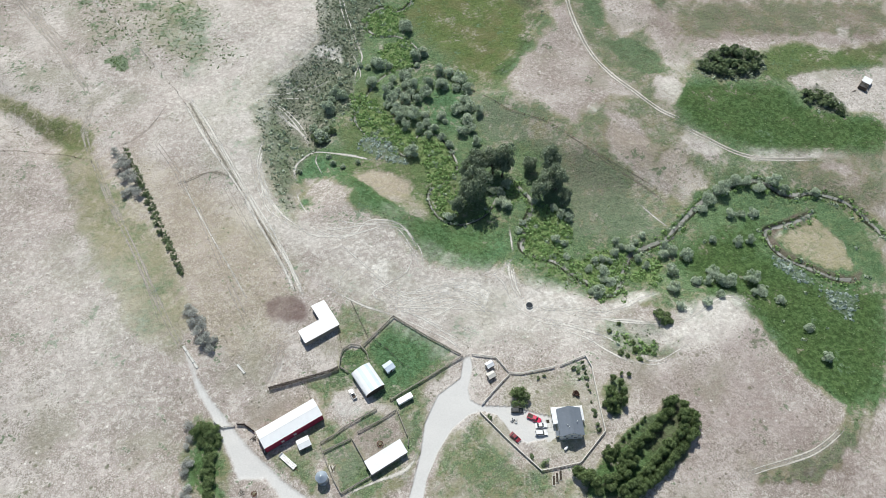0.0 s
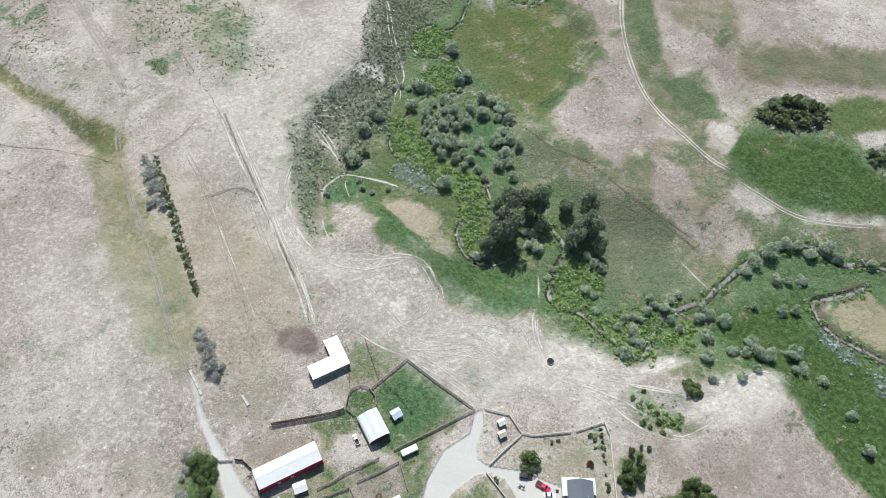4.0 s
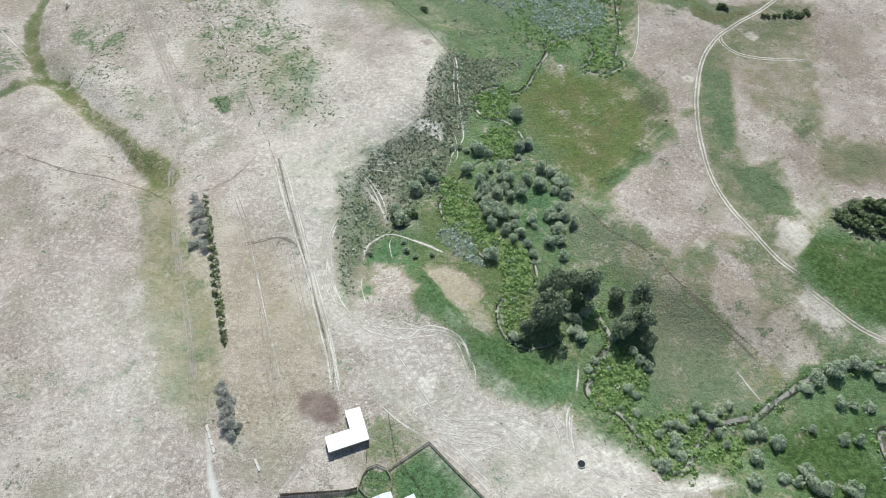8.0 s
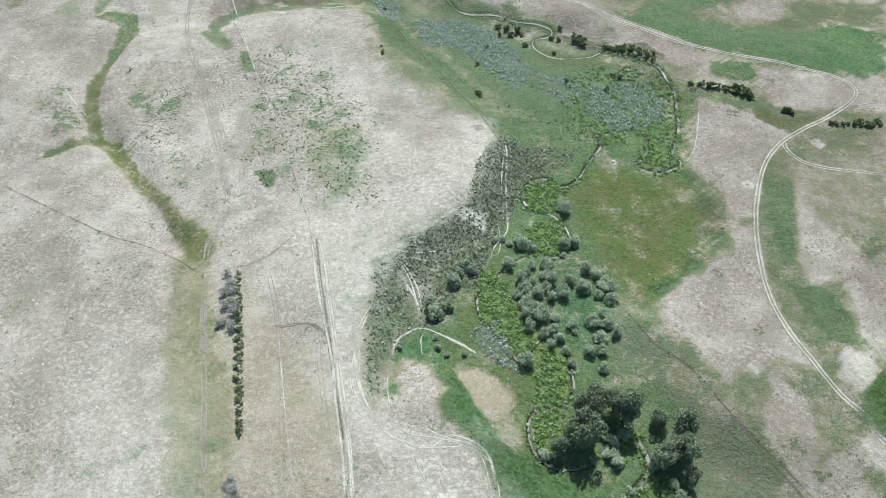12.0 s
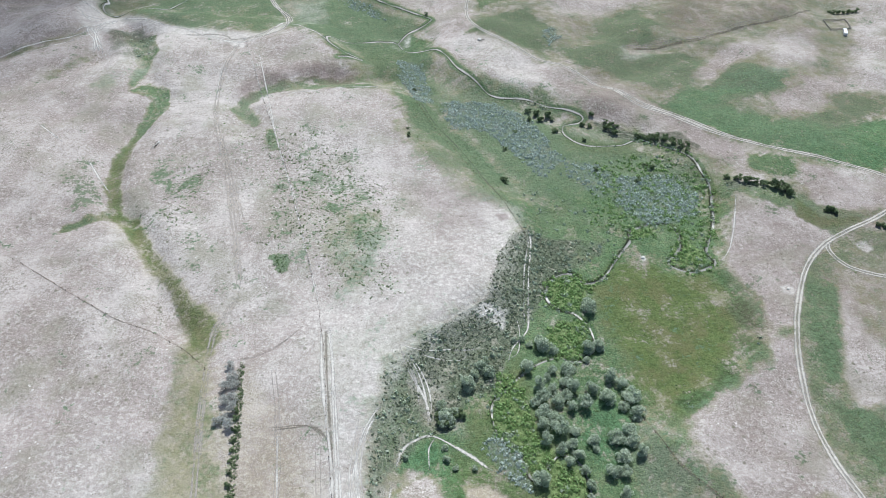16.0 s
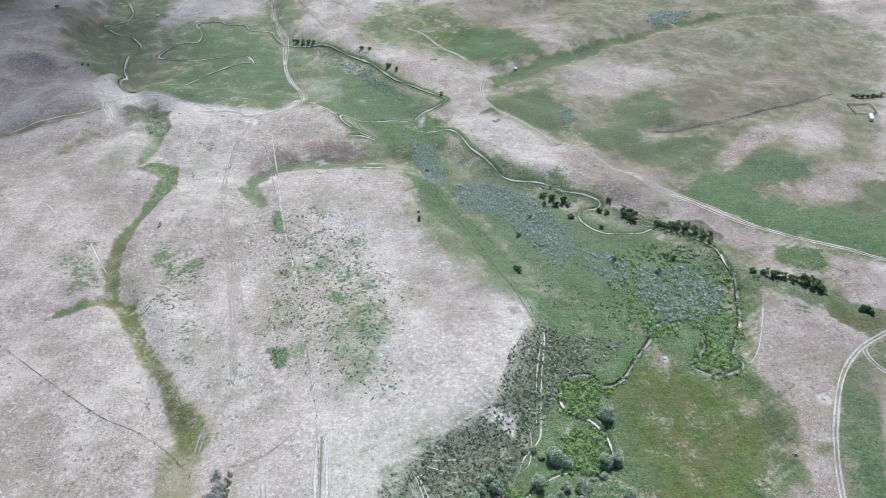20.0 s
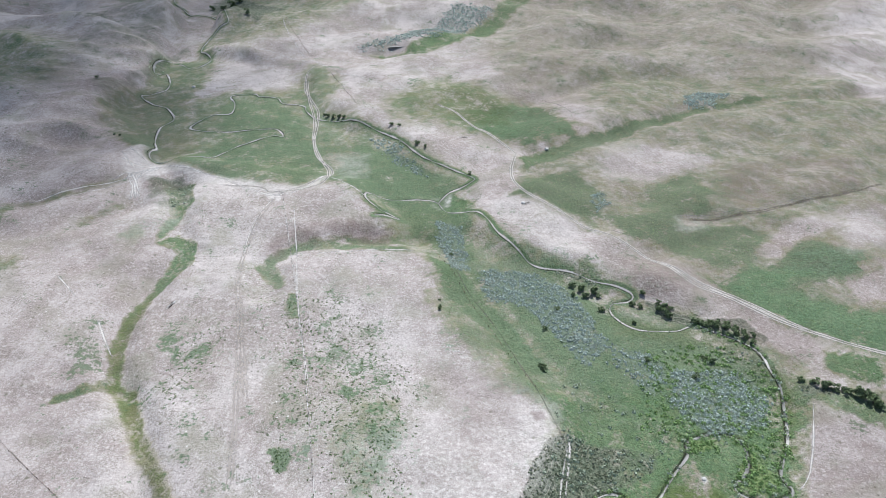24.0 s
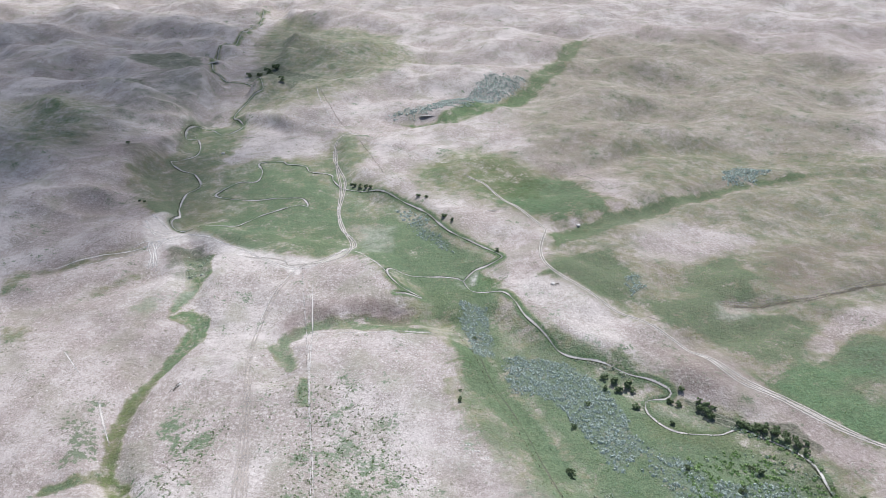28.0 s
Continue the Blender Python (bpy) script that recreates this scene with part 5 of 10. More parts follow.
zone("e_red", "brown", 0.55, 8.0, [(252.4, 351.1), (309.7, 378.5), (366.9, 374.6), (361.9, 329.4), (283.2, 300.8), (246.0, 296.3)])
zone("n_floor", "green", 0.74, 7.0, [(-199.9, 482.2), (-154.2, 503.7), (-101.9, 439.0), (-82.2, 387.5), (-65.8, 347.8), (-72.5, 312.0), (-106.8, 305.2), (-139.5, 311.4), (-167.6, 328.9), (-197.3, 346.2), (-167.6, 388.2)])
zone("n_floor_vivid", "emerald", 0.12, 8.0, [(-156.2, 365.1), (-125.2, 400.0), (-87.3, 387.5), (-70.5, 347.3), (-81.7, 312.9), (-116.1, 307.0), (-141.1, 316.9)])
zone("n_floor_b", "green", 0.9, 5.0, [(-256.5, 380.0), (-261.8, 452.8), (-250.1, 481.6), (-223.6, 439.2), (-226.5, 413.4), (-219.1, 369.5), (-227.0, 354.9)])
zone("n_floor_c", "lush", 0.9, 5.0, [(-212.1, 360.2), (-218.9, 425.2), (-195.3, 413.0), (-176.1, 354.7), (-188.1, 333.6)])
zone("n_floor_d", "green", 0.85, 8.0, [(-43.7, 399.9), (4.9, 358.7), (54.7, 293.0), (54.6, 211.7), (28.5, 241.0), (-3.1, 280.8), (-25.6, 293.2), (-56.1, 320.2)])
zone("n_floor_pale", "bare", 0.3, 6.0, [(-65.4, 375.9), (-35.7, 374.9), (-31.3, 337.2), (-46.9, 319.8)])
zone("n_edge_pale", "bare", 0.6, 3.0, [(-194.9, 339.7), (-150.6, 318.2), (-106.1, 302.2), (-71.7, 307.3), (-58.9, 334.6), (-62.3, 304.7), (-94.1, 288.5), (-130.6, 295.7), (-168.0, 315.2)])
zone("n_scar", "bare", 0.75, 3.0, [(-234.1, 343.2), (-224.8, 366.0), (-208.7, 334.7), (-207.1, 311.0), (-218.6, 314.3)])
zone("sage_main", "sage", 1.0, 2.0, [(61.7, 208.0), (97.1, 205.0), (115.3, 191.3), (128.9, 163.7), (135.6, 135.6), (121.0, 120.1), (109.3, 138.2), (90.4, 170.2), (68.2, 175.5)])
zone("sage_low", "sage", 1.0, 2.0, [(167.6, 118.9), (200.7, 119.7), (212.4, 96.0), (203.5, 80.6), (178.1, 72.1), (164.4, 82.2), (160.7, 98.5)])
zone("sage_link", "sage", 0.6, 3.0, [(133.0, 141.6), (157.8, 130.7), (168.2, 106.3), (148.6, 101.6), (135.1, 121.4)])
zone("sage_up", "sage", 0.9, 2.0, [(29.0, 270.5), (50.5, 258.1), (52.2, 230.8), (57.7, 204.3), (46.0, 202.3), (35.8, 232.9)])
zone("tongue_vivid", "emerald", 0.3, 5.0, [(32.3, 210.5), (53.6, 198.6), (68.0, 169.6), (91.2, 134.3), (99.6, 113.2), (85.2, 105.6), (70.2, 139.3), (45.8, 169.4)])
zone("tongue_base", "green", 0.92, 4.0, [(32.3, 210.5), (53.6, 198.6), (68.0, 169.6), (91.2, 134.3), (99.6, 113.2), (85.2, 105.6), (70.2, 139.3), (45.8, 169.4)])
zone("belt_base", "green", 0.82, 5.0, [(53.8, 207.7), (108.4, 198.9), (141.9, 163.6), (176.2, 149.8), (217.8, 122.7), (212.5, 70.6), (190.8, 72.3), (159.0, 73.1), (135.5, 84.2), (109.6, 111.3), (85.9, 158.7)])
zone("belt_slope", "dark", 0.35, 6.0, [(99.2, 109.9), (119.6, 110.3), (149.4, 88.5), (159.0, 73.1), (126.7, 69.9), (108.1, 75.1)])
zone("south_strip", "green", 0.9, 2.0, [(144.8, -278.9), (159.3, -283.7), (172.9, -283.6), (186.4, -278.9), (196.8, -275.0), (184.9, -283.7), (170.0, -286.8), (157.5, -285.6)])
zone("south_strip_scrub", "dark", 0.7, 1.5, [(151.3, -280.6), (159.6, -283.4), (171.0, -282.7), (181.1, -280.9), (174.9, -284.5), (160.9, -284.9)])
zone("pen_green", "green", 0.95, 1.0, [(50.1, -162.3), (64.9, -184.3), (56.6, -185.9), (42.4, -190.1), (36.3, -187.3), (35.1, -169.5)])
zone("pen_vivid", "emerald", 0.6, 1.5, [(50.1, -162.3), (64.9, -184.3), (56.6, -185.9), (42.4, -190.1), (36.3, -187.3), (35.1, -169.5)])
zone("pen_pale", "bare", 0.45, 2.0, [(58.2, -176.9), (66.5, -186.4), (60.7, -187.9), (56.6, -183.2)])
zone("pen_ring", "green", 0.95, 0.8, [(24.9, -166.2), (31.7, -168.7), (30.8, -174.2), (25.2, -173.0), (22.5, -170.5)])
zone("pen_grey", "dull", 0.9, 2.0, [(2.2, -201.2), (20.0, -204.8), (36.9, -202.9), (37.1, -207.9), (16.1, -214.6), (4.6, -216.1)])
zone("west_yellow", "straw", 0.9, 4.0, [(-59.9, -42.4), (-44.7, -39.2), (-41.2, -88.8), (-38.5, -125.3), (-47.1, -128.2), (-55.2, -85.9)])
zone("west_yellow_thin", "green", 0.42, 5.0, [(-65.4, -7.3), (-48.2, -16.8), (-43.5, -88.3), (-40.6, -124.9), (-47.1, -123.6), (-57.2, -91.1), (-64.3, -51.3)])
zone("stripe_straw", "straw", 0.45, 3.0, [(-38.2, -53.4), (-29.5, -55.1), (-9.6, -116.4), (-9.3, -149.0), (-17.9, -151.6), (-25.2, -113.3)])
zone("ne_green", "green", 0.9, 6.0, [(243.0, 187.6), (279.4, 167.0), (315.8, 158.2), (355.4, 172.2), (380.6, 153.1), (351.2, 100.6), (322.9, 109.0), (298.5, 120.6), (267.5, 136.5), (236.4, 155.4), (214.6, 188.0), (233.7, 211.1), (276.0, 210.5)])
zone("ne_dry", "green", 0.12, 4.0, [(292.5, 199.4), (328.5, 204.8), (316.7, 177.9), (286.4, 174.3)])
zone("ne_pocket", "green", 0.85, 3.0, [(250.3, 130.4), (274.6, 125.9), (270.9, 107.7), (258.4, 103.3), (245.6, 117.2)])
zone("ne_pocket_b", "green", 0.95, 2.0, [(261.1, 87.4), (269.7, 69.8), (291.2, 71.2), (292.2, 65.8), (266.4, 62.0), (256.7, 71.9)])
zone("ne_pocket_olive", "lush", 0.8, 2.0, [(261.1, 87.4), (269.7, 69.8), (291.2, 71.2), (292.2, 65.8), (266.4, 62.0), (256.7, 71.9)])
zone("ne_mauve", "green", 0.12, 3.0, [(277.0, 122.7), (306.7, 105.3), (323.6, 95.0), (313.6, 81.9), (293.5, 76.3), (270.5, 80.2), (272.1, 101.8)])
zone("ne_mauve_tan", "brown", 0.4, 5.0, [(277.0, 122.7), (306.7, 105.3), (323.6, 95.0), (313.6, 81.9), (293.5, 76.3), (270.5, 80.2), (272.1, 101.8)])
zone("isle_tan", "brown", 0.38, 6.0, [(226.9, 88.7), (250.7, 74.0), (263.9, 56.2), (262.6, 45.1), (241.6, 24.5), (210.3, -12.4), (192.4, -15.9), (212.8, 54.7)])
zone("bend_tan", "brown", 0.4, 8.0, [(264.2, 41.1), (324.9, 50.2), (283.7, -25.5), (254.0, -15.2), (248.3, 19.3)])
zone("bend_wash", "green", 0.4, 8.0, [(260.5, 32.3), (319.5, 40.5), (283.7, -25.5), (254.0, -15.2)])
# Falloff of light towards the view's western edge, painted in brown.
zone("west_dimming", "brown", 0.26, 20.0, [(-245.6, 225.2), (-175.6, 189.5), (-140.2, 112.3), (-142.8, 66.4), (-122.5, -4.3), (-143.0, -16.6)])
zone("west_dimming_b", "brown", 0.22, 25.0, [(-159.9, 166.6), (-138.7, 109.3), (-124.9, 29.3), (-101.4, -60.0), (-94.1, -153.9), (-105.8, -151.7)])
zone("west_dimming_c", "brown", 0.2, 20.0, [(-275.2, 240.5), (-172.0, 235.1), (-128.9, 174.7), (-133.1, 105.3), (-175.7, 74.6)])
zone("flats_olive", "lush", 0.95, 6.0, [(188.4, -179.0), (225.1, -181.9), (216.9, -199.5), (227.3, -221.0), (249.6, -237.8), (214.0, -273.2), (195.2, -270.5), (185.7, -248.3), (189.6, -225.2), (188.3, -215.6), (176.3, -205.7), (176.2, -187.1)])
zone("flats_rough", "dark", 0.1, 6.0, [(188.4, -179.0), (225.1, -181.9), (216.9, -199.5), (227.3, -221.0), (249.6, -237.8), (214.0, -273.2), (195.2, -270.5), (185.7, -248.3), (189.6, -225.2), (188.3, -215.6), (176.3, -205.7), (176.2, -187.1)])
zone("corner_rough", "dark", 0.1, 6.0, [(236.7, -166.6), (258.4, -181.9), (281.7, -205.3), (249.6, -237.8), (245.4, -229.4), (227.1, -217.6), (218.8, -193.4)])
zone("flat_green", "green", 0.78, 6.0, [(154.9, -122.4), (171.9, -127.0), (181.5, -148.6), (190.8, -165.8), (179.3, -169.0), (157.6, -163.1), (143.1, -154.0)])
# Distance haze painted as paler, duller grass.
zone("n_haze", "dull", 0.9, 8.0, [(-199.8, 482.0), (-154.2, 503.6), (-101.9, 438.9), (-82.2, 387.3), (-65.9, 347.9), (-72.6, 312.1), (-106.8, 305.2), (-139.5, 311.4), (-167.5, 328.8), (-197.2, 345.9), (-167.6, 388.2)])
zone("corner_umber", "brown", 0.5, 8.0, [(261.4, -26.9), (392.5, -89.1), (359.9, -122.3), (318.2, -92.8), (272.7, -75.9), (249.3, -77.1), (249.9, -55.1)])
zone("lip_bright", "bare", 0.5, 6.0, [(-3.6, 4.7), (16.8, 26.1), (50.7, 36.1), (82.5, 35.9), (78.7, 17.6), (49.9, -5.6), (34.4, -22.2), (21.1, -57.0), (14.8, -83.5), (5.9, -40.8)])
zone("crest_bright", "bare", 0.4, 8.0, [(3.8, 50.3), (39.0, 67.5), (64.9, 99.0), (96.0, 82.1), (103.0, 60.3), (82.5, 35.9), (50.7, 36.1), (22.3, 29.5)])
# Relief shading of hollow, dome and western hills, put into the ground's colour.
zone("hollow_slope_shade", "dark", 0.4, 5.0, [(-81.0, 227.0), (-60.0, 241.0), (-30.9, 249.3), (-7.4, 246.3), (-9.9, 237.7), (-43.4, 234.7), (-66.9, 222.7)])
zone("dome_shade", "brown", 0.42, 8.0, [(37.0, 107.4), (66.7, 102.4), (87.8, 88.6), (78.6, 63.4), (58.6, 69.0)])
zone("hill_shade_a", "brown", 0.32, 8.0, [(-280.5, 284.1), (-240.6, 287.3), (-206.1, 307.8), (-165.8, 307.4), (-195.5, 281.4), (-228.4, 259.8), (-264.2, 249.1)])
zone("hill_shade_b", "brown", 0.28, 8.0, [(-237.0, 193.6), (-224.6, 214.9), (-186.3, 206.1), (-158.7, 192.7), (-175.7, 179.7), (-219.0, 158.8)])
zone("hill_pale", "bare", 0.3, 6.0, [(-197.6, 224.7), (-190.8, 266.8), (-161.3, 266.4), (-147.9, 250.0), (-157.7, 222.1), (-177.6, 213.6)])
zone("draw_hook", "green", 0.62, 1.8, [(-80.4, 196.2), (-78.2, 212.6), (-65.1, 224.3), (-42.8, 231.9), (-2.2, 226.7), (22.0, 218.0), (-0.8, 213.4), (-41.0, 220.2), (-60.5, 218.6), (-69.8, 206.7), (-68.0, 189.2), (-57.3, 175.9), (-60.3, 171.6), (-72.2, 183.6)])
zone("draw_hook_spot", "green", 0.7, 1.5, [(-51.9, 165.5), (-45.9, 164.4), (-40.1, 143.8), (-46.2, 143.2)])
zone("far_floor", "green", 0.62, 8.0, [(-302.3, 446.3), (-292.7, 528.2), (-308.8, 606.7), (-274.5, 637.5), (-236.9, 555.9), (-234.8, 458.9), (-217.7, 393.4), (-210.2, 353.5), (-238.4, 404.3), (-261.8, 391.9)])
zone("far_wash", "green", 0.5, 25.0, [(-289.0, 676.3), (-281.2, 765.0), (-400.0, 1047.0), (-437.8, 1324.9), (-309.3, 1208.3), (-148.0, 1150.2), (-165.0, 921.1), (-216.1, 841.6), (-241.7, 712.4), (-258.4, 632.5)])
zone("far_wash_dull", "dull", 0.8, 25.0, [(-289.0, 676.3), (-281.2, 765.0), (-400.0, 1047.0), (-437.8, 1324.9), (-309.3, 1208.3), (-148.0, 1150.2), (-165.0, 921.1), (-216.1, 841.6), (-241.7, 712.4), (-258.4, 632.5)])
zone("far_brush", "dark", 0.9, 8.0, [(-331.0, 843.1), (-327.0, 894.1), (-303.7, 906.9), (-225.7, 846.5), (-237.6, 749.1), (-309.2, 817.5)])
zone("far_brush_b", "dark", 0.7, 10.0, [(-531.7, 864.3), (-491.9, 964.3), (-395.3, 854.6), (-409.2, 788.4), (-501.0, 837.8)])
zone("far_brush_c", "dark", 0.7, 8.0, [(-502.5, 769.5), (-440.7, 752.3), (-420.3, 713.9), (-419.5, 658.4)])
zone("far_brush_d", "dark", 0.6, 8.0, [(-332.0, 485.5), (-308.5, 511.9), (-319.6, 631.2), (-301.0, 688.4), (-292.7, 571.7), (-298.1, 488.9), (-306.5, 451.7)])
zone("weed_drift", "weed", 0.33, 9.0, [(-47.6, 158.1), (-19.3, 162.6), (4.4, 127.9), (25.6, 105.0), (30.1, 58.2), (16.8, 26.1), (5.5, 26.6), (-8.8, 58.9), (-32.6, 100.2)])
zone("weed_drift_b", "weed", 0.3, 9.0, [(-60.3, 164.1), (-39.4, 161.7), (9.6, 138.1), (17.3, 72.7), (-15.2, 69.1)])
zone("weed_drift_c", "weed", 0.28, 9.0, [(-167.9, 118.6), (-148.4, 127.6), (-133.7, 94.2), (-149.3, 82.5)])
zone("weed_drift_d", "weed", 0.28, 7.0, [(-115.7, 133.9), (-76.6, 132.7), (-78.2, 72.8), (-107.6, 79.3)])
zone("meadow_edge", "dark", 0.4, 2.0, [(159.0, -45.6), (183.7, -41.4), (199.9, -23.8), (211.1, -8.3), (212.6, 6.4), (209.4, -7.3), (197.8, -23.1), (184.0, -37.0), (165.3, -43.9)])
zone("salt_d", "bare", 1.0, 0.8, [(278.6, 50.7), (282.8, 48.7), (286.3, 45.5), (282.3, 42.8), (279.9, 46.0)])
zone("salt_e", "bare", 0.9, 0.6, [(347.5, -96.6), (353.9, -98.6), (348.7, -105.1), (342.6, -104.1)])
# The whole north valley is dulled to paint in its haze.
zone("north_valley_haze", "dull", 0.55, 12.0, [(-214, 347), (-268, 392), (-288, 418), (-304, 473), (-288, 539), (-297, 589), (-271, 644), (-246, 612), (-243, 536), (-236, 488), (-201, 523), (-142, 528), (-133, 592), (-103, 574), (-82, 528), (-80, 467), (-42, 433), (-7, 397), (16, 367), (49, 333), (54, 309), (35, 293), (64, 261), (93, 222), (128, 199), (158, 183), (184, 167), (219, 142), (241, 114), (239, 110), (75, 93), (67, 107), (46, 142), (35, 163), (39, 190), (-3, 246), (-21, 282), (-47, 308), (-80, 302), (-143, 332), (-191, 334)])
zone("ridge_green", "green", 0.92, 1.6, [(128.8, -198.5), (136.0, -200.3), (134.6, -208.6), (142.1, -216.2), (138.9, -222.5), (130.2, -217.3), (126.9, -207.9)])
zone("ridge_green_rank", "lime", 0.5, 1.6, [(129.3, -206.2), (134.6, -208.6), (142.1, -216.2), (138.9, -222.5), (130.2, -217.3)])
zone("belt_floor", "green", 0.9, 2.0, [(81.8, -256.8), (97.9, -246.4), (128.5, -239.0), (138.1, -242.3), (135.3, -254.1), (116.3, -263.0), (98.2, -264.5)])
zone("belt_floor_deep", "emerald", 0.8, 2.0, [(81.8, -256.8), (97.9, -246.4), (128.5, -239.0), (138.1, -242.3), (135.3, -254.1), (116.3, -263.0), (98.2, -264.5)])
zone("belt_floor_olive", "lush", 0.8, 2.0, [(81.8, -256.8), (97.9, -246.4), (128.5, -239.0), (138.1, -242.3), (135.3, -254.1), (116.3, -263.0), (98.2, -264.5)])
zone("clump_floor", "green", 0.85, 2.0, [(111.3, -225.5), (118.8, -222.2), (121.9, -227.6), (116.5, -234.3), (109.2, -236.7), (106.9, -232.4)])
zone("grove_deep", "emerald", 0.8, 1.5, [(-37.3, -172.3), (-29.4, -175.1), (-35.3, -201.9), (-45.3, -197.2)])
zone("grove_olive", "lush", 0.8, 1.5, [(-37.3, -172.3), (-29.4, -175.1), (-35.3, -201.9), (-45.3, -197.2)])
zone("east_meadow_olive", "lush", 0.95, 4.0, [(242.0, -99.4), (288.4, -118.9), (289.1, -136.3), (307.1, -150.4), (321.4, -162.9), (309.5, -175.1), (275.3, -161.3), (247.5, -147.4), (234.8, -131.6), (228.0, -116.7), (228.2, -106.4)])
zone("ne_vivid", "emerald", 0.3, 6.0, [(242.9, 187.5), (279.1, 166.5), (315.8, 158.3), (356.5, 173.7), (380.5, 153.0), (351.2, 100.6), (323.0, 109.1), (298.8, 120.9), (267.4, 136.3), (236.2, 155.0), (215.1, 189.3), (234.2, 212.2), (274.2, 207.3)])
zone("ne_clear", "brown", 0.0, 6.0, [(242.9, 187.5), (279.1, 166.5), (315.8, 158.3), (356.5, 173.7), (380.5, 153.0), (351.2, 100.6), (323.0, 109.1), (298.8, 120.9), (267.4, 136.3), (236.2, 155.0), (215.1, 189.3), (234.2, 212.2), (274.2, 207.3)])
zone("ne_far", "green", 0.68, 6.0, [(332.2, 203.9), (407.6, 200.5), (380.5, 153.0), (355.7, 172.0), (315.8, 158.3)])
zone("ne_far_tan", "brown", 0.35, 6.0, [(332.2, 203.9), (407.6, 200.5), (380.5, 153.0), (355.7, 172.0), (315.8, 158.3)])
zone("track_tan", "brown", 0.4, 4.0, [(173.6, 219.0), (218.7, 174.2), (252.3, 135.8), (227.1, 116.4), (200.0, 161.7), (165.7, 181.9)])
zone("brush_bed", "lime", 0.3, 4.0, [(155.4, 131.5), (195.5, 143.1), (216.7, 116.7), (219.2, 95.3), (200.1, 42.4), (185.7, 68.8), (162.4, 70.5), (143.9, 77.8)])
zone("brush_bed_dark", "dark", 0.4, 3.0, [(188.5, 144.5), (215.1, 135.3), (218.5, 110.7), (204.3, 108.6), (185.6, 119.5)])
zone("glade_vivid", "emerald", 0.55, 5.0, [(113.6, -37.8), (137.2, -42.1), (136.3, -62.5), (125.8, -79.5), (114.6, -70.6), (110.3, -55.7)])
zone("manure_heap", "brown", 1.0, 1.2, [(2.2, -133.2), (8.2, -132.5), (14.6, -135.1), (17.8, -139.7), (17.7, -146.5), (14.3, -147.4), (8.2, -144.0), (2.5, -140.2)])
zone("tank_ring", "bare", 1.0, 0.8, [(104.6, -176.6), (107.4, -178.0), (108.0, -181.3), (105.9, -184.0), (102.7, -183.9), (101.2, -181.1), (101.9, -178.5)])
zone("star_white", "bare", 1.0, 0.8, [(43.1, -130.2), (49.4, -130.9), (55.9, -134.4), (59.9, -137.6), (54.9, -140.0), (55.0, -143.0), (49.2, -141.1), (48.2, -137.0), (45.4, -134.3)])
zone("terrace_white", "bare", 0.9, 1.2, [(71.1, -154.3), (87.7, -159.1), (92.6, -166.7), (88.9, -170.8), (83.2, -165.5), (73.7, -160.3)])
track("range_wire", "dark", 0.45, [(167.1, -110.0), (176.6, -126.1), (186.5, -141.9), (191.1, -152.4), (194.2, -161.7)])
track("valley_wire", "dark", 0.4, [(34.6, 236.9), (53.0, 187.5), (70.5, 152.8), (88.0, 107.0), (97.6, 78.0), (104.9, 57.0)])
track("ford_trail", "path", 0.6, [(-261.1, 257.8), (-244.1, 274.1), (-224.5, 287.4), (-204.8, 308.6), (-199.2, 337.7)])
track("ford_trail_b", "path", 0.6, [(-198.4, 274.7), (-202.1, 289.9), (-213.4, 308.7), (-207.4, 317.1), (-200.1, 337.7)])
track("ford_trail_c", "path", 0.7, [(-197.7, 337.6), (-145.7, 315.2), (-118.2, 296.8), (-93.3, 287.5), (-74.7, 297.9), (-61.4, 332.3)])
track("slope_trail_b", "path", 0.26, [(35.3, -15.8), (43.4, -21.3), (48.8, -32.2), (50.4, -47.1)])
track("slope_trail_c", "path", 0.26, [(35.7, -19.5), (39.7, -24.8), (46.4, -35.5)])
track("slope_trail_d", "path", 0.26, [(24.6, -52.0), (19.9, -68.2), (18.5, -84.9), (22.1, -96.6), (26.7, -103.2), (32.8, -108.8)])
track("slope_trail_e", "path", 0.26, [(35.1, -105.0), (38.8, -110.1), (57.6, -115.7), (70.2, -124.1), (71.6, -134.3)])
track("slope_trail_g", "path", 0.26, [(89.7, 11.3), (93.2, 2.5), (91.2, -13.2), (85.0, -17.6)])
track("slope_trail_h", "path", 0.26, [(65.0, -7.3), (65.1, -16.9), (42.1, -16.0)])
track("stock_path_a", "path", 0.4, [(105.0, -181.1), (113.3, -186.3), (121.9, -194.7), (130.5, -199.2), (141.5, -205.4), (151.8, -212.6)])
track("stock_path_b", "path", 0.4, [(103.7, -185.4), (109.7, -194.3), (117.0, -202.6), (122.2, -212.0), (127.6, -219.1), (135.2, -224.4), (145.4, -226.1)])
track("stock_path_c", "path", 0.35, [(112.1, -184.4), (121.9, -189.1), (127.9, -194.2), (134.0, -195.7)])
track("stock_path_d", "path", 0.45, [(151.8, -212.6), (162.5, -212.8), (172.1, -211.5), (182.0, -210.1), (188.6, -214.7), (191.5, -220.7)])
track("stock_path_e", "path", 0.4, [(107.2, -154.0), (103.3, -165.3), (102.7, -175.0), (103.7, -179.2)])
track("terrace_a", "path", 0.35, [(50.8, -146.1), (58.3, -155.3), (68.8, -158.5), (80.6, -159.6), (84.9, -162.2)])
track("terrace_b", "path", 0.35, [(51.5, -154.3), (60.8, -160.4), (71.9, -162.5), (82.5, -165.8)])
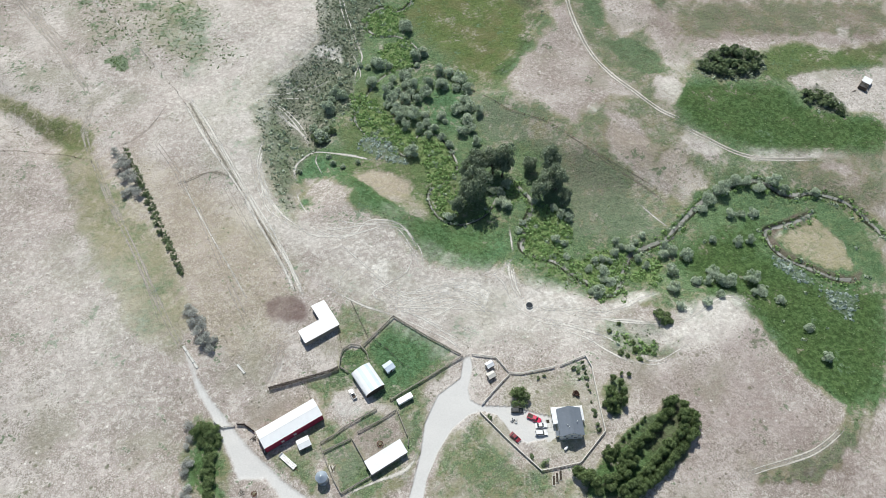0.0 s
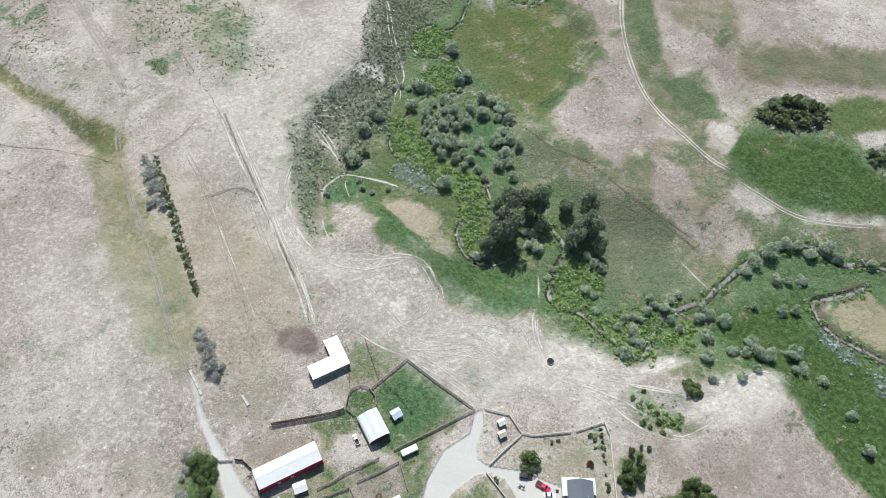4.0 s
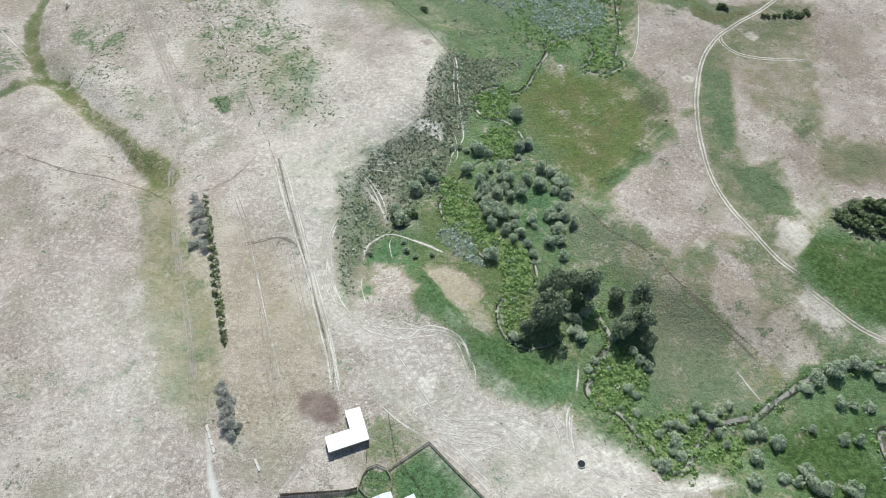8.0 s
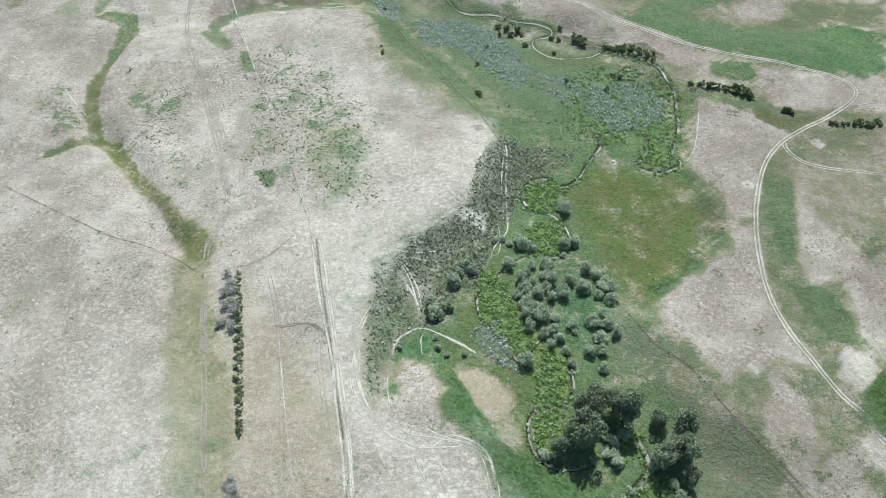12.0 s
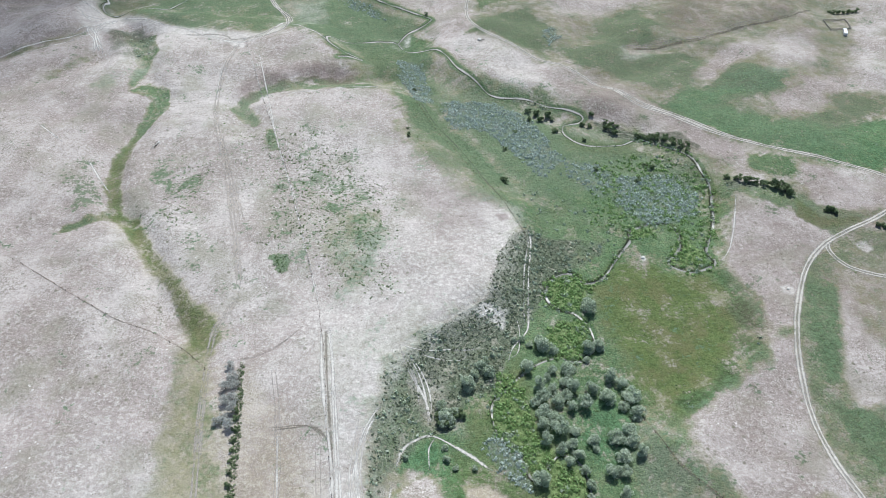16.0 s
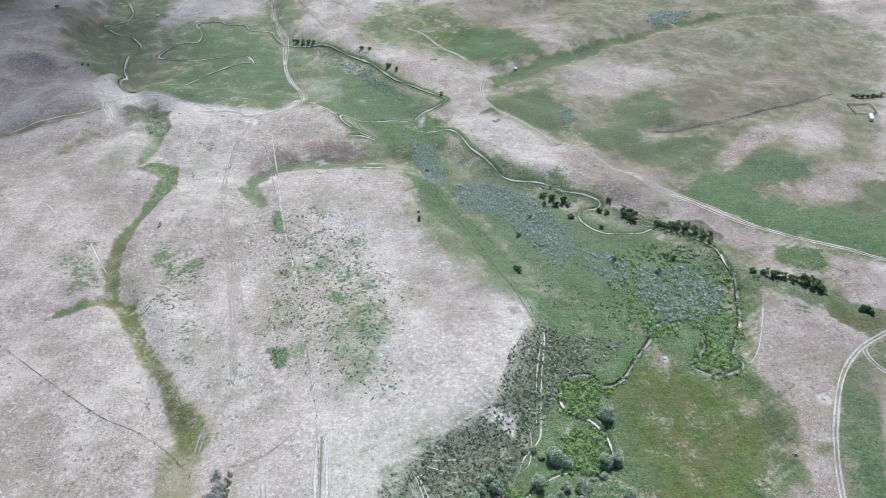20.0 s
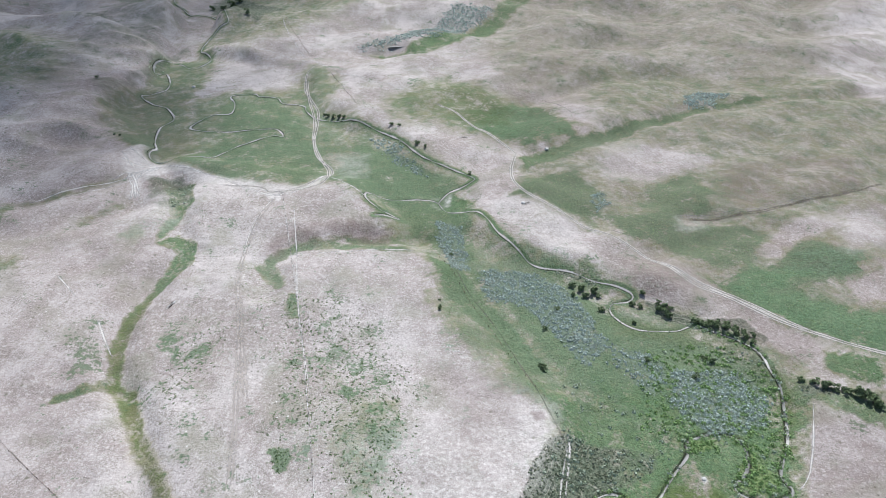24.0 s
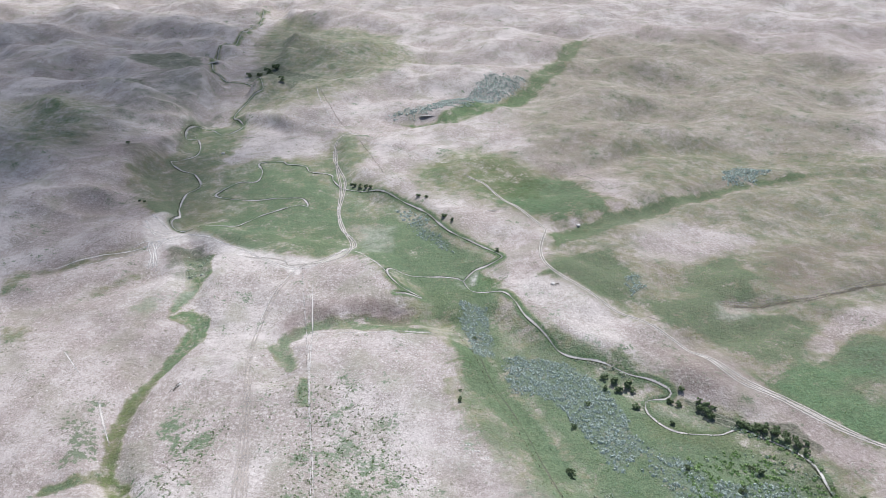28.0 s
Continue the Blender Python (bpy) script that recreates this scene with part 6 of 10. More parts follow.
track("terrace_c", "path", 0.35, [(53.9, -159.9), (62.3, -167.5), (74.8, -166.5), (82.2, -169.0)])
track("terrace_d", "path", 0.4, [(50.4, -157.1), (58.9, -164.7), (67.7, -176.4), (68.8, -184.0)])
track("terrace_e", "path", 0.3, [(52.8, -156.9), (61.7, -163.7), (73.2, -164.7), (82.4, -167.3)])
track("terrace_f", "path", 0.3, [(50.9, -150.1), (59.6, -157.7), (70.3, -160.5), (82.6, -163.1)])
track("yard_path", "path", 0.4, [(12.4, -196.8), (17.3, -192.2), (23.3, -190.4), (26.3, -188.3)])
track("range_furrow", "dark", 0.9, [(210.6, 273.9), (238.7, 278.7), (273.1, 292.3), (307.9, 303.9), (356.0, 324.8)])
track("range_furrow_b", "dark", 0.7, [(125.8, 524.6), (138.9, 475.7), (148.5, 448.4)])
track("west_line", "path", 0.35, [(-200.9, 175.5), (-172.9, 150.6)])
track("west_line_b", "path", 0.5, [(-155.5, 135.8), (-143.4, 119.1), (-133.0, 105.7)])
track("corner_trail", "path", 0.6, [(-223.6, 299.7), (-212.4, 311.2), (-193.8, 280.9), (-195.1, 274.5)])
track("corner_trail_b", "path", 0.6, [(-234.5, 343.7), (-213.8, 321.9), (-206.9, 335.4)])
track("main_track", "two", 1.1, [(16.7, 481.6), (44.1, 452.8), (72.6, 402.5), (86.5, 380.3), (90.9, 367.3), (86.5, 335.1), (90.0, 307.3), (106.3, 285.6), (137.5, 253.2), (168.1, 224.2), (193.7, 195.4), (218.7, 175.5), (252.9, 142.3)])
track("east_track", "two", 1.3, [(173.8, 219.6), (191.4, 192.2), (212.0, 178.2), (236.5, 155.4), (264.0, 137.0), (292.4, 123.8), (316.1, 110.0), (325.6, 99.1), (326.1, 89.1), (315.9, 79.1), (296.8, 68.1), (274.5, 57.1), (258.6, 46.8), (244.6, 31.4), (229.8, 6.3), (220.9, -13.7), (214.5, -35.0), (210.7, -58.0), (210.9, -77.7), (214.2, -92.7), (219.0, -109.1), (226.2, -119.4)])
track("east_loop", "two", 1.0, [(267.4, 54.9), (262.8, 46.9), (265.4, 36.2), (275.0, 28.6), (307.6, 18.3)])
track("east_spur", "two", 0.8, [(314.7, 76.6), (339.9, 79.1)])
track("south_east", "two", 1.0, [(222.9, -121.4), (230.0, -133.4), (244.1, -151.9), (274.1, -166.8)])
track("north_loop", "two", 1.0, [(-105.2, 583.7), (-121.6, 578.0), (-128.0, 558.5), (-120.6, 520.0), (-98.7, 472.0), (-91.8, 437.9), (-87.2, 401.3), (-76.8, 368.4), (-60.5, 344.7), (-60.4, 328.7), (-72.8, 308.2), (-91.6, 287.2)])
track("plateau_track", "faint", 1.2, [(-91.6, 287.2), (-92.6, 261.4), (-93.5, 218.9), (-86.1, 176.6), (-73.5, 139.2), (-62.5, 107.4), (-50.8, 74.5)])
track("plateau_track_b", "faint", 1.2, [(-80.4, 163.2), (-63.7, 102.6), (-48.7, 48.8), (-44.3, 20.0), (-50.1, -2.1), (-49.9, -20.0)])
track("fence_path", "path", 0.28, [(-85.8, 286.2), (-67.6, 229.3), (-48.9, 170.5), (-34.9, 126.2), (-19.5, 77.7)])
track("fence_path_b", "path", 0.28, [(-58.4, 204.4), (-32.0, 116.3), (-14.8, 55.1), (-1.2, 4.4)])
track("gate_track_b", "path", 0.4, [(2.3, 0.0), (7.9, -33.6), (13.1, -75.0), (16.6, -101.8), (19.1, -129.2)])
track("field_line_b", "dark", 0.35, [(-20.2, -55.1), (-12.9, -54.9), (-0.5, -55.1), (7.7, -63.3)])
track("field_line_c", "path", 0.3, [(-13.6, -55.7), (-10.1, -83.6), (-6.4, -109.2), (-3.3, -131.7)])
track("west_wire", "dark", 0.25, [(-165.2, 51.1), (-129.5, 26.3), (-97.6, 6.4), (-72.0, -4.7), (-49.9, -23.6)])
track("west_trail", "faint", 0.5, [(-49.9, -20.0), (-45.8, -58.4), (-40.6, -91.5), (-38.5, -128.4)])
track("slope_trail_b", "path", 0.26, [(36.6, -14.2), (39.3, -24.0), (47.6, -39.7), (48.5, -52.6)])
track("slope_trail_c", "path", 0.26, [(35.6, -13.7), (43.1, -27.7), (44.7, -42.9)])
track("ring_trail_b", "path", 0.4, [(52.9, -55.3), (48.6, -61.8), (48.9, -74.2)])
track("edge_trail", "path", 0.5, [(23.0, -53.1), (19.8, -70.1), (22.3, -89.3), (25.6, -99.1), (33.0, -110.7), (48.0, -116.7), (57.2, -113.0), (69.5, -120.8), (71.8, -135.8)])
track("cow_a", "path", 0.4, [(30.9, -102.2), (42.0, -115.8), (64.9, -119.5), (69.5, -134.0), (69.5, -140.1)])
track("cow_b", "path", 0.4, [(45.1, -141.6), (53.5, -152.5), (71.2, -154.3), (82.8, -163.7), (86.4, -172.6)])
track("cow_c", "path", 0.35, [(49.8, -155.2), (66.7, -158.2), (79.4, -165.1), (86.7, -177.2)])
track("cow_d", "path", 0.35, [(94.4, -156.9), (98.5, -164.9), (97.8, -176.5), (104.6, -188.6), (124.4, -201.0)])
track("cow_e", "path", 0.4, [(107.6, -156.0), (103.4, -167.1), (102.4, -175.7), (103.5, -179.5)])
track("cow_f", "path", 0.35, [(103.5, -179.5), (113.7, -187.0), (127.5, -191.8), (136.1, -200.3)])
track("cow_g", "path", 0.35, [(107.6, -156.0), (98.9, -158.9), (91.8, -161.9)])
track("cow_h", "path", 0.4, [(25.3, -133.0), (39.0, -150.4), (50.0, -160.8), (65.0, -178.7), (69.1, -189.0)])
track("cow_j", "path", 0.3, [(44.7, -129.4), (34.1, -136.9), (35.6, -146.2)])
track("ring_rut", "path", 0.4, [(49.8, -155.2), (45.3, -147.5), (53.9, -145.4), (62.8, -143.3), (70.7, -134.4)])
track("meadow_wire", "dark", 0.4, [(141.3, -51.9), (148.3, -74.6), (159.9, -91.2), (170.9, -115.1), (183.8, -133.1), (192.5, -146.6)])
track("north_wire", "dark", 0.35, [(-198.6, 754.3), (-155.9, 658.7), (-114.6, 583.4), (-84.3, 527.1), (-58.4, 465.7)])
track("far_trail", "path", 0.5, [(-212.3, 637.8), (-167.9, 624.6), (-134.1, 597.1)])
track("far_trail_b", "path", 0.5, [(-203.2, 756.8), (-167.9, 665.2), (-113.7, 579.3), (-46.7, 530.9), (2.7, 503.1)])
track("draw_line", "dark", 0.5, [(175.2, 235.0), (148.0, 250.9)])
track("gully_line", "faint", 0.6, [(199.8, 274.3), (234.7, 281.1), (276.5, 295.0), (329.1, 315.6)])
track("north_path", "path", 0.4, [(-20.9, 282.4), (-60.4, 328.7)])
track("barn_ring", "path", 0.5, [(3.1, -220.2), (16.1, -220.3), (29.2, -220.8), (37.3, -215.3)])
track("shed_track", "path", 0.5, [(18.3, -138.5), (17.5, -126.4), (16.6, -97.1)])
track("pen_trail", "faint", 1.0, [(-8.7, -169.2), (-1.8, -162.1), (4.1, -151.5)])
track("terr_a", "path", 0.35, [(54.0, -151.3), (65.6, -154.8), (77.8, -157.2), (89.0, -162.1), (91.0, -168.9), (91.3, -173.5)])
track("terr_b", "path", 0.35, [(50.8, -152.8), (66.7, -158.2), (78.9, -160.6), (87.2, -165.7), (88.5, -173.6)])
track("terr_c", "path", 0.35, [(47.1, -155.4), (62.9, -160.9), (74.9, -163.3), (83.2, -168.3), (87.7, -175.3), (94.4, -177.9)])
track("terr_d", "path", 0.35, [(51.5, -157.3), (68.8, -165.0), (79.5, -170.4), (89.8, -176.3)])
track("terr_e", "path", 0.35, [(71.7, -153.1), (83.8, -156.0), (91.8, -161.9)])
track("terr_f", "path", 0.4, [(41.0, -118.5), (46.4, -131.7), (51.7, -144.5), (54.0, -151.3)])
track("terr_g", "path", 0.3, [(68.9, -129.1), (69.5, -137.1), (67.7, -145.4)])
track("terr_h", "path", 0.3, [(71.4, -128.4), (72.5, -136.5), (69.6, -144.7)])
track("terr_i", "path", 0.3, [(66.0, -123.2), (68.4, -133.6), (66.6, -142.0)])
track("terr_j", "path", 0.35, [(49.3, -156.4), (58.6, -164.7), (66.1, -176.4), (72.3, -184.9)])
track("terr_k", "path", 0.35, [(70.4, -172.8), (75.1, -179.2), (79.8, -185.6)])
track("terr_l", "path", 0.3, [(68.4, -154.5), (80.6, -156.9), (90.3, -164.8), (93.6, -171.6)])
track("terr_m", "path", 0.3, [(44.9, -135.6), (52.9, -147.9), (62.8, -155.1), (74.7, -158.2)])
track("well_a", "path", 0.45, [(118.6, -133.2), (113.5, -145.5), (110.0, -154.1)])
track("well_b", "path", 0.45, [(110.0, -154.1), (105.0, -158.0), (101.8, -166.4), (100.6, -176.4)])
track("well_c", "path", 0.4, [(110.0, -154.1), (104.6, -156.1), (99.8, -162.4)])
track("well_d", "path", 0.5, [(105.1, -183.0), (116.1, -187.6), (126.4, -193.5), (138.4, -196.8), (147.9, -195.9), (160.0, -195.9)])
track("well_e", "path", 0.5, [(104.9, -185.8), (108.9, -190.7), (115.9, -197.0), (125.8, -207.4), (128.5, -215.7)])
track("well_f", "path", 0.35, [(115.8, -188.1), (125.2, -195.4), (134.5, -202.6), (155.5, -213.4)])
track("well_g", "path", 0.3, [(130.6, -216.7), (136.7, -223.6), (148.3, -223.2), (157.9, -221.8)])
track("ridge_path", "path", 0.35, [(167.7, -212.9), (175.6, -210.3), (184.8, -210.3), (188.1, -214.0)])
track("gate_l", "path", 0.6, [(-0.8, -2.1), (2.6, -30.4), (6.2, -53.0), (9.7, -72.0), (12.0, -95.1), (15.0, -121.2), (15.6, -135.8)])
track("gate_r", "path", 0.5, [(3.2, 0.1), (6.8, -25.6), (9.0, -50.2), (11.7, -72.4), (14.0, -94.2), (17.5, -119.2), (18.9, -136.4)])
track("gate_dark", "dark", 0.5, [(1.2, -0.4), (4.5, -29.0), (7.7, -53.2), (10.7, -75.3), (13.1, -96.8), (15.9, -116.3)])
track("field_b", "dark", 0.5, [(-40.0, -19.5), (-30.6, -19.3), (-22.6, -15.1), (-15.7, -9.2), (-7.1, 1.2)])
track("field_c", "dark", 0.45, [(-19.5, -57.2), (-10.6, -55.7), (2.2, -55.9), (10.2, -65.9)])
track("field_d", "faint", 0.4, [(-14.1, -48.8), (-11.3, -71.0), (-9.7, -95.1), (-8.6, -119.1), (-6.6, -140.7)])
track("field_e", "faint", 0.4, [(-19.9, -23.7), (-15.2, -45.3), (-12.4, -67.7)])
track("field_f", "faint", 0.35, [(3.2, -58.5), (6.1, -86.3), (9.9, -115.1)])
track("west_ruts", "faint", 0.7, [(-49.3, -21.1), (-46.6, -45.4), (-43.6, -70.7), (-39.8, -100.1), (-36.3, -125.7), (-33.3, -142.2)])
track("slope_top", "path", 0.35, [(32.6, -12.5), (44.8, -14.1), (59.2, -11.9), (65.1, -11.8), (75.6, -10.2)])
track("slope_run", "path", 0.35, [(37.4, -17.7), (42.7, -28.2), (47.9, -40.0), (50.1, -52.9)])
track("slope_run_b", "path", 0.35, [(40.2, -17.4), (46.4, -31.1), (49.0, -50.9)])
track("slope_bow", "path", 0.5, [(35.0, -73.7), (37.5, -63.9), (42.6, -58.3), (49.6, -56.1), (59.5, -61.8), (68.9, -68.7), (75.7, -74.9)])
track("slope_ridge", "path", 0.4, [(104.3, 67.7), (105.7, 58.2), (102.6, 40.1), (99.8, 19.2), (98.1, 4.2), (96.2, -1.8), (88.9, -10.8), (85.5, -20.4)])
track("slope_ridge_b", "path", 0.3, [(105.6, 62.5), (100.2, 39.3), (97.5, 18.9), (96.2, 2.5)])
track("edge_run", "path", 0.45, [(29.0, -43.6), (24.3, -52.5), (20.8, -61.6), (19.7, -77.1), (22.6, -93.0), (25.5, -99.5)])
track("edge_run_b", "path", 0.35, [(27.2, -48.9), (23.1, -58.7), (21.5, -74.2), (24.0, -89.8)])
track("edge_run_c", "path", 0.35, [(19.7, -52.3), (17.7, -67.5), (17.5, -82.8), (19.9, -95.5)])
track("edge_run_d", "path", 0.3, [(33.9, -76.9), (32.8, -87.1), (33.6, -98.2), (33.3, -103.8)])
track("apron_line", "path", 0.4, [(42.6, -105.7), (53.3, -113.2), (64.4, -117.5), (70.5, -122.8)])
track("oxbow_trail", "path", 0.35, [(179.2, -148.2), (182.8, -161.8), (185.7, -171.0)])
track("meadow_ring", "path", 0.3, [(89.7, -105.2), (90.3, -112.8), (89.7, -118.3)])
track("east_side", "path", 0.35, [(229.5, 94.1), (220.9, 69.8), (212.5, 51.5), (203.6, 41.1)])
track("south_ruts", "two", 0.7, [(137.7, -275.0), (147.3, -276.0), (159.1, -277.9), (169.0, -279.0), (179.7, -277.9), (189.0, -275.6)])
track("e_furrow", "dark", 0.9, [(210.2, 272.5), (256.2, 283.9), (307.1, 304.2), (354.7, 322.3), (380.6, 340.1)])
track("n_ruts", "two", 0.9, [(-138.6, 300.7), (-104.8, 296.7), (-94.8, 291.4), (-62.7, 306.8), (-61.8, 338.4), (-73.2, 363.8), (-87.0, 399.9), (-97.9, 452.4), (-112.9, 499.4), (-126.7, 552.1)])
track("ford_fan", "path", 0.6, [(-208.7, 334.7), (-223.3, 344.8), (-234.0, 354.7)])
track("ford_fan_b", "path", 0.6, [(-206.6, 328.9), (-218.9, 327.6), (-231.5, 331.3)])
track("ford_fan_c", "path", 0.7, [(-200.9, 336.0), (-206.1, 307.7), (-194.8, 276.5)])
track("ford_fan_d", "path", 0.5, [(-200.2, 328.5), (-217.0, 301.9), (-247.2, 282.7), (-271.9, 264.1)])
track("wash_line", "path", 0.5, [(-51.6, 214.0), (-31.8, 213.5), (-8.7, 215.1), (21.9, 219.1)])
track("draw_path", "path", 0.35, [(-72.7, 267.8), (-61.2, 223.0), (-45.3, 161.2), (-36.0, 127.6)])
track("plateau_line", "path", 0.35, [(-92.6, 281.8), (-94.1, 260.0), (-95.6, 230.8), (-91.5, 202.3)])
creek("creek_far", 1.9, [(-479.6, 1377.9), (-438.4, 1144.2), (-431.8, 1054.9), (-432.6, 978.2), (-383.4, 844.3), (-360.4, 823.0), (-316.7, 806.4), (-273.9, 748.9), (-283.4, 726.9), (-280.7, 658.2), (-259.5, 630.0), (-257.4, 606.3), (-267.5, 589.1), (-293.1, 610.0), (-304.5, 583.9), (-297.5, 561.0), (-290.2, 571.8), (-273.9, 541.6), (-270.6, 519.5), (-280.3, 507.0), (-287.0, 499.6), (-268.4, 481.0), (-249.1, 470.6), (-231.4, 443.0), (-236.5, 423.3), (-228.9, 392.4), (-218.5, 370.9), (-215.4, 351.0), (-208.9, 343.8)])
creek("creek_north", 1.7, [(-208.9, 343.8), (-197.7, 343.8), (-171.9, 357.2), (-149.3, 388.8), (-127.9, 409.8), (-117.3, 408.9), (-127.3, 425.4), (-145.1, 423.2), (-174.7, 416.7), (-196.7, 418.5), (-208.6, 425.4), (-199.4, 453.7), (-182.3, 460.7), (-184.9, 484.5), (-195.7, 507.2), (-173.9, 513.6), (-165.8, 506.8), (-147.2, 504.0), (-137.5, 490.1), (-115.7, 483.9), (-109.3, 469.7), (-96.5, 450.7)])
creek("creek_mid", 1.5, [(-96.5, 450.7), (-70.0, 440.8), (-41.1, 426.4), (-17.7, 405.8), (11.1, 364.8), (35.6, 342.3), (55.9, 323.7), (54.1, 316.4), (38.0, 305.7), (30.6, 293.9)])
creek("creek_west", 1.5, [(30.6, 293.9), (22.1, 297.8), (-2.8, 296.7), (-19.3, 296.3), (-23.6, 286.0), (-10.5, 268.2), (3.6, 265.1), (-13.2, 260.6)])
creek("creek_east", 1.5, [(30.6, 293.9), (37.7, 280.9), (55.7, 274.7), (67.4, 260.7), (75.1, 243.8), (89.1, 221.9), (99.2, 210.5), (118.7, 203.9), (133.9, 194.2), (146.0, 189.8), (156.1, 182.8), (153.8, 177.5), (142.7, 174.6), (142.4, 163.1), (155.1, 151.3), (175.3, 151.5), (188.0, 156.5), (199.3, 147.6)])
creek("creek_bend", 1.35, [(189.7, 157.0), (211.7, 136.2), (216.7, 116.5), (217.5, 100.8), (210.2, 71.3), (200.7, 52.3), (202.3, 42.2), (189.4, 36.8), (180.7, 40.0), (178.3, 45.0), (186.1, 53.3), (189.0, 68.4), (180.8, 75.6), (169.9, 72.8), (162.5, 68.0), (160.7, 60.7), (150.3, 47.1), (140.9, 34.1), (130.6, 30.2), (124.3, 37.5), (114.2, 34.1), (109.2, 23.3), (112.3, 14.7), (121.8, 9.5), (127.4, 0.7)])
creek("creek_wood", 0.95, [(127.4, 0.7), (127.8, -11.0), (118.8, -19.6), (109.4, -16.9), (97.3, -21.6), (84.6, -32.7), (76.5, -42.1), (77.5, -55.3), (85.0, -65.3), (90.7, -77.4), (102.6, -67.0), (111.4, -73.7), (111.0, -93.1), (102.3, -100.2), (92.5, -101.9), (88.7, -109.5), (89.3, -119.1), (97.1, -126.1), (109.5, -126.1), (120.4, -119.0), (131.3, -112.8)])
creek("creek_south", 1.9, [(132.4, -117.4), (133.6, -128.8), (125.5, -137.9), (116.6, -149.5), (119.0, -156.4), (126.5, -162.3), (129.9, -171.6), (133.5, -179.6), (136.3, -188.4), (142.3, -188.2), (151.4, -179.9), (160.4, -173.3), (170.2, -172.9), (184.6, -173.3)])
creek("creek_east_south", 1.9, [(164.5, -173.1), (180.8, -172.0), (187.2, -169.7), (196.0, -166.5), (207.1, -162.5), (221.4, -160.7), (238.5, -164.1), (246.1, -176.2), (259.0, -181.2), (269.9, -192.6), (272.0, -205.7), (272.5, -215.0)])
creek("pond", 1.7, [(252.0, -189.4), (245.3, -190.0), (238.0, -189.6), (229.9, -188.3), (224.5, -188.5), (222.0, -193.3), (221.3, -199.2), (223.4, -206.0), (227.5, -211.9), (231.5, -217.8), (236.0, -223.0), (241.7, -226.0)])


# ---- the ground: one sheet out to the horizon ----
def curved(line, step=1.5):
    """A line through the given points, rounded at each of them."""
    p = np.vstack([2 * line[0] - line[1], line, 2 * line[-1] - line[-2]])
    out = []
    for a, b, c, d in zip(p[:-3], p[1:-2], p[2:-1], p[3:]):
        k = np.linspace(0, 1, max(2, int(np.hypot(*(c - b)) / step)), endpoint=False)[:, None]
        out.append(0.5 * (2 * b + (c - a) * k + (2 * a - 5 * b + 4 * c - d) * k**2 + (3 * b - a - 3 * c + d) * k**3))
    return np.vstack([*out, p[-2:-1]])


def ticks(low, high, first, last, step, growth):
    """Grid lines: even between low and high, wider and wider out to first and last."""
    mid = list(np.arange(low, high + step, step))
    s = step
    while mid[-1] < last:
        s = min(s * (1 + growth), 260)
        mid.append(mid[-1] + s)
    s = step
    while mid[0] > first:
        s = min(s * (1 + growth), 260)
        mid.insert(0, mid[0] - s)
    return np.array(mid)


CREEK_LINES = [(name, half * (0.72 if line[:, 1].mean() > 180 else 1.0), curved(line)) for name, half, line in CREEKS]  # Narrower upstream.
gx = ticks(-140, 275, -5200, 5200, 1.15, 0.018)
gy = ticks(-300, 270, -4200, 6400, 1.15, 0.0105)
GX, GY = np.meshgrid(gx, gy)
GZ = height(GX, GY)


def patch(low, high, margin):
    """The part of the grid round a box."""
    ia, ib = np.searchsorted(gx, (low[0] - margin, high[0] + margin))
    ja, jb = np.searchsorted(gy, (low[1] - margin, high[1] + margin))
    return slice(max(ja - 1, 0), jb + 1), slice(max(ia - 1, 0), ib + 1)


COVER = {name: np.zeros(GX.shape) for name in ("green", "lush", "dark", "sage", "bare", "brown", "straw", "gravel", "lime", "emerald", "dull", "weed")}
FRAY = 0.6 * swell(GX, GY, 21, 51, 6) + 0.55 * swell(GX, GY, 9, 52, 6) + 0.4 * swell(GX, GY, 4.2, 53, 6)  # Uneven edges of all covers.
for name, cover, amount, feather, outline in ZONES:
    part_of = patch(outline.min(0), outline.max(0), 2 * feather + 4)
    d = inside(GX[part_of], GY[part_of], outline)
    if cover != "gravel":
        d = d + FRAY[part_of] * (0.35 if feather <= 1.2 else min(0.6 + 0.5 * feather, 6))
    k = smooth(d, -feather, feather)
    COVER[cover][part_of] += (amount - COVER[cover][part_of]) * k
    if cover == "gravel":
        for other in ("green", "bare", "straw"):
            COVER[other][part_of] *= 1 - k


def channel_cut(d, half, depth=1.15):
    """How deep a creek lies below the ground at a distance from its middle."""
    return depth * (1 - smooth(d, half * 0.4, half * 1.0))


CUT = np.zeros(GX.shape)
for name, half, line in CREEK_LINES:
    part_of = patch(line.min(0), line.max(0), 12)
    d = along(GX[part_of], GY[part_of], line[::2])[0]
    CUT[part_of] = np.maximum(CUT[part_of], channel_cut(d, half, 1.15 if line[:, 1].mean() < 180 else 0.6))
    edge = smooth(-d, -6.5, -1.5)
    COVER["green"][part_of] = np.maximum(COVER["green"][part_of], 0.8 * edge)
    COVER["dark"][part_of] = np.maximum(COVER["dark"][part_of], (0.45 if line[:, 1].mean() < 150 else 0.25) * smooth(-d, -half * 1.5, -half * 0.6))
    COVER["bare"][part_of] *= 1 - 0.8 * edge
    if line[:, 1].max() < 200:  # Rank growth hangs over the narrow creek.
        COVER["lime"][part_of] = np.maximum(COVER["lime"][part_of], 0.4 * smooth(-d, -half * 2.2, -half * 1.1) * smooth(d, half * 0.3, half * 0.8))
GZ = GZ - CUT

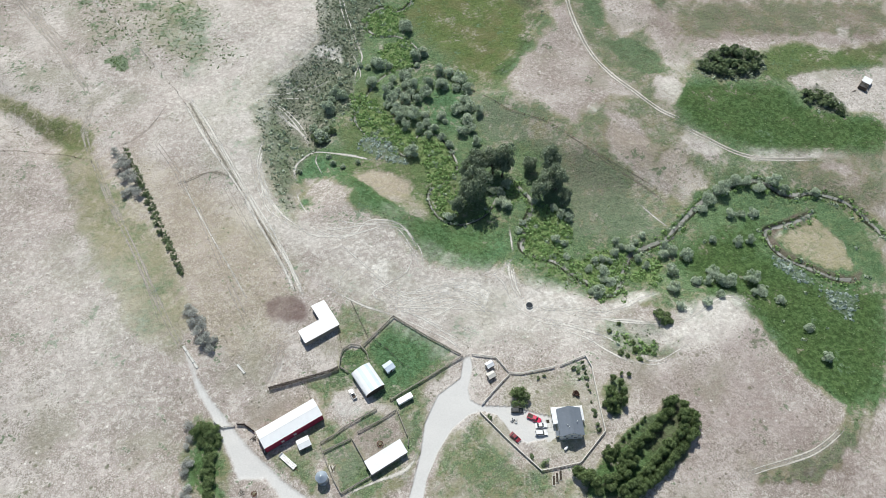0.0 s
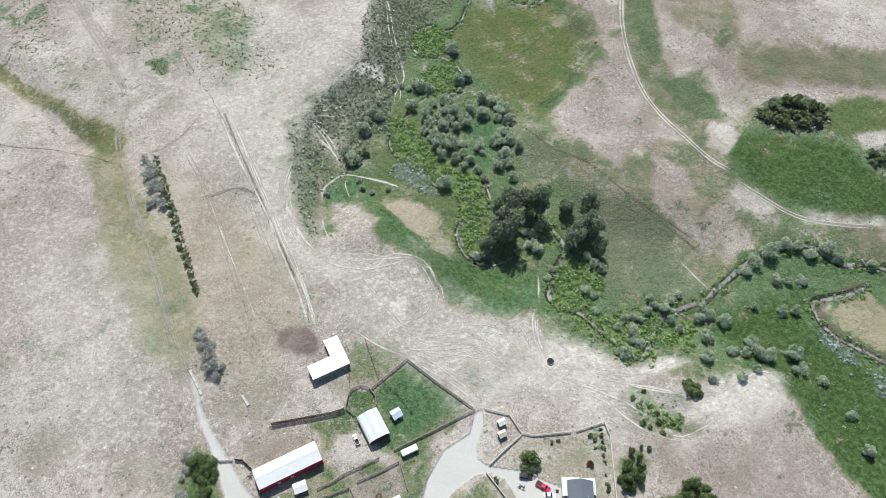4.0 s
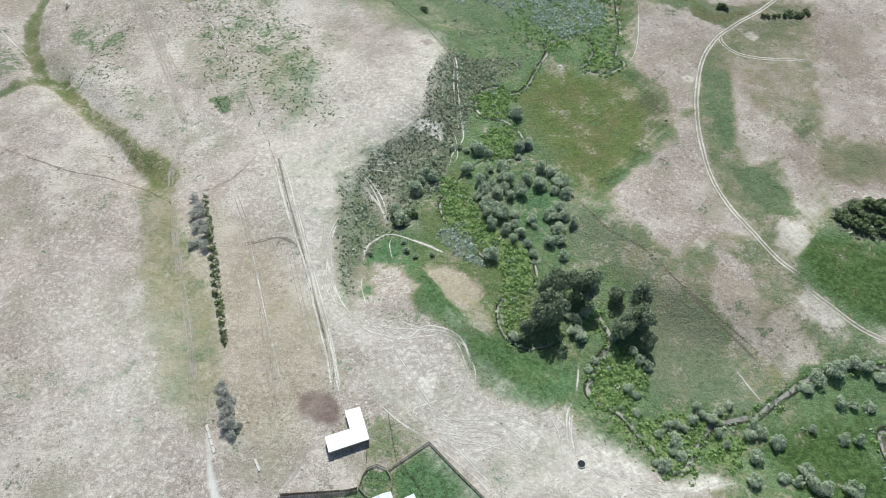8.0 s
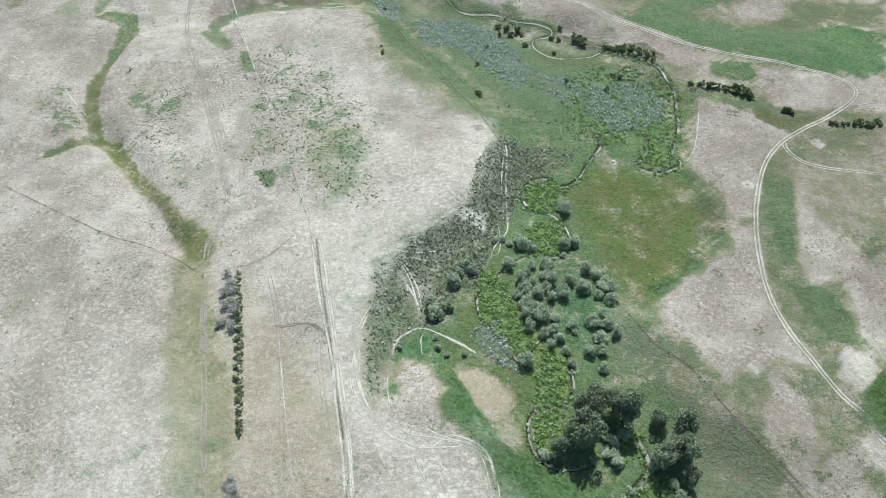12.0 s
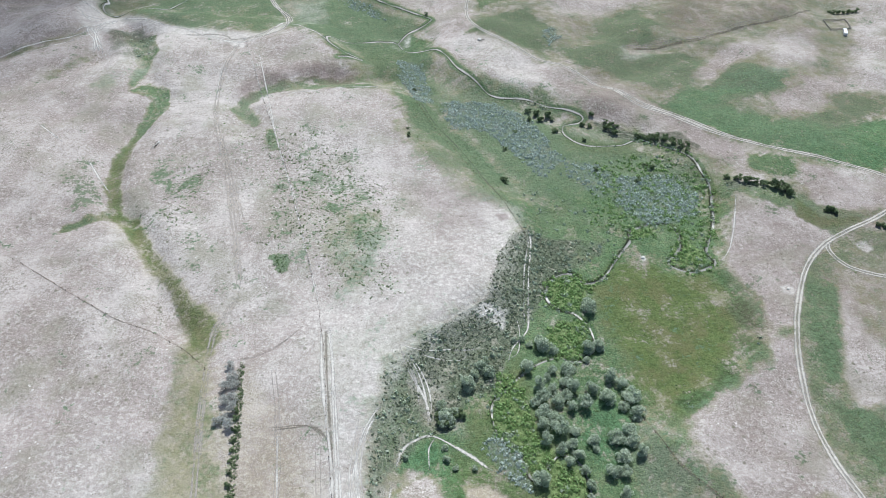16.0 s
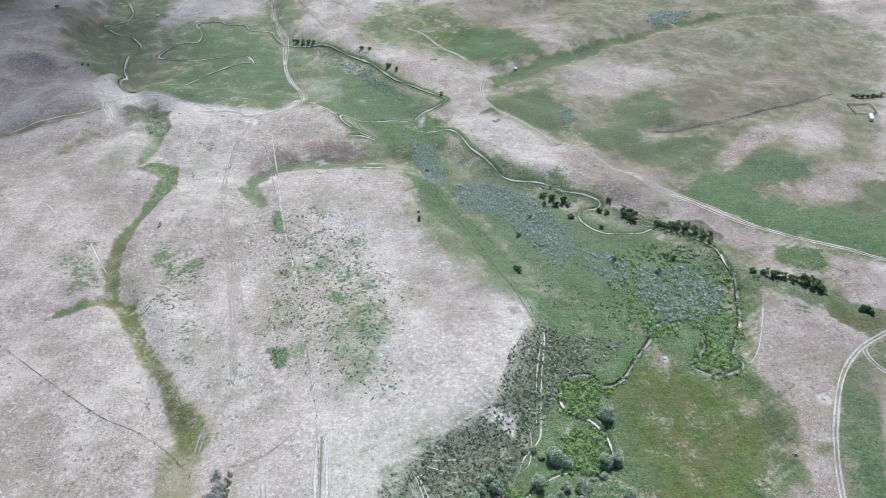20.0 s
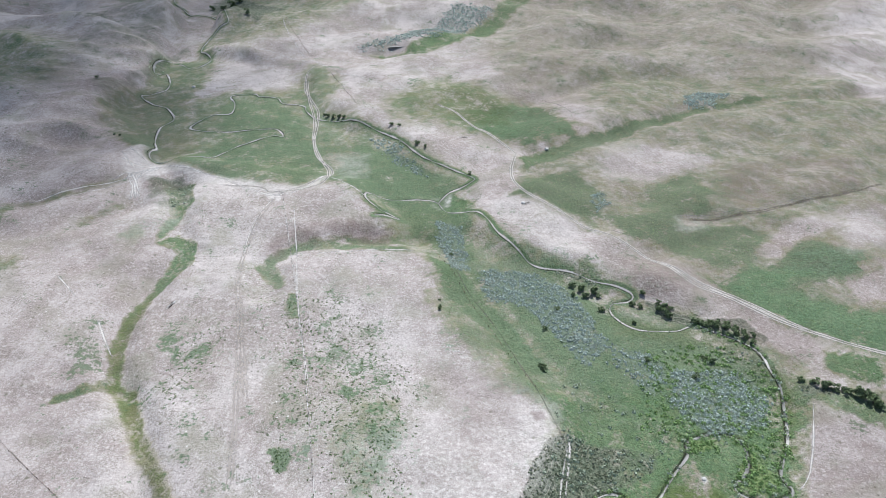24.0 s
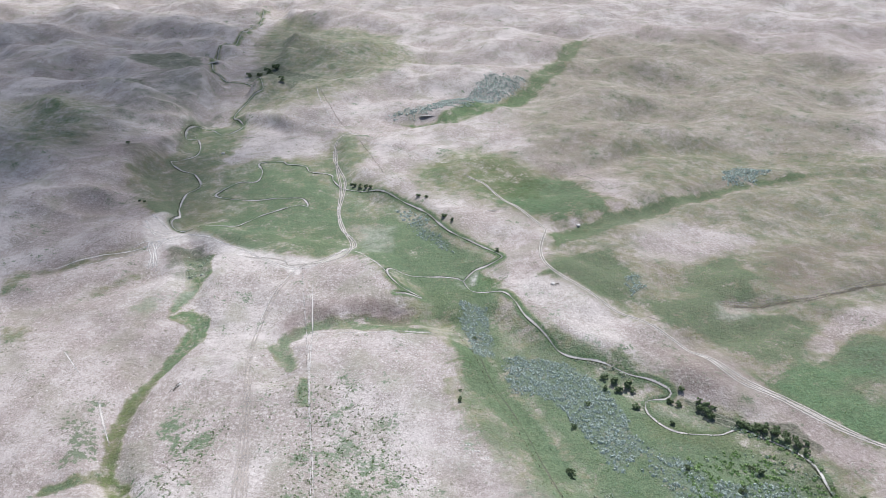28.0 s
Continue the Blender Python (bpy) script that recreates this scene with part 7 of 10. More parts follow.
ground_mesh = bpy.data.meshes.new("ground")
rows_n, cols_n = GX.shape
ids = np.arange(rows_n * cols_n).reshape(rows_n, cols_n)
quads = np.stack([ids[:-1, :-1], ids[:-1, 1:], ids[1:, 1:], ids[1:, :-1]], -1).reshape(-1, 4)
ground_mesh.vertices.add(ids.size)
ground_mesh.vertices.foreach_set("co", np.stack([GX, GY, GZ], -1).astype(np.float32).ravel())
ground_mesh.loops.add(quads.size)
ground_mesh.loops.foreach_set("vertex_index", quads.astype(np.int32).ravel())
ground_mesh.polygons.add(len(quads))
ground_mesh.polygons.foreach_set("loop_start", np.arange(0, quads.size, 4, dtype=np.int32))
ground_mesh.update(calc_edges=True)
ground_mesh.polygons.foreach_set("use_smooth", np.ones(len(quads), bool))
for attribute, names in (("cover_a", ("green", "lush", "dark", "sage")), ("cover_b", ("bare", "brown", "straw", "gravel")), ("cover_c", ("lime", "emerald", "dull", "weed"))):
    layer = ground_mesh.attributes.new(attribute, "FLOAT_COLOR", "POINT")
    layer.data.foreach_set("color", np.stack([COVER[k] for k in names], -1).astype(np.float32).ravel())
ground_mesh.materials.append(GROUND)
ground = tagged(new("ground", ground_mesh), "rolling dry grassland with a green creek bottom and bare pale soil", "ground", kind="structure")


def level(x, y):
    """The height of the ground at a place, creek beds left out."""
    return float(height(np.array([x]), np.array([y]))[0])


# ---- creeks and tracks, laid over the ground ----
def ribbon(name, line, half, drop, material, shift=0.0, wobble=0.0):
    """A strip of the given half width along a line, drop metres under (-: over) the ground, shifted to its left."""
    t = np.gradient(line, axis=0)
    t /= np.hypot(*t.T)[:, None] + 1e-9
    side = np.stack([-t[:, 1], t[:, 0]], 1)
    reach = np.cumsum(np.r_[0, np.hypot(*np.diff(line, axis=0).T)])
    wide = half * (1 + wobble * np.sin(reach / 7.3 + len(line)) + 0.6 * wobble * np.sin(reach / 2.9))
    if drop > 0:  # Out where the ground is coarse the creek lies nearly flush.
        drop = drop - (drop + 0.12) * smooth(np.maximum(line[:, 1] - 262, -128 - line[:, 0]), 0, 50)
    rows = [line + side * (shift + k * wide)[:, None] for k in (-1.0, 0.0, 1.0)]
    over = 0.0004 * np.maximum(np.hypot(line[:, 0] - 60, line[:, 1] + 20) - 260, 0)
    co = np.concatenate([np.column_stack([r, height(r[:, 0], r[:, 1]) - drop + over]) for r in rows])
    n = len(line)
    faces = [(a + k * n, a + 1 + k * n, a + 1 + (k + 1) * n, a + (k + 1) * n) for k in range(2) for a in range(n - 1)]
    mesh = bpy.data.meshes.new(name)
    mesh.from_pydata(co.tolist(), [], [f[::-1] for f in faces])
    mesh.polygons.foreach_set("use_smooth", np.ones(len(faces), bool))
    ends = np.clip(np.minimum(np.arange(n), np.arange(n)[::-1]) / 4, 0.1, 1)  # It fades out at both ends.
    worn = np.concatenate([ends * k for k in (0.0, 1.0, 0.0)])
    layer = mesh.attributes.new("worn", "FLOAT_COLOR", "POINT")
    layer.data.foreach_set("color", np.repeat(worn, 4).astype(np.float32))
    mesh.materials.append(material)
    return new(name, mesh)


for name, half, line in CREEK_LINES:
    far = line[:, 1].mean() > 180
    tagged(ribbon("creek_water", line, half * (0.4 if far else 0.5), 0.3 if far else 0.62, WATER, shift=0.1 * half, wobble=0.4), "shallow brown creek between cut grassy banks", "creek", kind="structure")
    # Dark strip on one side paints the shadow of the cut bank.
    tagged(ribbon("creek_bank_shade", line, half * (0.3 if far else 0.42), 0.02, BANK_SHADE, shift=-half * (0.95 if far else 0.75), wobble=0.55), "dark strip painting the cut bank's shade along the creek", "creek bank", kind="structure")
    if far:
        # Lies over the water: shingle and painted sky glare in one pale strip.
        tagged(ribbon("creek_shingle_glare", line, half * 0.85, 0.2, SHINGLE_GLARE, shift=half * 0.1, wobble=0.6), "pale shingle and mud with painted sky glare along the creek", "creek bank", kind="structure")
for name, style, half, line in TRACKS:
    line = curved(line, 2.0)
    if style == "two":
        tagged(ribbon("track_verge", line, 1.9 * half, -0.05, SOIL_BAND, wobble=0.2), "dusty strip of thin grass along a dirt track", "track", kind="structure")
        for shift in (-0.85, 0.85):
            tagged(ribbon("dirt_track", line, 0.7 * half, -0.08, SOIL_TRACK, shift=shift, wobble=0.15), "pale worn wheel rut of a dirt track", "track", kind="structure")
    elif style == "dark":
        tagged(ribbon("dark_furrow", line, half * 1.7, -0.06, SOIL_DARK, wobble=0.3), "thin dark furrow along an old fence line", "furrow", kind="structure")
    elif style == "path":
        tagged(ribbon("trodden_path", line, half * 1.9, -0.065, SOIL_PATH, wobble=0.3), "narrow pale path trodden through the grass", "path", kind="structure")
    else:
        for shift in (-0.9, 0.9):
            tagged(ribbon("faint_track", line, half * 1.1, -0.06, SOIL_FAINT, shift=shift, wobble=0.4), "faint old wheel marks in dry grass", "track", kind="structure")


def pond(x, y, long, wide, turn):
    bm = bmesh.new()
    ring = []
    for k in range(28):
        a = k * 2 * math.pi / 28
        r = 1 + 0.16 * math.sin(3 * a + x) + 0.1 * math.sin(5 * a + y)
        ring.append(bm.verts.new((long * r * math.cos(a), wide * r * math.sin(a), 0)))
    bm.faces.new(ring)
    mesh = bpy.data.meshes.new("pond")
    bm.to_mesh(mesh)
    bm.free()
    mesh.materials.append(WATER)
    ob = new("pond", mesh)
    ob.matrix_world = pose(x, y, level(x, y) + 0.25, 0, 0, turn)
    tagged(ob, "small still pool of pale water in the grass", "pond", kind="structure")


pond(-40, 666, 11, 3.2, 12)
pond(-398, 872, 14, 6, 60)


# ---- how things are put together ----
def part(name, bm, material, parent, label="", smooth_faces=False):
    """Links a bmesh as one mesh object under a thing or a part."""
    mesh = bpy.data.meshes.new(name)
    bm.normal_update()
    bm.to_mesh(mesh)
    bm.free()
    mesh.materials.append(material)
    if smooth_faces:
        mesh.polygons.foreach_set("use_smooth", np.ones(len(mesh.polygons), bool))
    ob = new(name, mesh)
    ob.parent = parent
    return tagged(ob, label)


def thing(name, x, y, turn, label, category, group="", sink=0.0):
    ob = new(name)
    ob.matrix_world = pose(x, y, level(x, y) - sink, 0, 0, turn)
    return tagged(ob, label, category, group)


def block(bm, x0, x1, y0, y1, z0, z1, m=None):
    made = bmesh.ops.create_cube(bm, size=1)["verts"]
    for v in made:
        v.co = Vector((x0 + (v.co.x + 0.5) * (x1 - x0), y0 + (v.co.y + 0.5) * (y1 - y0), z0 + (v.co.z + 0.5) * (z1 - z0)))
        if m:
            v.co = m @ v.co
    return made


def box(x0, x1, y0, y1, z0, z1, bevel=0.0, m=None):
    bm = bmesh.new()
    block(bm, x0, x1, y0, y1, z0, z1, m)
    if bevel:
        bmesh.ops.bevel(bm, geom=bm.edges[:], offset=bevel, segments=1, affect="EDGES")
    return bm


def drum(radius, z0, z1, sides=20, top=None, m=None):
    bm = bmesh.new()
    bmesh.ops.create_cone(bm, cap_ends=True, segments=sides, radius1=radius, radius2=radius if top is None else top, depth=z1 - z0)
    for v in bm.verts:
        v.co.z += (z0 + z1) / 2
        if m:
            v.co = m @ v.co
    return bm


def prism(section, length, m=None):
    """A flat outline in y and z, drawn out along x about the middle."""
    bm = bmesh.new()
    rings = [[bm.verts.new((x, y, z)) for y, z in section] for x in (-length / 2, length / 2)]
    bm.faces.new(rings[0][::-1]), bm.faces.new(rings[1])
    for a in range(len(section)):
        b = (a + 1) % len(section)
        bm.faces.new((rings[0][a], rings[0][b], rings[1][b], rings[1][a]))
    bmesh.ops.recalc_face_normals(bm, faces=bm.faces[:])
    if m:
        bm.transform(m)
    return bm


def wall(parent, a, b, z0, z1, material, thick=0.16, holes=(), name="wall", label=""):
    """A wall between two plan points, with holes (from, to, bottom, top) cut through it."""
    a, b = Vector((*a, 0)), Vector((*b, 0))
    long = (b - a).length
    m = Matrix.Translation(a) @ Matrix.Rotation(math.atan2(b.y - a.y, b.x - a.x), 4, "Z")
    bm = bmesh.new()
    at = 0.0
    for p, q, low, high in sorted(holes):
        if p > at:
            block(bm, at, p, -thick / 2, thick / 2, z0, z1, m)
        if low > z0:
            block(bm, p, q, -thick / 2, thick / 2, z0, low, m)
        if high < z1:
            block(bm, p, q, -thick / 2, thick / 2, high, z1, m)
        at = q
    block(bm, at, long, -thick / 2, thick / 2, z0, z1, m)
    return part(name, bm, material, parent, label), m


def window(parent, m, p, q, low, high, frame_material=WHITE_PAINT):
    """A framed window in a wall's own place m."""
    ob = part("window", box(p + 0.05, q - 0.05, -0.03, 0.0, low + 0.05, high - 0.05, m=m), GLASS, parent)
    bm = bmesh.new()
    for x0, x1, z0, z1 in ((p, p + 0.09, low, high), (q - 0.09, q, low, high), (p, q, high - 0.09, high), (p, q, low, low + 0.09), ((p + q) / 2 - 0.03, (p + q) / 2 + 0.03, low, high)):
        block(bm, x0, x1, -0.12, 0.10, z0, z1, m)
    part("frame", bm, frame_material, ob)
    part("sill", box(p - 0.06, q + 0.06, -0.2, 0.12, low - 0.07, low, m=m), frame_material, ob)
    return ob


def roof_panel(parent, low_a, low_b, high_b, high_a, material, label="", thick=0.08, rib=0.0, name="roof_panel"):
    """One slope of a roof from its two lower and two upper corners, with standing ribs every rib metres."""
    bm = bmesh.new()
    la, lb, hb, ha = (Vector(v) for v in (low_a, low_b, high_b, high_a))
    up = (lb - la).cross(ha - la).normalized()
    if up.z < 0:
        up = -up
    low = [bm.verts.new(v) for v in (la, lb, hb, ha)]
    top = [bm.verts.new(v + up * thick) for v in (la, lb, hb, ha)]
    bm.faces.new(low[::-1]), bm.faces.new(top)
    for a in range(4):
        b = (a + 1) % 4
        bm.faces.new((low[a], low[b], top[b], top[a]))
    bmesh.ops.recalc_face_normals(bm, faces=bm.faces[:])
    panel = part(name, bm, material, parent, label)
    if rib:
        n = int((lb - la).length / rib)
        along_edge = (lb - la).normalized() * 0.03
        for k in range(n + 1):
            f = k / max(n, 1)
            s, e = la.lerp(lb, f) + up * thick, ha.lerp(hb, f) + up * thick
            bm = bmesh.new()
            ring = [bm.verts.new(v) for v in (s - along_edge, s + along_edge, e + along_edge, e - along_edge)]
            high_ring = [bm.verts.new(v.co + up * 0.045) for v in ring]
            bm.faces.new(high_ring)
            for a in range(4):
                bm.faces.new((ring[a], ring[(a + 1) % 4], high_ring[(a + 1) % 4], high_ring[a]))
            bmesh.ops.recalc_face_normals(bm, faces=bm.faces[:])
            part("rib", bm, material, panel)
    return panel


def gable_roof(parent, long, wide, eave, ridge, material, over=0.35, rib=0.9, label=""):
    """Two slopes and a ridge cap, the ridge along x."""
    x, y = long / 2 + over, wide / 2 + over
    drop = (ridge - eave) * over / (wide / 2)
    for s in (-1, 1):
        roof_panel(parent, (-x, s * y, eave - drop), (x, s * y, eave - drop), (x, 0, ridge), (-x, 0, ridge), material, label, rib=rib)
    part("ridge_cap", prism([(-0.22, ridge + 0.03), (0, ridge + 0.15), (0.22, ridge + 0.03), (0, ridge + 0.09)], 2 * x), material, parent)


def gable_end(parent, x, wide, eave, ridge, material):
    bm = prism([(-wide / 2, eave), (wide / 2, eave), (0, ridge)], 0.14, Matrix.Translation((x, 0, 0)))
    return part("gable", bm, material, parent)


def slant_shed(x, y, turn, long, wide, high_side, low_side, label, wall_material, roof_material, open_side=True, category="shed"):
    """A lean-to shed: a single slope, higher on +y; its +y side open between posts if open_side."""
    ob = thing("pole_shed", x, y, turn, label, category)
    hx, hy = long / 2, wide / 2
    wall(ob, (-hx, -hy), (hx, -hy), -0.4, low_side, wall_material, name="back_wall")
    for s in (-1, 1):
        section = [(-hy, -0.4), (hy, -0.4), (hy, high_side), (-hy, low_side)]
        part("end_wall", prism(section, 0.14, Matrix.Translation((s * hx, 0, 0))), wall_material, ob)
    if open_side:
        for k in range(int(long / 3.2) + 1):
            px = -hx + 0.2 + k * (long - 0.4) / int(long / 3.2)
            part("post", drum(0.11, -0.4, high_side - 0.05, 8, m=Matrix.Translation((px, hy - 0.15, 0))), GREY_WOOD, ob)
        part("beam", box(-hx, hx, hy - 0.22, hy - 0.08, high_side - 0.3, high_side - 0.06), GREY_WOOD, ob)
    else:
        wall(ob, (-hx, hy), (hx, hy), -0.4, high_side, wall_material, name="front_wall", holes=((long * 0.35, long * 0.65, -0.4, 2.0),))
        part("door", box(-long * 0.15 + 0.03, long * 0.15 - 0.03, hy - 0.03, hy + 0.03, -0.1, 1.97), GREY_WOOD, ob)
    roof_panel(ob, (-hx - 0.3, -hy - 0.3, low_side), (hx + 0.3, -hy - 0.3, low_side), (hx + 0.3, hy + 0.3, high_side), (-hx - 0.3, hy + 0.3, high_side), roof_material, rib=0.9)
    return ob


# ---- the farmyard ----
def long_barn():
    ob = thing("barn", -4.3, -187.8, 8.0, "long dark red barn with a white metal roof in the farmyard", "barn")
    long, wide, eave, ridge = 23.6, 7.6, 4.3, 5.3
    hx, hy = long / 2, wide / 2
    doors = [(6.2, 7.4, 0.9, 2.3), (11.2, 12.4, 0.9, 2.3), (17.0, 20.0, -0.4, 3.0)]
    _, m = wall(ob, (-hx, -hy), (hx, -hy), -0.5, eave, RED_BOARD, name="wall", holes=doors)
    for p, q, low, high in doors[:2]:
        part("hatch", box(p + 0.04, q - 0.04, -0.16, -0.05, low, high, m=m), WHITE_PAINT, ob, "small white hatch")
    part("sliding_door", box(17.0, 20.0, -0.2, -0.1, -0.2, 3.0, m=m), RED_BOARD, ob)
    _, back = wall(ob, (-hx, hy), (hx, hy), -0.5, eave, RED_BOARD, holes=((4, 5.2, 1, 2.2), (9, 10.2, 1, 2.2), (14, 15.2, 1, 2.2)))
    for p in (4, 9, 14):
        window(ob, back, p, p + 1.2, 1.0, 2.2)
    for s in (-1, 1):
        wall(ob, (s * hx, -hy + 0.08), (s * hx, hy - 0.08), -0.5, eave, RED_BOARD)
        gable_end(ob, s * hx, wide, eave, ridge, RED_BOARD)
    for k in range(24):
        part("batten", box(k * 1.0 + 0.08, k * 1.0 + 0.14, -0.115, -0.08, -0.3, eave, m=m), RED_BOARD, ob)
    gable_roof(ob, long, wide, eave, ridge, WHITE_METAL, over=0.12, label="white ribbed metal sheet")


def curved_barn():
    """A shed under a round-backed metal roof."""
    ob = thing("hay_shed", 29.0, -183.0, 99.8, "white round-backed metal hay shed beside the pens", "shed")
    long, wide, eave = 10.8, 8.0, 2.4
    arc = [(wide / 2 * 1.04 * math.cos(a), eave + 1.5 * math.sin(a)) for a in np.linspace(0, math.pi, 9)]
    for k, ((ya, za), (yb, zb)) in enumerate(zip(arc[:-1], arc[1:])):
        material = BLUE_METAL if k in (3, 5) else WHITE_METAL
        roof_panel(ob, (-long / 2 - 0.3, ya, za), (long / 2 + 0.3, ya, za), (long / 2 + 0.3, yb, zb), (-long / 2 - 0.3, yb, zb), material, "pale blue metal sheet" if material is BLUE_METAL else "", rib=0.8)
    for s in (-1, 1):
        wall(ob, (-long / 2, s * (wide / 2 - 0.06)), (long / 2, s * (wide / 2 - 0.06)), -0.5, eave, GREY_WOOD)
        inner = [(y * 0.97, z - 0.05) for y, z in arc]
        part("end_wall", prism([(-wide / 2, -0.5), (wide / 2, -0.5), *inner], 0.12, Matrix.Translation((s * long / 2, 0, 0))), GREY_WOOD if s > 0 else DARK_WOOD, ob)
    part("barn_door", box(-long / 2 - 0.16, -long / 2 - 0.07, -1.6, 1.6, -0.2, 2.6), DARK_WOOD, ob)


def l_shed():
    ob = thing("open_cattle_shed", 18.9, -152.6, 8.2, "white-roofed L-shaped cattle shed open to the yard", "shed")
    for cx, cy, long, wide, turn in ((-0.2, -2.0, 15.1, 5.6, 0), (4.7, 4.4, 8.0, 5.4, 90)):
        m = Matrix.Translation((cx, cy, 0)) @ Matrix.Rotation(radians(turn), 4, "Z")
        hx, hy = long / 2, wide / 2
        if turn:
            hx -= 0.1
        part("back_wall", box(-hx, hx, -hy - 0.08, -hy + 0.08, -0.5, 2.5, m=m), GREY_WOOD, ob)
        part("end_wall", prism([(-hy, -0.5), (hy, -0.5), (hy, 3.1), (-hy, 2.5)], 0.14, m @ Matrix.Translation((hx if turn else -hx, 0, 0))), GREY_WOOD, ob)
        for k in range(4):
            part("post", drum(0.11, -0.4, 3.0, 8, m=m @ Matrix.Translation((-hx + 0.4 + k * (2 * hx - 0.8) / 3, hy - 0.2, 0))), GREY_WOOD, ob)
        lift = 0.012 if turn else 0.0
        corners = [m @ Vector(v) for v in ((-hx - 0.2, -hy - 0.3, 2.5 + lift), (hx + 0.3, -hy - 0.3, 2.5 + lift), (hx + 0.3, hy + 0.3, 3.15 + lift), (-hx - 0.2, hy + 0.3, 3.15 + lift))]
        roof_panel(ob, *corners, WHITE_METAL, rib=0.9)


def small_shed(x, y, turn, long, wide, eave, label, roof, walls, name="small_shed"):
    ob = thing(name, x, y, turn, label, "shed")
    hx, hy = long / 2, wide / 2
    _, m = wall(ob, (-hx, -hy), (hx, -hy), -0.3, eave, walls, holes=((long * 0.3, long * 0.3 + 0.9, -0.3, 1.9),))
    part("door", box(long * 0.3 + 0.03, long * 0.3 + 0.87, -0.05, 0.02, -0.1, 1.87, m=m), DARK_WOOD, ob)
    wall(ob, (-hx, hy), (hx, hy), -0.3, eave, walls)
    for s in (-1, 1):
        wall(ob, (s * hx, -hy + 0.08), (s * hx, hy - 0.08), -0.3, eave, walls)
        gable_end(ob, s * hx, wide, eave, eave + 0.6, walls)
    gable_roof(ob, long, wide, eave, eave + 0.6, roof, over=0.25, rib=0.6)


def wheel(parent, x, y, radius, wide=0.22):
    turn = Matrix.Translation((x, y, radius)) @ Matrix.Rotation(radians(90), 4, "X")
    w = part("wheel", drum(radius, -wide / 2, wide / 2, 18, m=turn), RUBBER, parent)
    part("rim", drum(radius * 0.58, -wide / 2 - 0.012, wide / 2 + 0.012, 14, m=turn), STEEL, w)


def stock_trailer(x, y, turn, long, wide, high, label):
    ob = thing("stock_trailer", x, y, turn, label, "trailer")
    hx, hy = long / 2, wide / 2
    part("floor", box(-hx, hx, -hy, hy, 0.5, 0.62), GREY_WOOD, ob)
    bm = bmesh.new()
    for s in (-1, 1):
        for z in (0.75, 1.15, 1.55):
            if z < high - 0.2:
                block(bm, -hx, hx, s * hy - 0.04, s * hy + 0.04, z, z + 0.3)
    part("side_rails", bm, WHITE_PAINT, ob)
    for s in (-1, 1):
        part("end_panel", box(s * hx - 0.05, s * hx + 0.05, -hy + 0.05, hy - 0.05, 0.6, high - 0.05), WHITE_PAINT, ob)
    part("roof", box(-hx - 0.05, hx + 0.1, -hy - 0.06, hy + 0.06, high, high + 0.1, 0.03), WHITE_METAL, ob)
    part("drawbar", box(hx, hx + 1.3, -0.06, 0.06, 0.45, 0.57), RUST, ob)
    for wx in (-0.5, 0.45):
        for s in (-1, 1):
            wheel(ob, wx, s * (hy - 0.1), 0.36)


def flat_trailer(x, y, turn, long, wide):
    ob = thing("flat_trailer", x, y, turn, "pale flat-bed trailer parked beside the barn", "trailer")
    hx, hy = long / 2, wide / 2
    for k in range(7):
        part("plank", box(-hx, hx, -hy + k * wide / 7 + 0.02, -hy + (k + 1) * wide / 7 - 0.02, 0.72, 0.8), WHITE_PAINT, ob)
    part("frame", box(-hx, hx, -hy * 0.5, hy * 0.5, 0.55, 0.715), RUST, ob)
    part("headboard", box(-hx - 0.06, -hx + 0.02, -hy, hy, 0.8, 1.5), WHITE_PAINT, ob)
    part("drawbar", box(hx, hx + 1.4, -0.07, 0.07, 0.5, 0.62), RUST, ob)
    for wx in (-0.8, 0.2):
        for s in (-1, 1):
            wheel(ob, wx, s * hy * 0.8, 0.34)


def grain_bin():
    ob = thing("grain_bin", 0.0, -211.8, 0, "round galvanised grain bin with a conical roof", "grain bin")
    for k in range(6):
        part("ring", drum(2.05 if k % 2 else 2.02, -0.2 + k * 0.72, 0.52 + k * 0.72, 32), STEEL, ob, smooth_faces=False)
    part("cone_roof", drum(2.25, 4.1, 5.2, 24, 0.3), STEEL, ob, "pale conical steel roof")
    part("cap", drum(0.36, 5.18, 5.42, 14, 0.2), STEEL, ob)
    part("hatch", box(-0.4, 0.4, -2.12, -2.0, 0.4, 1.6), WHITE_METAL, ob)
    for z in range(9):
        part("rung", box(1.98, 2.16, -0.2, 0.2, 0.4 + z * 0.42, 0.44 + z * 0.42), STEEL, ob)


def ring_feeder(x, y, radius, material, label, name="ring_feeder", category="feeder"):
    ob = thing(name, x, y, 0, label, category)
    for z in (0.1, 0.55, 1.0):
        bm = bmesh.new()
        for a in range(20):
            m = Matrix.Rotation(a * math.pi / 10, 4, "Z")
            block(bm, radius - 0.04, radius + 0.04, -radius * 0.16, radius * 0.16, z, z + 0.08, m)
        part("hoop", bm, material, ob)
    for a in range(12):
        part("upright", box(radius - 0.03, radius + 0.03, -0.03, 0.03, 0, 1.05, m=Matrix.Rotation(a * math.pi / 6, 4, "Z")), material, ob)
    part("hay", drum(radius * 0.7, -0.05, 0.6, 14, radius * 0.45), plain("old_hay", (0.24, 0.20, 0.13), 0.95, spread=0.3, size=0.3), ob)


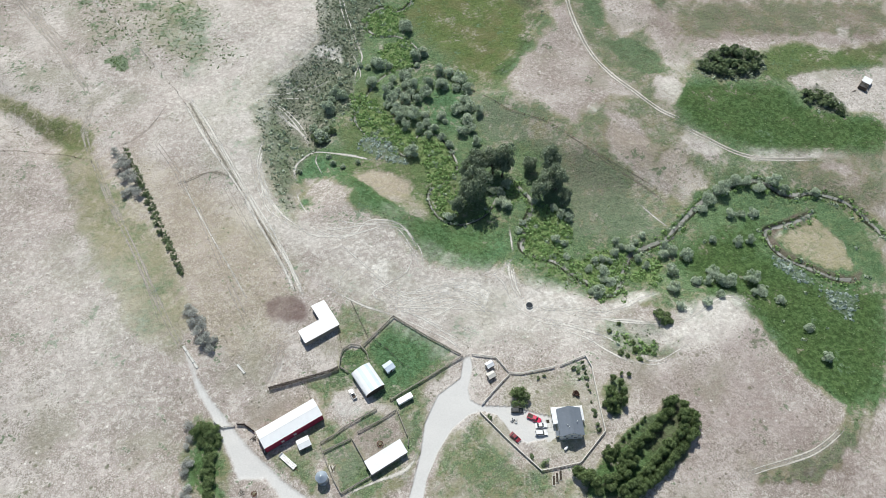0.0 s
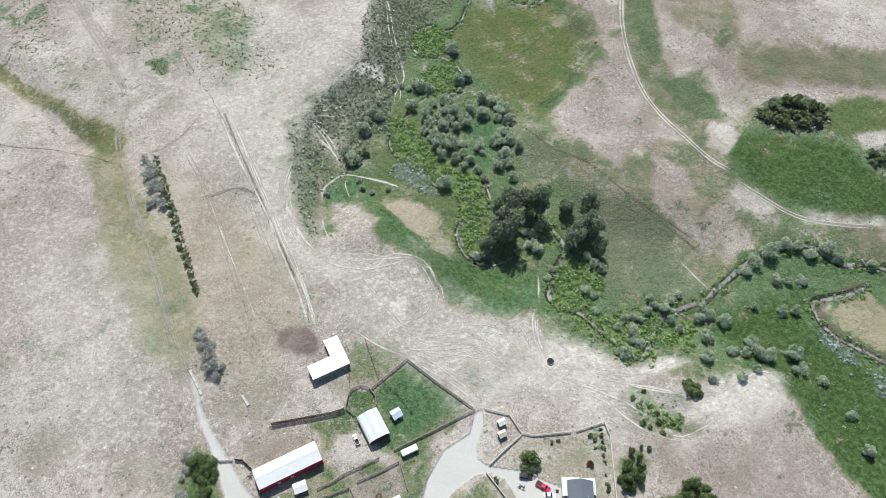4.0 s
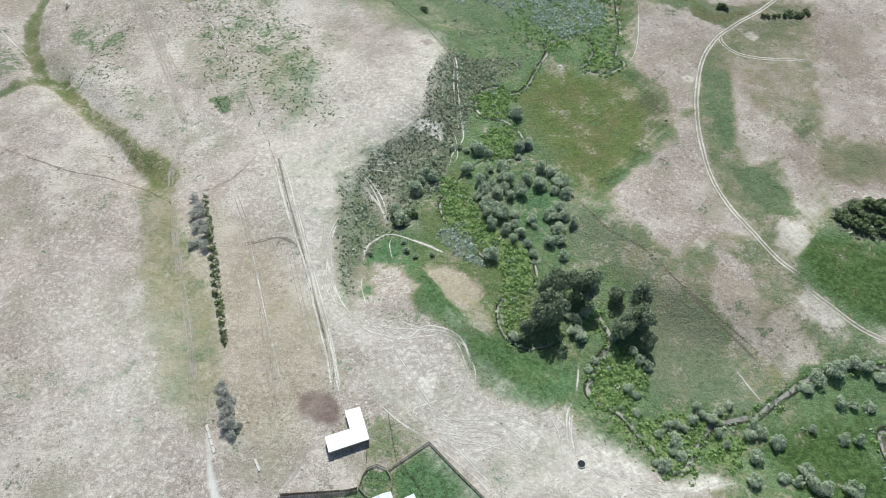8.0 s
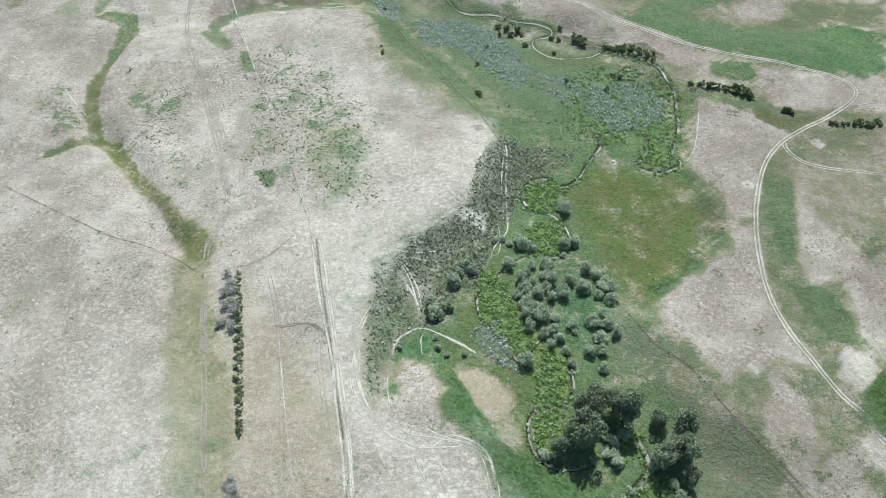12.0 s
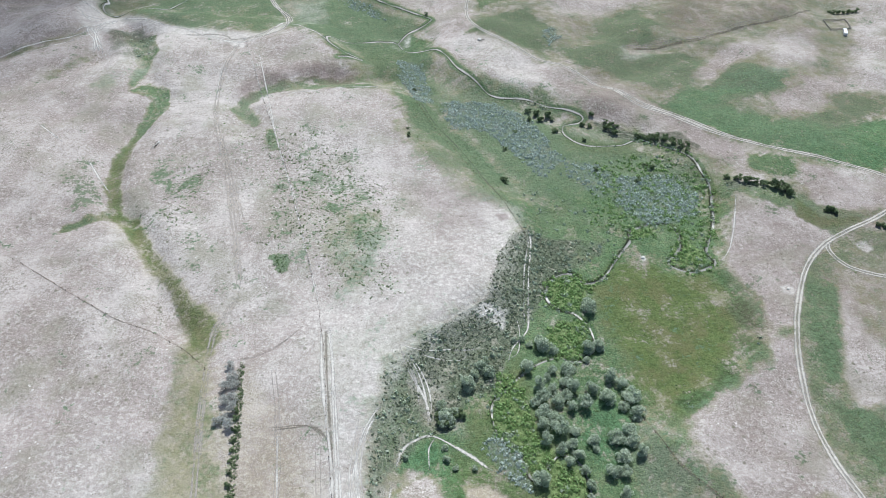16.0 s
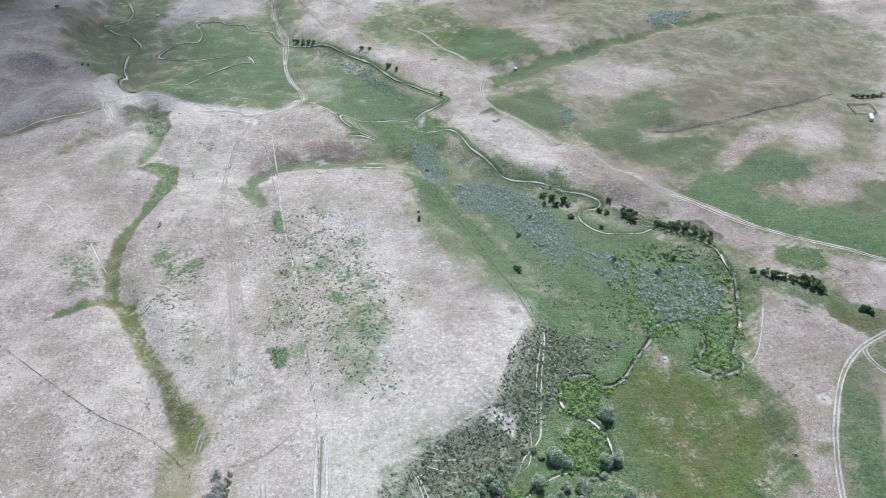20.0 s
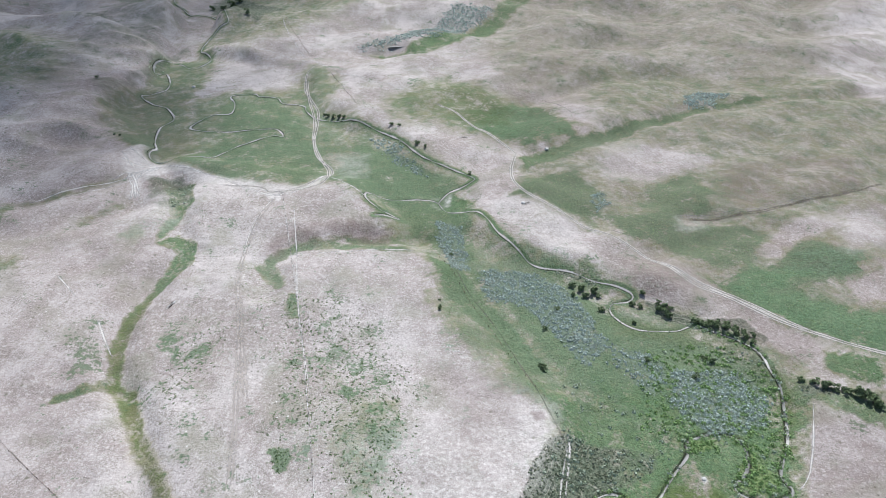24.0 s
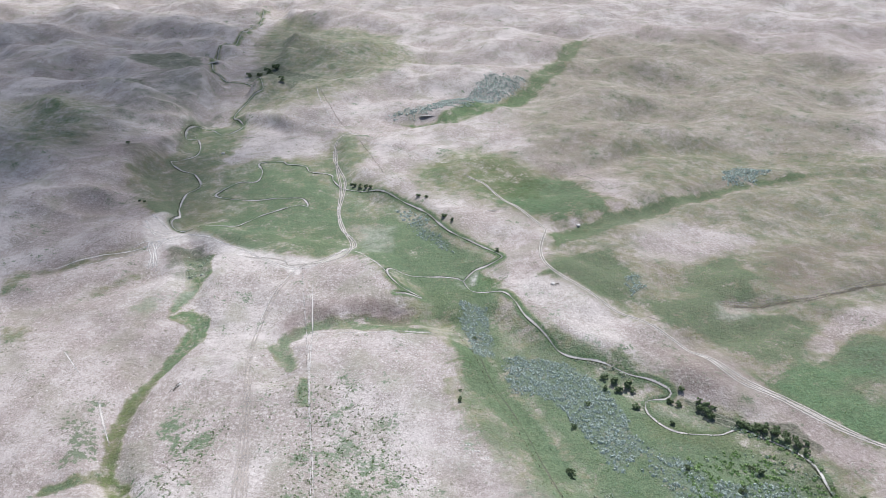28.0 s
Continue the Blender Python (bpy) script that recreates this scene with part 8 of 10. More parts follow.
def stock_tank(x, y, radius):
    ob = thing("stock_tank", x, y, 0, "round stock tank of dark water in a pale trodden ring", "water tank")
    bm = bmesh.new()
    for a in range(24):
        block(bm, radius - 0.12, radius, -radius * 0.14, radius * 0.14, -0.2, 0.6, Matrix.Rotation(a * math.pi / 12, 4, "Z"))
    part("rim", bm, CONCRETE, ob)
    part("water", drum(radius - 0.13, -0.1, 0.42, 24), GLASS, ob, "dark still water")


def feed_bunk(xa, ya, xb, yb):
    """A run of white troughs end to end."""
    long = math.hypot(xb - xa, yb - ya)
    n = max(1, round(long / 3))
    for k in range(n):
        f = (k + 0.5) / n
        ob = thing("feed_trough", xa + (xb - xa) * f, ya + (yb - ya) * f, math.degrees(math.atan2(yb - ya, xb - xa)), "white concrete feed trough on dry ground", "trough", "feed troughs in the west field")
        half = long / n / 2 - 0.04
        part("basin", prism([(-0.45, 0.0), (0.45, 0.0), (0.5, 0.55), (0.4, 0.55), (0.28, 0.2), (-0.28, 0.2), (-0.4, 0.55), (-0.5, 0.55)], half * 2), CONCRETE, ob)
        for s in (-1, 1):
            part("foot", box(s * half * 0.7 - 0.12, s * half * 0.7 + 0.12, -0.5, 0.5, -0.2, 0.02), CONCRETE, ob)


RAIL_MESHES = {}


def unit_rail(material):
    """A rough squared timber one metre long in each direction, shared by all rails and posts."""
    if material.name not in RAIL_MESHES:
        bm = box(-0.5, 0.5, -0.5, 0.5, -0.5, 0.5, 0.12)
        mesh = bpy.data.meshes.new("timber")
        bm.to_mesh(mesh)
        bm.free()
        mesh.materials.append(material)
        RAIL_MESHES[material.name] = mesh
    return RAIL_MESHES[material.name]


def timber(name, parent, a, b, thick, tall, material):
    """A rail or post from a to b."""
    a, b = Vector(a), Vector(b)
    ob = new(name, unit_rail(material))
    d = b - a
    ob.parent = parent
    turn = Matrix.Rotation(math.atan2(d.y, d.x), 4, "Z") @ Matrix.Rotation(-math.atan2(d.z, math.hypot(d.x, d.y)), 4, "Y")
    ob.matrix_parent_inverse = parent.matrix_world.inverted()
    ob.matrix_basis = Matrix.Translation((a + b) / 2) @ turn @ Matrix.Diagonal((d.length, thick, tall, 1))
    return ob


def fence(points, label, material, high=1.35, rails=3, gap=2.6, thick=0.14, boards=False, cap=0.0):
    ob = thing("fence", *points[0], 0, label, "fence", "fences of the farmyard")
    line = [Vector((*p, 0)) for p in points]
    for a, b in zip(line[:-1], line[1:]):
        n = max(1, round((b - a).length / gap))
        stops = [a.lerp(b, k / n) for k in range(n + 1)]
        feet = [Vector((s.x, s.y, level(s.x, s.y))) for s in stops]
        for f in feet[:-1] if b is not line[-1] else feet:
            timber("post", ob, f - Vector((0, 0, 0.3)), f + Vector((0, 0, high + 0.1)), thick * 1.2, thick * 1.2, material)
        for p, q in zip(feet[:-1], feet[1:]):
            off = (q - p).normalized().cross(Vector((0, 0, 1))) * thick * 0.62
            if boards:
                m = max(2, round((q - p).length / 0.34))
                for k in range(m):
                    c = p.lerp(q, (k + 0.5) / m)
                    timber("board", ob, c - Vector((0, 0, 0.1)) + off * 2, c + Vector((0, 0, high - random.uniform(0, 0.12))) + off * 2, 0.05, 0.26, material)
            if cap:
                timber("cap_rail", ob, p + Vector((0, 0, high + 0.08)), q + Vector((0, 0, high + 0.08)), cap, 0.07, material)
            for r in range(rails):
                z = Vector((0, 0, high * (r + 1) / rails - 0.08))
                timber("rail", ob, p + z + off, q + z + off, thick * 0.5, thick * 1.15, material)
    return ob


long_barn()
curved_barn()
l_shed()
slant_shed(23.8, -214.4, 8.1, 14.6, 5.1, 3.3, 2.7, "white-roofed open pole shed at the edge of the pens", GREY_WOOD, WHITE_METAL)
small_shed(38.6, -181.1, 13.5, 3.5, 3.4, 2.1, "small pale metal-roofed shed in the green pen", BLUE_METAL, WHITE_PAINT)
small_shed(-1.9, -196.3, 2.9, 4.3, 3.5, 2.2, "small white-roofed shed beside the red barn", WHITE_METAL, GREY_WOOD)
small_shed(75.4, -197.1, 6.9, 2.6, 2.2, 1.9, "tiny white-roofed shed north of the house yard", WHITE_METAL, GREY_WOOD)
small_shed(73.9, -201.4, 7.1, 2.7, 2.2, 1.9, "tiny tan-roofed shed north of the house yard", PALE_WOOD, GREY_WOOD)
stock_trailer(39.1, -196.0, 6.4, 6.2, 2.2, 2.0, "white stock trailer parked by the pasture fence")
flat_trailer(-9.4, -199.9, -64.0, 7.6, 1.9)
grain_bin()
ring_feeder(23.8, -208.2, 1.1, RUST, "rusty round hay feeder in the bare pen")
stock_tank(103.4, -179.6, 1.5)
feed_bunk(-33.2, -138.1, -30.4, -149.6)
feed_bunk(-15.7, -154.6, -14.1, -159.5)
PEN, HOUSE_RAIL = "weathered grey timber corral fence", "pale bleached rail fence round the house yard"
for points in ([(20.8, -172.4), (23.1, -167.9), (25.1, -166.0), (28.5, -165.5), (31.6, -167.5), (33.0, -171.3), (32.5, -174.8)],
               [(32.6, -168.0), (49.1, -160.8), (58.0, -174.4), (67.2, -187.9)], [(67.6, -188.8), (51.6, -191.2), (33.9, -193.7)],
               [(20.8, -172.4), (23.2, -176.0)], [(6.4, -172.0), (6.2, -180.2)], [(3.7, -198.4), (9.5, -197.8), (13.7, -196.4), (27.5, -194.9)],
               [(3.4, -202.1), (14.3, -201.7)], [(17.8, -200.5), (26.0, -199.9), (34.1, -198.5)], [(34.7, -198.2), (34.3, -209.3)],
               [(3.3, -198.8), (3.3, -206.8), (3.6, -214.3), (4.3, -219.2), (16.8, -217.8)], [(14.9, -201.4), (15.9, -209.5), (16.4, -214.6)], [(32.9, -213.5), (34.1, -210.9)]):
    fence(points, PEN, GREY_WOOD, thick=0.18, cap=0.2)
for points in ([(37.6, -166.7), (41.2, -173.3), (44.3, -182.0)], [(35.6, -147.2), (35.8, -155.6), (36.0, -165.1)], [(26.3, -156.4), (24.5, -165.5)]):
    fence(points, "thin dark pole fence across the grass", DARK_WOOD, high=1.1, rails=2, thick=0.12, gap=3.4)
fence([(-7.3, -169.7), (16.3, -172.8), (20.2, -172.7)], "tall dark board windbreak fence beside the yard", DARK_WOOD, high=2.4, rails=2, boards=True)
fence([(-22.6, -178.3), (-19.9, -179.5), (-17.5, -183.4)], "dark board fence between the road and barn", DARK_WOOD, high=1.8, rails=2, boards=True)
fence([(-30.2, -173.7), (-27.8, -177.3), (-27.1, -177.2), (-23.7, -178.2)], "pale pole gate across the farm road", PALE_WOOD, high=1.3, rails=4, thick=0.16)
for points in ([(71.4, -189.7), (79.4, -194.9), (81.0, -203.1), (85.2, -205.6), (98.6, -208.7)],
               [(100.9, -209.2), (112.2, -209.6), (111.9, -215.1), (106.6, -228.3), (102.3, -239.8), (87.7, -246.1), (73.3, -242.6), (68.1, -228.1), (63.3, -212.9)],
               [(65.4, -210.4), (73.1, -206.9), (80.7, -203.8)]):
    fence(points, HOUSE_RAIL, PALE_WOOD, high=1.2, rails=3, thick=0.18, gap=2.4, cap=0.26)


# ---- the house and what stands round it ----
def house():
    ob = thing("house", 91.0, -232.2, -21.2, "white farmhouse with a blue-grey gabled roof and wrap-round porch", "house")
    hx, hy, eave, ridge = 4.1, 4.9, 4.7, 7.0
    south = [(0.8, 1.8, 2.9, 4.2), (3.5, 4.6, 2.9, 4.2), (6.3, 7.3, 2.9, 4.2), (1.9, 3.0, 0.8, 2.1), (5.0, 6.2, 0.8, 2.1)]
    rows_of = {"low": [h for h in south if h[2] < 2], "high": [h for h in south if h[2] > 2]}
    _, m = wall(ob, (-hx, -hy), (hx, -hy), -0.5, 2.5, WHITE_PAINT, holes=rows_of["low"])
    _, m_up = wall(ob, (-hx, -hy), (hx, -hy), 2.5, eave, WHITE_PAINT, holes=rows_of["high"])
    for hole in south:
        window(ob, m, *hole)
    _, m = wall(ob, (-hx, hy), (hx, hy), -0.5, eave, WHITE_PAINT, holes=((1.2, 2.4, 0.8, 2.1), (3.6, 4.6, -0.5, 2.05), (5.8, 7.0, 0.8, 2.1)))
    for p in (1.2, 5.8):
        window(ob, m, p, p + 1.2, 0.8, 2.1)
    part("door", box(3.63, 4.57, -0.03, 0.03, 0.0, 2.02, m=m), RED_BOARD, ob, "dark red front door")
    for s in (-1, 1):
        holes = ((1.5, 2.7, 0.9, 2.1), (4.4, 5.6, 0.9, 2.1), (7.2, 8.4, 0.9, 2.1))
        _, m = wall(ob, (s * hx, -hy + 0.08), (s * hx, hy - 0.08), -0.5, eave, WHITE_PAINT, holes=holes)
        for hole in holes:
            window(ob, m, *hole)
    for s in (-1, 1):
        part("gable", prism([(-hx, eave), (hx, eave), (0, ridge)], 0.14, Matrix.Translation((0, s * hy, 0)) @ Matrix.Rotation(radians(90), 4, "Z")), WHITE_PAINT, ob)
    for s in (-1, 1):
        drop = (ridge - eave) * 0.4 / hx
        panel = [(s * (hx + 0.4), -hy - 0.4, eave - drop), (s * (hx + 0.4), hy + 0.5, eave - drop), (0, hy + 0.5, ridge), (0, -hy - 0.4, ridge)]
        roof = roof_panel(ob, *panel, SLATE, "blue-grey shingle slope", thick=0.12, name="roof_slope")
        la, lb, hb, ha = (Vector(v) for v in panel)
        up = (lb - la).cross(ha - la).normalized()
        up = up if up.z > 0 else -up
        for k in range(14):
            f0, f1 = k / 14, (k + 1.04) / 14
            bm = bmesh.new()
            quad = [la.lerp(ha, f0), lb.lerp(hb, f0), lb.lerp(hb, min(f1, 1)), la.lerp(ha, min(f1, 1))]
            base, top = [bm.verts.new(v + up * 0.125) for v in quad], [bm.verts.new(v + up * (0.165 if i < 2 else 0.135)) for i, v in enumerate(quad)]
            bm.faces.new(top), bm.faces.new((base[0], base[1], top[1], top[0]))
            part("shingle_course", bm, SLATE, roof)
    part("ridge_cap", box(-0.15, 0.15, -hy - 0.4, hy + 0.5, ridge + 0.12, ridge + 0.24, 0.04), SLATE, ob)
    for x, y in ((-1.6, -1.8), (-1.2, -2.6), (2.2, -0.6)):
        part("roof_vent", drum(0.14, eave + 0.8, ridge - 0.2 + 0.25, 10, m=Matrix.Translation((x, y, 0))), WHITE_PAINT, ob, "short white roof vent")
    # The porch wraps the north end and both sides under a low white roof.
    for pts in ([(-hx - 2.0, hy + 2.0, 2.45), (hx + 1.8, hy + 2.0, 2.45), (hx + 0.1, hy + 0.1, 3.2), (-hx - 0.1, hy + 0.1, 3.2)],
                [(-hx - 2.0, 0.3, 2.45), (-hx - 2.0, hy + 2.0, 2.45), (-hx - 0.1, hy + 0.1, 3.2), (-hx - 0.1, 0.3, 3.2)],
                [(hx + 1.8, 1.0, 2.45), (hx + 1.8, hy + 2.0, 2.45), (hx + 0.1, hy + 0.1, 3.2), (hx + 0.1, 1.0, 3.2)]):
        roof_panel(ob, *pts, WHITE_METAL, "white porch roof", rib=0.6, name="porch_roof")
    part("porch_deck", box(-hx - 1.8, hx + 1.6, hy + 0.09, hy + 1.8, -0.4, 0.14), PALE_WOOD, ob)
    for x, y in ((-hx - 1.8, hy + 1.8), (-2.0, hy + 1.8), (2.0, hy + 1.8), (hx + 1.6, hy + 1.8), (-hx - 1.8, 3.0), (-hx - 1.8, 0.6), (hx + 1.6, 3.2), (hx + 1.6, 1.2)):
        part("porch_post", box(x - 0.08, x + 0.08, y - 0.08, y + 0.08, -0.4, 2.5), WHITE_PAINT, ob)
    part("side_roof", box(-hx - 1.5, -hx - 0.1, -4.2, -2.2, 2.3, 2.42), SLATE, ob, "dark lean-to roof")
    for x, y in ((-hx - 1.4, -4.1), (-hx - 1.4, -2.3)):
        part("lean_to_post", box(x - 0.06, x + 0.06, y - 0.06, y + 0.06, -0.4, 2.3), WHITE_PAINT, ob)


def car(x, y, turn, kind, paint, label, long=4.7, wide=1.85):
    ob = thing({"pickup": "pickup_truck", "suv": "car", "sedan": "car"}[kind], x, y, turn, label, "pickup" if kind == "pickup" else "car", "vehicles parked by the house")
    h, hw = long / 2, wide / 2
    deck = 0.98 if kind != "sedan" else 0.88
    body = [(-h, 0.45), (-h, deck - 0.05), (-h + 0.12, deck), (h * 0.45, deck), (h - 0.15, deck - 0.14), (h, deck - 0.3), (h, 0.38), (-h, 0.36)]
    shell = prism([(-x, z) for x, z in body], wide, Matrix.Rotation(radians(90), 4, "Z"))
    bmesh.ops.bevel(shell, geom=[e for e in shell.edges if e.calc_length() > 0.3], offset=0.06, segments=2, affect="EDGES")
    part("body", shell, paint, ob)
    rear, front, roof = {"pickup": (-0.2, 0.52, 1.78), "suv": (-0.94, 0.42, 1.78), "sedan": (-0.70, 0.40, 1.44)}[kind]
    slope = {"pickup": 0.12, "suv": 0.22, "sedan": 0.55}[kind]
    a, b = rear * h, front * h
    bm = bmesh.new()
    low = [bm.verts.new(v) for v in ((a, -hw + 0.08, deck - 0.02), (b, -hw + 0.08, deck - 0.02), (b, hw - 0.08, deck - 0.02), (a, hw - 0.08, deck - 0.02))]
    top = [bm.verts.new(v) for v in ((a + slope, -hw + 0.26, roof), (b - 0.62, -hw + 0.26, roof), (b - 0.62, hw - 0.26, roof), (a + slope, hw - 0.26, roof))]
    for k in range(4):
        bm.faces.new((low[k], low[(k + 1) % 4], top[(k + 1) % 4], top[k]))
    bm.faces.new(top)
    part("windows", bm, GLASS, ob, "dark glass all round")
    part("roof", box(a + slope - 0.02, b - 0.6, -hw + 0.24, hw - 0.24, roof - 0.01, roof + 0.05, 0.02), paint, ob)
    if kind == "pickup":
        part("load_bed", box(-h + 0.12, a - 0.1, -hw + 0.14, hw - 0.14, deck - 0.06, deck + 0.006), DARK_WOOD, ob, "dark open load bed")
        for s in (-1, 1):
            part("bed_side", box(-h + 0.03, a - 0.05, s * hw - s * 0.14, s * hw - s * 0.02, deck - 0.05, deck + 0.12, 0.02), paint, ob)
        part("tailgate", box(-h + 0.01, -h + 0.1, -hw + 0.15, hw - 0.15, deck - 0.05, deck + 0.12), paint, ob)
    for sx in (-0.6, 0.62):
        for s in (-1, 1):
            wheel(ob, sx * h, s * (hw - 0.08), 0.34 if kind == "sedan" else 0.39)
    for s in (-1, 1):
        part("headlight", box(h - 0.1, h + 0.015, s * hw * 0.68 - 0.16, s * hw * 0.68 + 0.16, deck - 0.32, deck - 0.2), LAMP_GLASS, ob)
        part("mirror", box(b - 0.35, b - 0.2, s * (hw + 0.02), s * (hw + 0.18), deck + 0.02, deck + 0.18), paint, ob)
    part("bumper", box(h - 0.04, h + 0.08, -hw + 0.1, hw - 0.1, 0.36, 0.56, 0.03), STEEL, ob)


def yard_clutter():
    for x, y, turn in ((73.0, -221.1, 30), (73.9, -222.0, 65)):
        ob = thing("quad_bike", x, y, turn, "small dark and white quad bike on the gravel", "quad bike")
        for wx in (-0.55, 0.55):
            for s in (-1, 1):
                wheel(ob, wx, s * 0.42, 0.27, 0.2)
        part("body", box(-0.75, 0.7, -0.28, 0.28, 0.35, 0.72, 0.08), WHITE_CAR, ob)
        part("seat", box(-0.5, 0.2, -0.17, 0.17, 0.72, 0.86, 0.05), RUBBER, ob)
        part("handlebar", box(0.3, 0.36, -0.4, 0.4, 0.95, 1.0), RUBBER, ob)
    ob = thing("propane_tank", 85.6, -239.3, 20, "white propane tank on two cradles behind the house", "tank")
    bm = bmesh.new()
    bmesh.ops.create_uvsphere(bm, u_segments=16, v_segments=10, radius=0.5)
    for v in bm.verts:
        v.co = Vector((v.co.x + (0.5 if v.co.x > 0 else -0.5), v.co.y, v.co.z + 0.75))
    part("shell", bm, WHITE_PAINT, ob, smooth_faces=True)
    for s in (-1, 1):
        part("cradle", box(s * 0.5 - 0.08, s * 0.5 + 0.08, -0.35, 0.35, -0.1, 0.4), CONCRETE, ob)
    for x, y in ((75.6, -247.5), (77.2, -247.2), (78.8, -246.9)):
        ob = thing("raised_bed", x, y, 62, "narrow timber raised bed of dark soil", "planter", "raised beds south of the house")
        for s in (-1, 1):
            part("board", box(-1.8, 1.8, s * 0.5 - 0.05, s * 0.5 + 0.05, -0.1, 0.4), PALE_WOOD, ob)
            part("end_board", box(s * 1.8 - 0.05, s * 1.8 + 0.05, -0.44, 0.44, -0.1, 0.4), PALE_WOOD, ob)
        part("soil", box(-1.74, 1.74, -0.44, 0.44, -0.1, 0.3), plain("bed_soil", (0.07, 0.055, 0.04), 0.95, spread=0.3), ob)
    ob = thing("flower_bed", 84.2, -228.6, -21, "dark stone-edged flower bed beside the porch", "flower bed")
    for k in range(9):
        part("edge_stone", box(-0.75 + 0.0, -0.45, -2.2 + k * 0.5, -1.78 + k * 0.5, -0.1, 0.28, 0.05), STONE, ob)
    part("soil", box(-0.44, 0.7, -2.2, 2.25, -0.1, 0.16), plain("flower_bed_soil", (0.06, 0.05, 0.04), 0.95, spread=0.3), ob)
    ob = thing("paved_apron", 84.0, -231.4, -21, "pale concrete apron between drive and porch", "paving", sink=0.1)
    for i in range(3):
        for j in range(4):
            part("slab", box(-2.6 + i * 1.5, -1.14 + i * 1.5, -3.6 + j * 1.8, -1.84 + j * 1.8, 0.0, 0.19, 0.02), CONCRETE, ob)


def timber_heap(x, y, turn, long, count, label, name="timber_pile", seed=1):
    ob = thing(name, x, y, turn, label, "timber")
    rng = random.Random(seed)
    for k in range(count):
        z = 0.12 + 0.11 * (k // 4)
        part("beam", box(-long / 2 * rng.uniform(0.5, 1), long / 2 * rng.uniform(0.5, 1), -0.1, 0.1, z - 0.07, z + 0.07, m=Matrix.Translation((0, rng.uniform(-0.8, 0.8), 0)) @ Matrix.Rotation(rng.uniform(-0.5, 0.5), 4, "Z")), rng.choice((GREY_WOOD, DARK_WOOD, PALE_WOOD)), ob)


def old_cabin(x, y, turn, long, wide, label, roofed=0.55):
    """A tumbledown plank cabin, half of its roof gone."""
    ob = thing("ruined_cabin", x, y, turn, label, "ruin")
    hx, hy = long / 2, wide / 2
    wall(ob, (-hx, -hy), (hx, -hy), -0.3, 2.0, DARK_WOOD, holes=((long * 0.2, long * 0.2 + 1, -0.3, 1.8),))
    wall(ob, (-hx, hy), (hx, hy), -0.3, 2.2, DARK_WOOD, holes=((long * 0.6, long * 0.6 + 1, 0.8, 1.6),))
    for s in (-1, 1):
        wall(ob, (s * hx, -hy + 0.08), (s * hx, hy - 0.08), -0.3, 2.0, DARK_WOOD)
    roof_panel(ob, (hx * (1 - 2 * roofed), -hy - 0.2, 2.0), (hx + 0.2, -hy - 0.2, 2.0), (hx + 0.2, hy + 0.2, 2.5), (hx * (1 - 2 * roofed), hy + 0.2, 2.4), WHITE_METAL, "bent pale roof sheet")
    for k in range(5):
        part("rafter", box(-hx + 0.2 + k * hx * 0.2, -hx + 0.32 + k * hx * 0.2, -hy, hy, 2.02, 2.16), GREY_WOOD, ob)
    part("fallen_beam", box(-hx - 1.5, hx * 0.6, -0.08, 0.08, 0.1, 0.26, m=Matrix.Translation((0, -hy - 0.8, 0)) @ Matrix.Rotation(0.35, 4, "Z")), PALE_WOOD, ob)


def boulder(x, y, radius, label="pale field boulder lying in the grass", flat=0.55, seed=0):
    bm = bmesh.new()
    bmesh.ops.create_icosphere(bm, subdivisions=2, radius=radius)
    rng = random.Random(seed)
    for v in bm.verts:
        v.co *= 1 + 0.28 * noise.noise(v.co * (1.3 / radius) + Vector((seed, 0, 0)))
        v.co.z *= flat
    mesh = bpy.data.meshes.new("boulder")
    bm.to_mesh(mesh)
    bm.free()
    mesh.materials.append(STONE)
    ob = new("boulder", mesh)
    ob.matrix_world = pose(x, y, level(x, y) + radius * flat * 0.35, 0, 0, rng.uniform(0, 360))
    tagged(ob, label, "boulder")


house()
car(76.4, -218.5, -25, "suv", BLACK_CAR, "black car parked under the yard tree", 4.8)
car(80.7, -224.0, -53, "pickup", RED_CAR, "bright red pickup parked on the gravel", 5.5, 1.95)
car(81.7, -227.6, -22, "sedan", WHITE_CAR, "white car parked beside the porch", 4.5)
car(80.2, -230.3, -22, "suv", WHITE_CAR, "white car with dark windows beside the porch", 4.8)
car(70.6, -227.5, -70, "sedan", WINE_CAR, "dark red car at the edge of the gravel", 4.5)
car(21.5, -185.3, 95, "pickup", WHITE_CAR, "small pale farm pickup standing in the yard", 4.4, 1.7)
yard_clutter()
timber_heap(4.4, -209.2, 70, 3.2, 9, "heap of grey boards beside the pens", seed=2)
timber_heap(-18.2, -186.2, 40, 3.0, 9, "pale scrap timber beside the barn", seed=3)
timber_heap(-16.6, -193.0, 80, 2.4, 7, "scrap boards at the barn corner", seed=4)
timber_heap(-28.2, -203.7, 20, 2.6, 8, "dark scrap timber on the bare ground", seed=5)
ring_feeder(-24.0, -206.0, 0.9, RUST, "small rusty hoop feeder on the bare ground")
old_cabin(330.1, -137.5, 27, 8.5, 4.2, "tumbledown plank cabin on a dry knoll")
timber_heap(322.0, -139.1, -20, 3.0, 3, "bleached planks on the dry knoll", seed=6)
boulder(308.6, -141.6, 0.9)


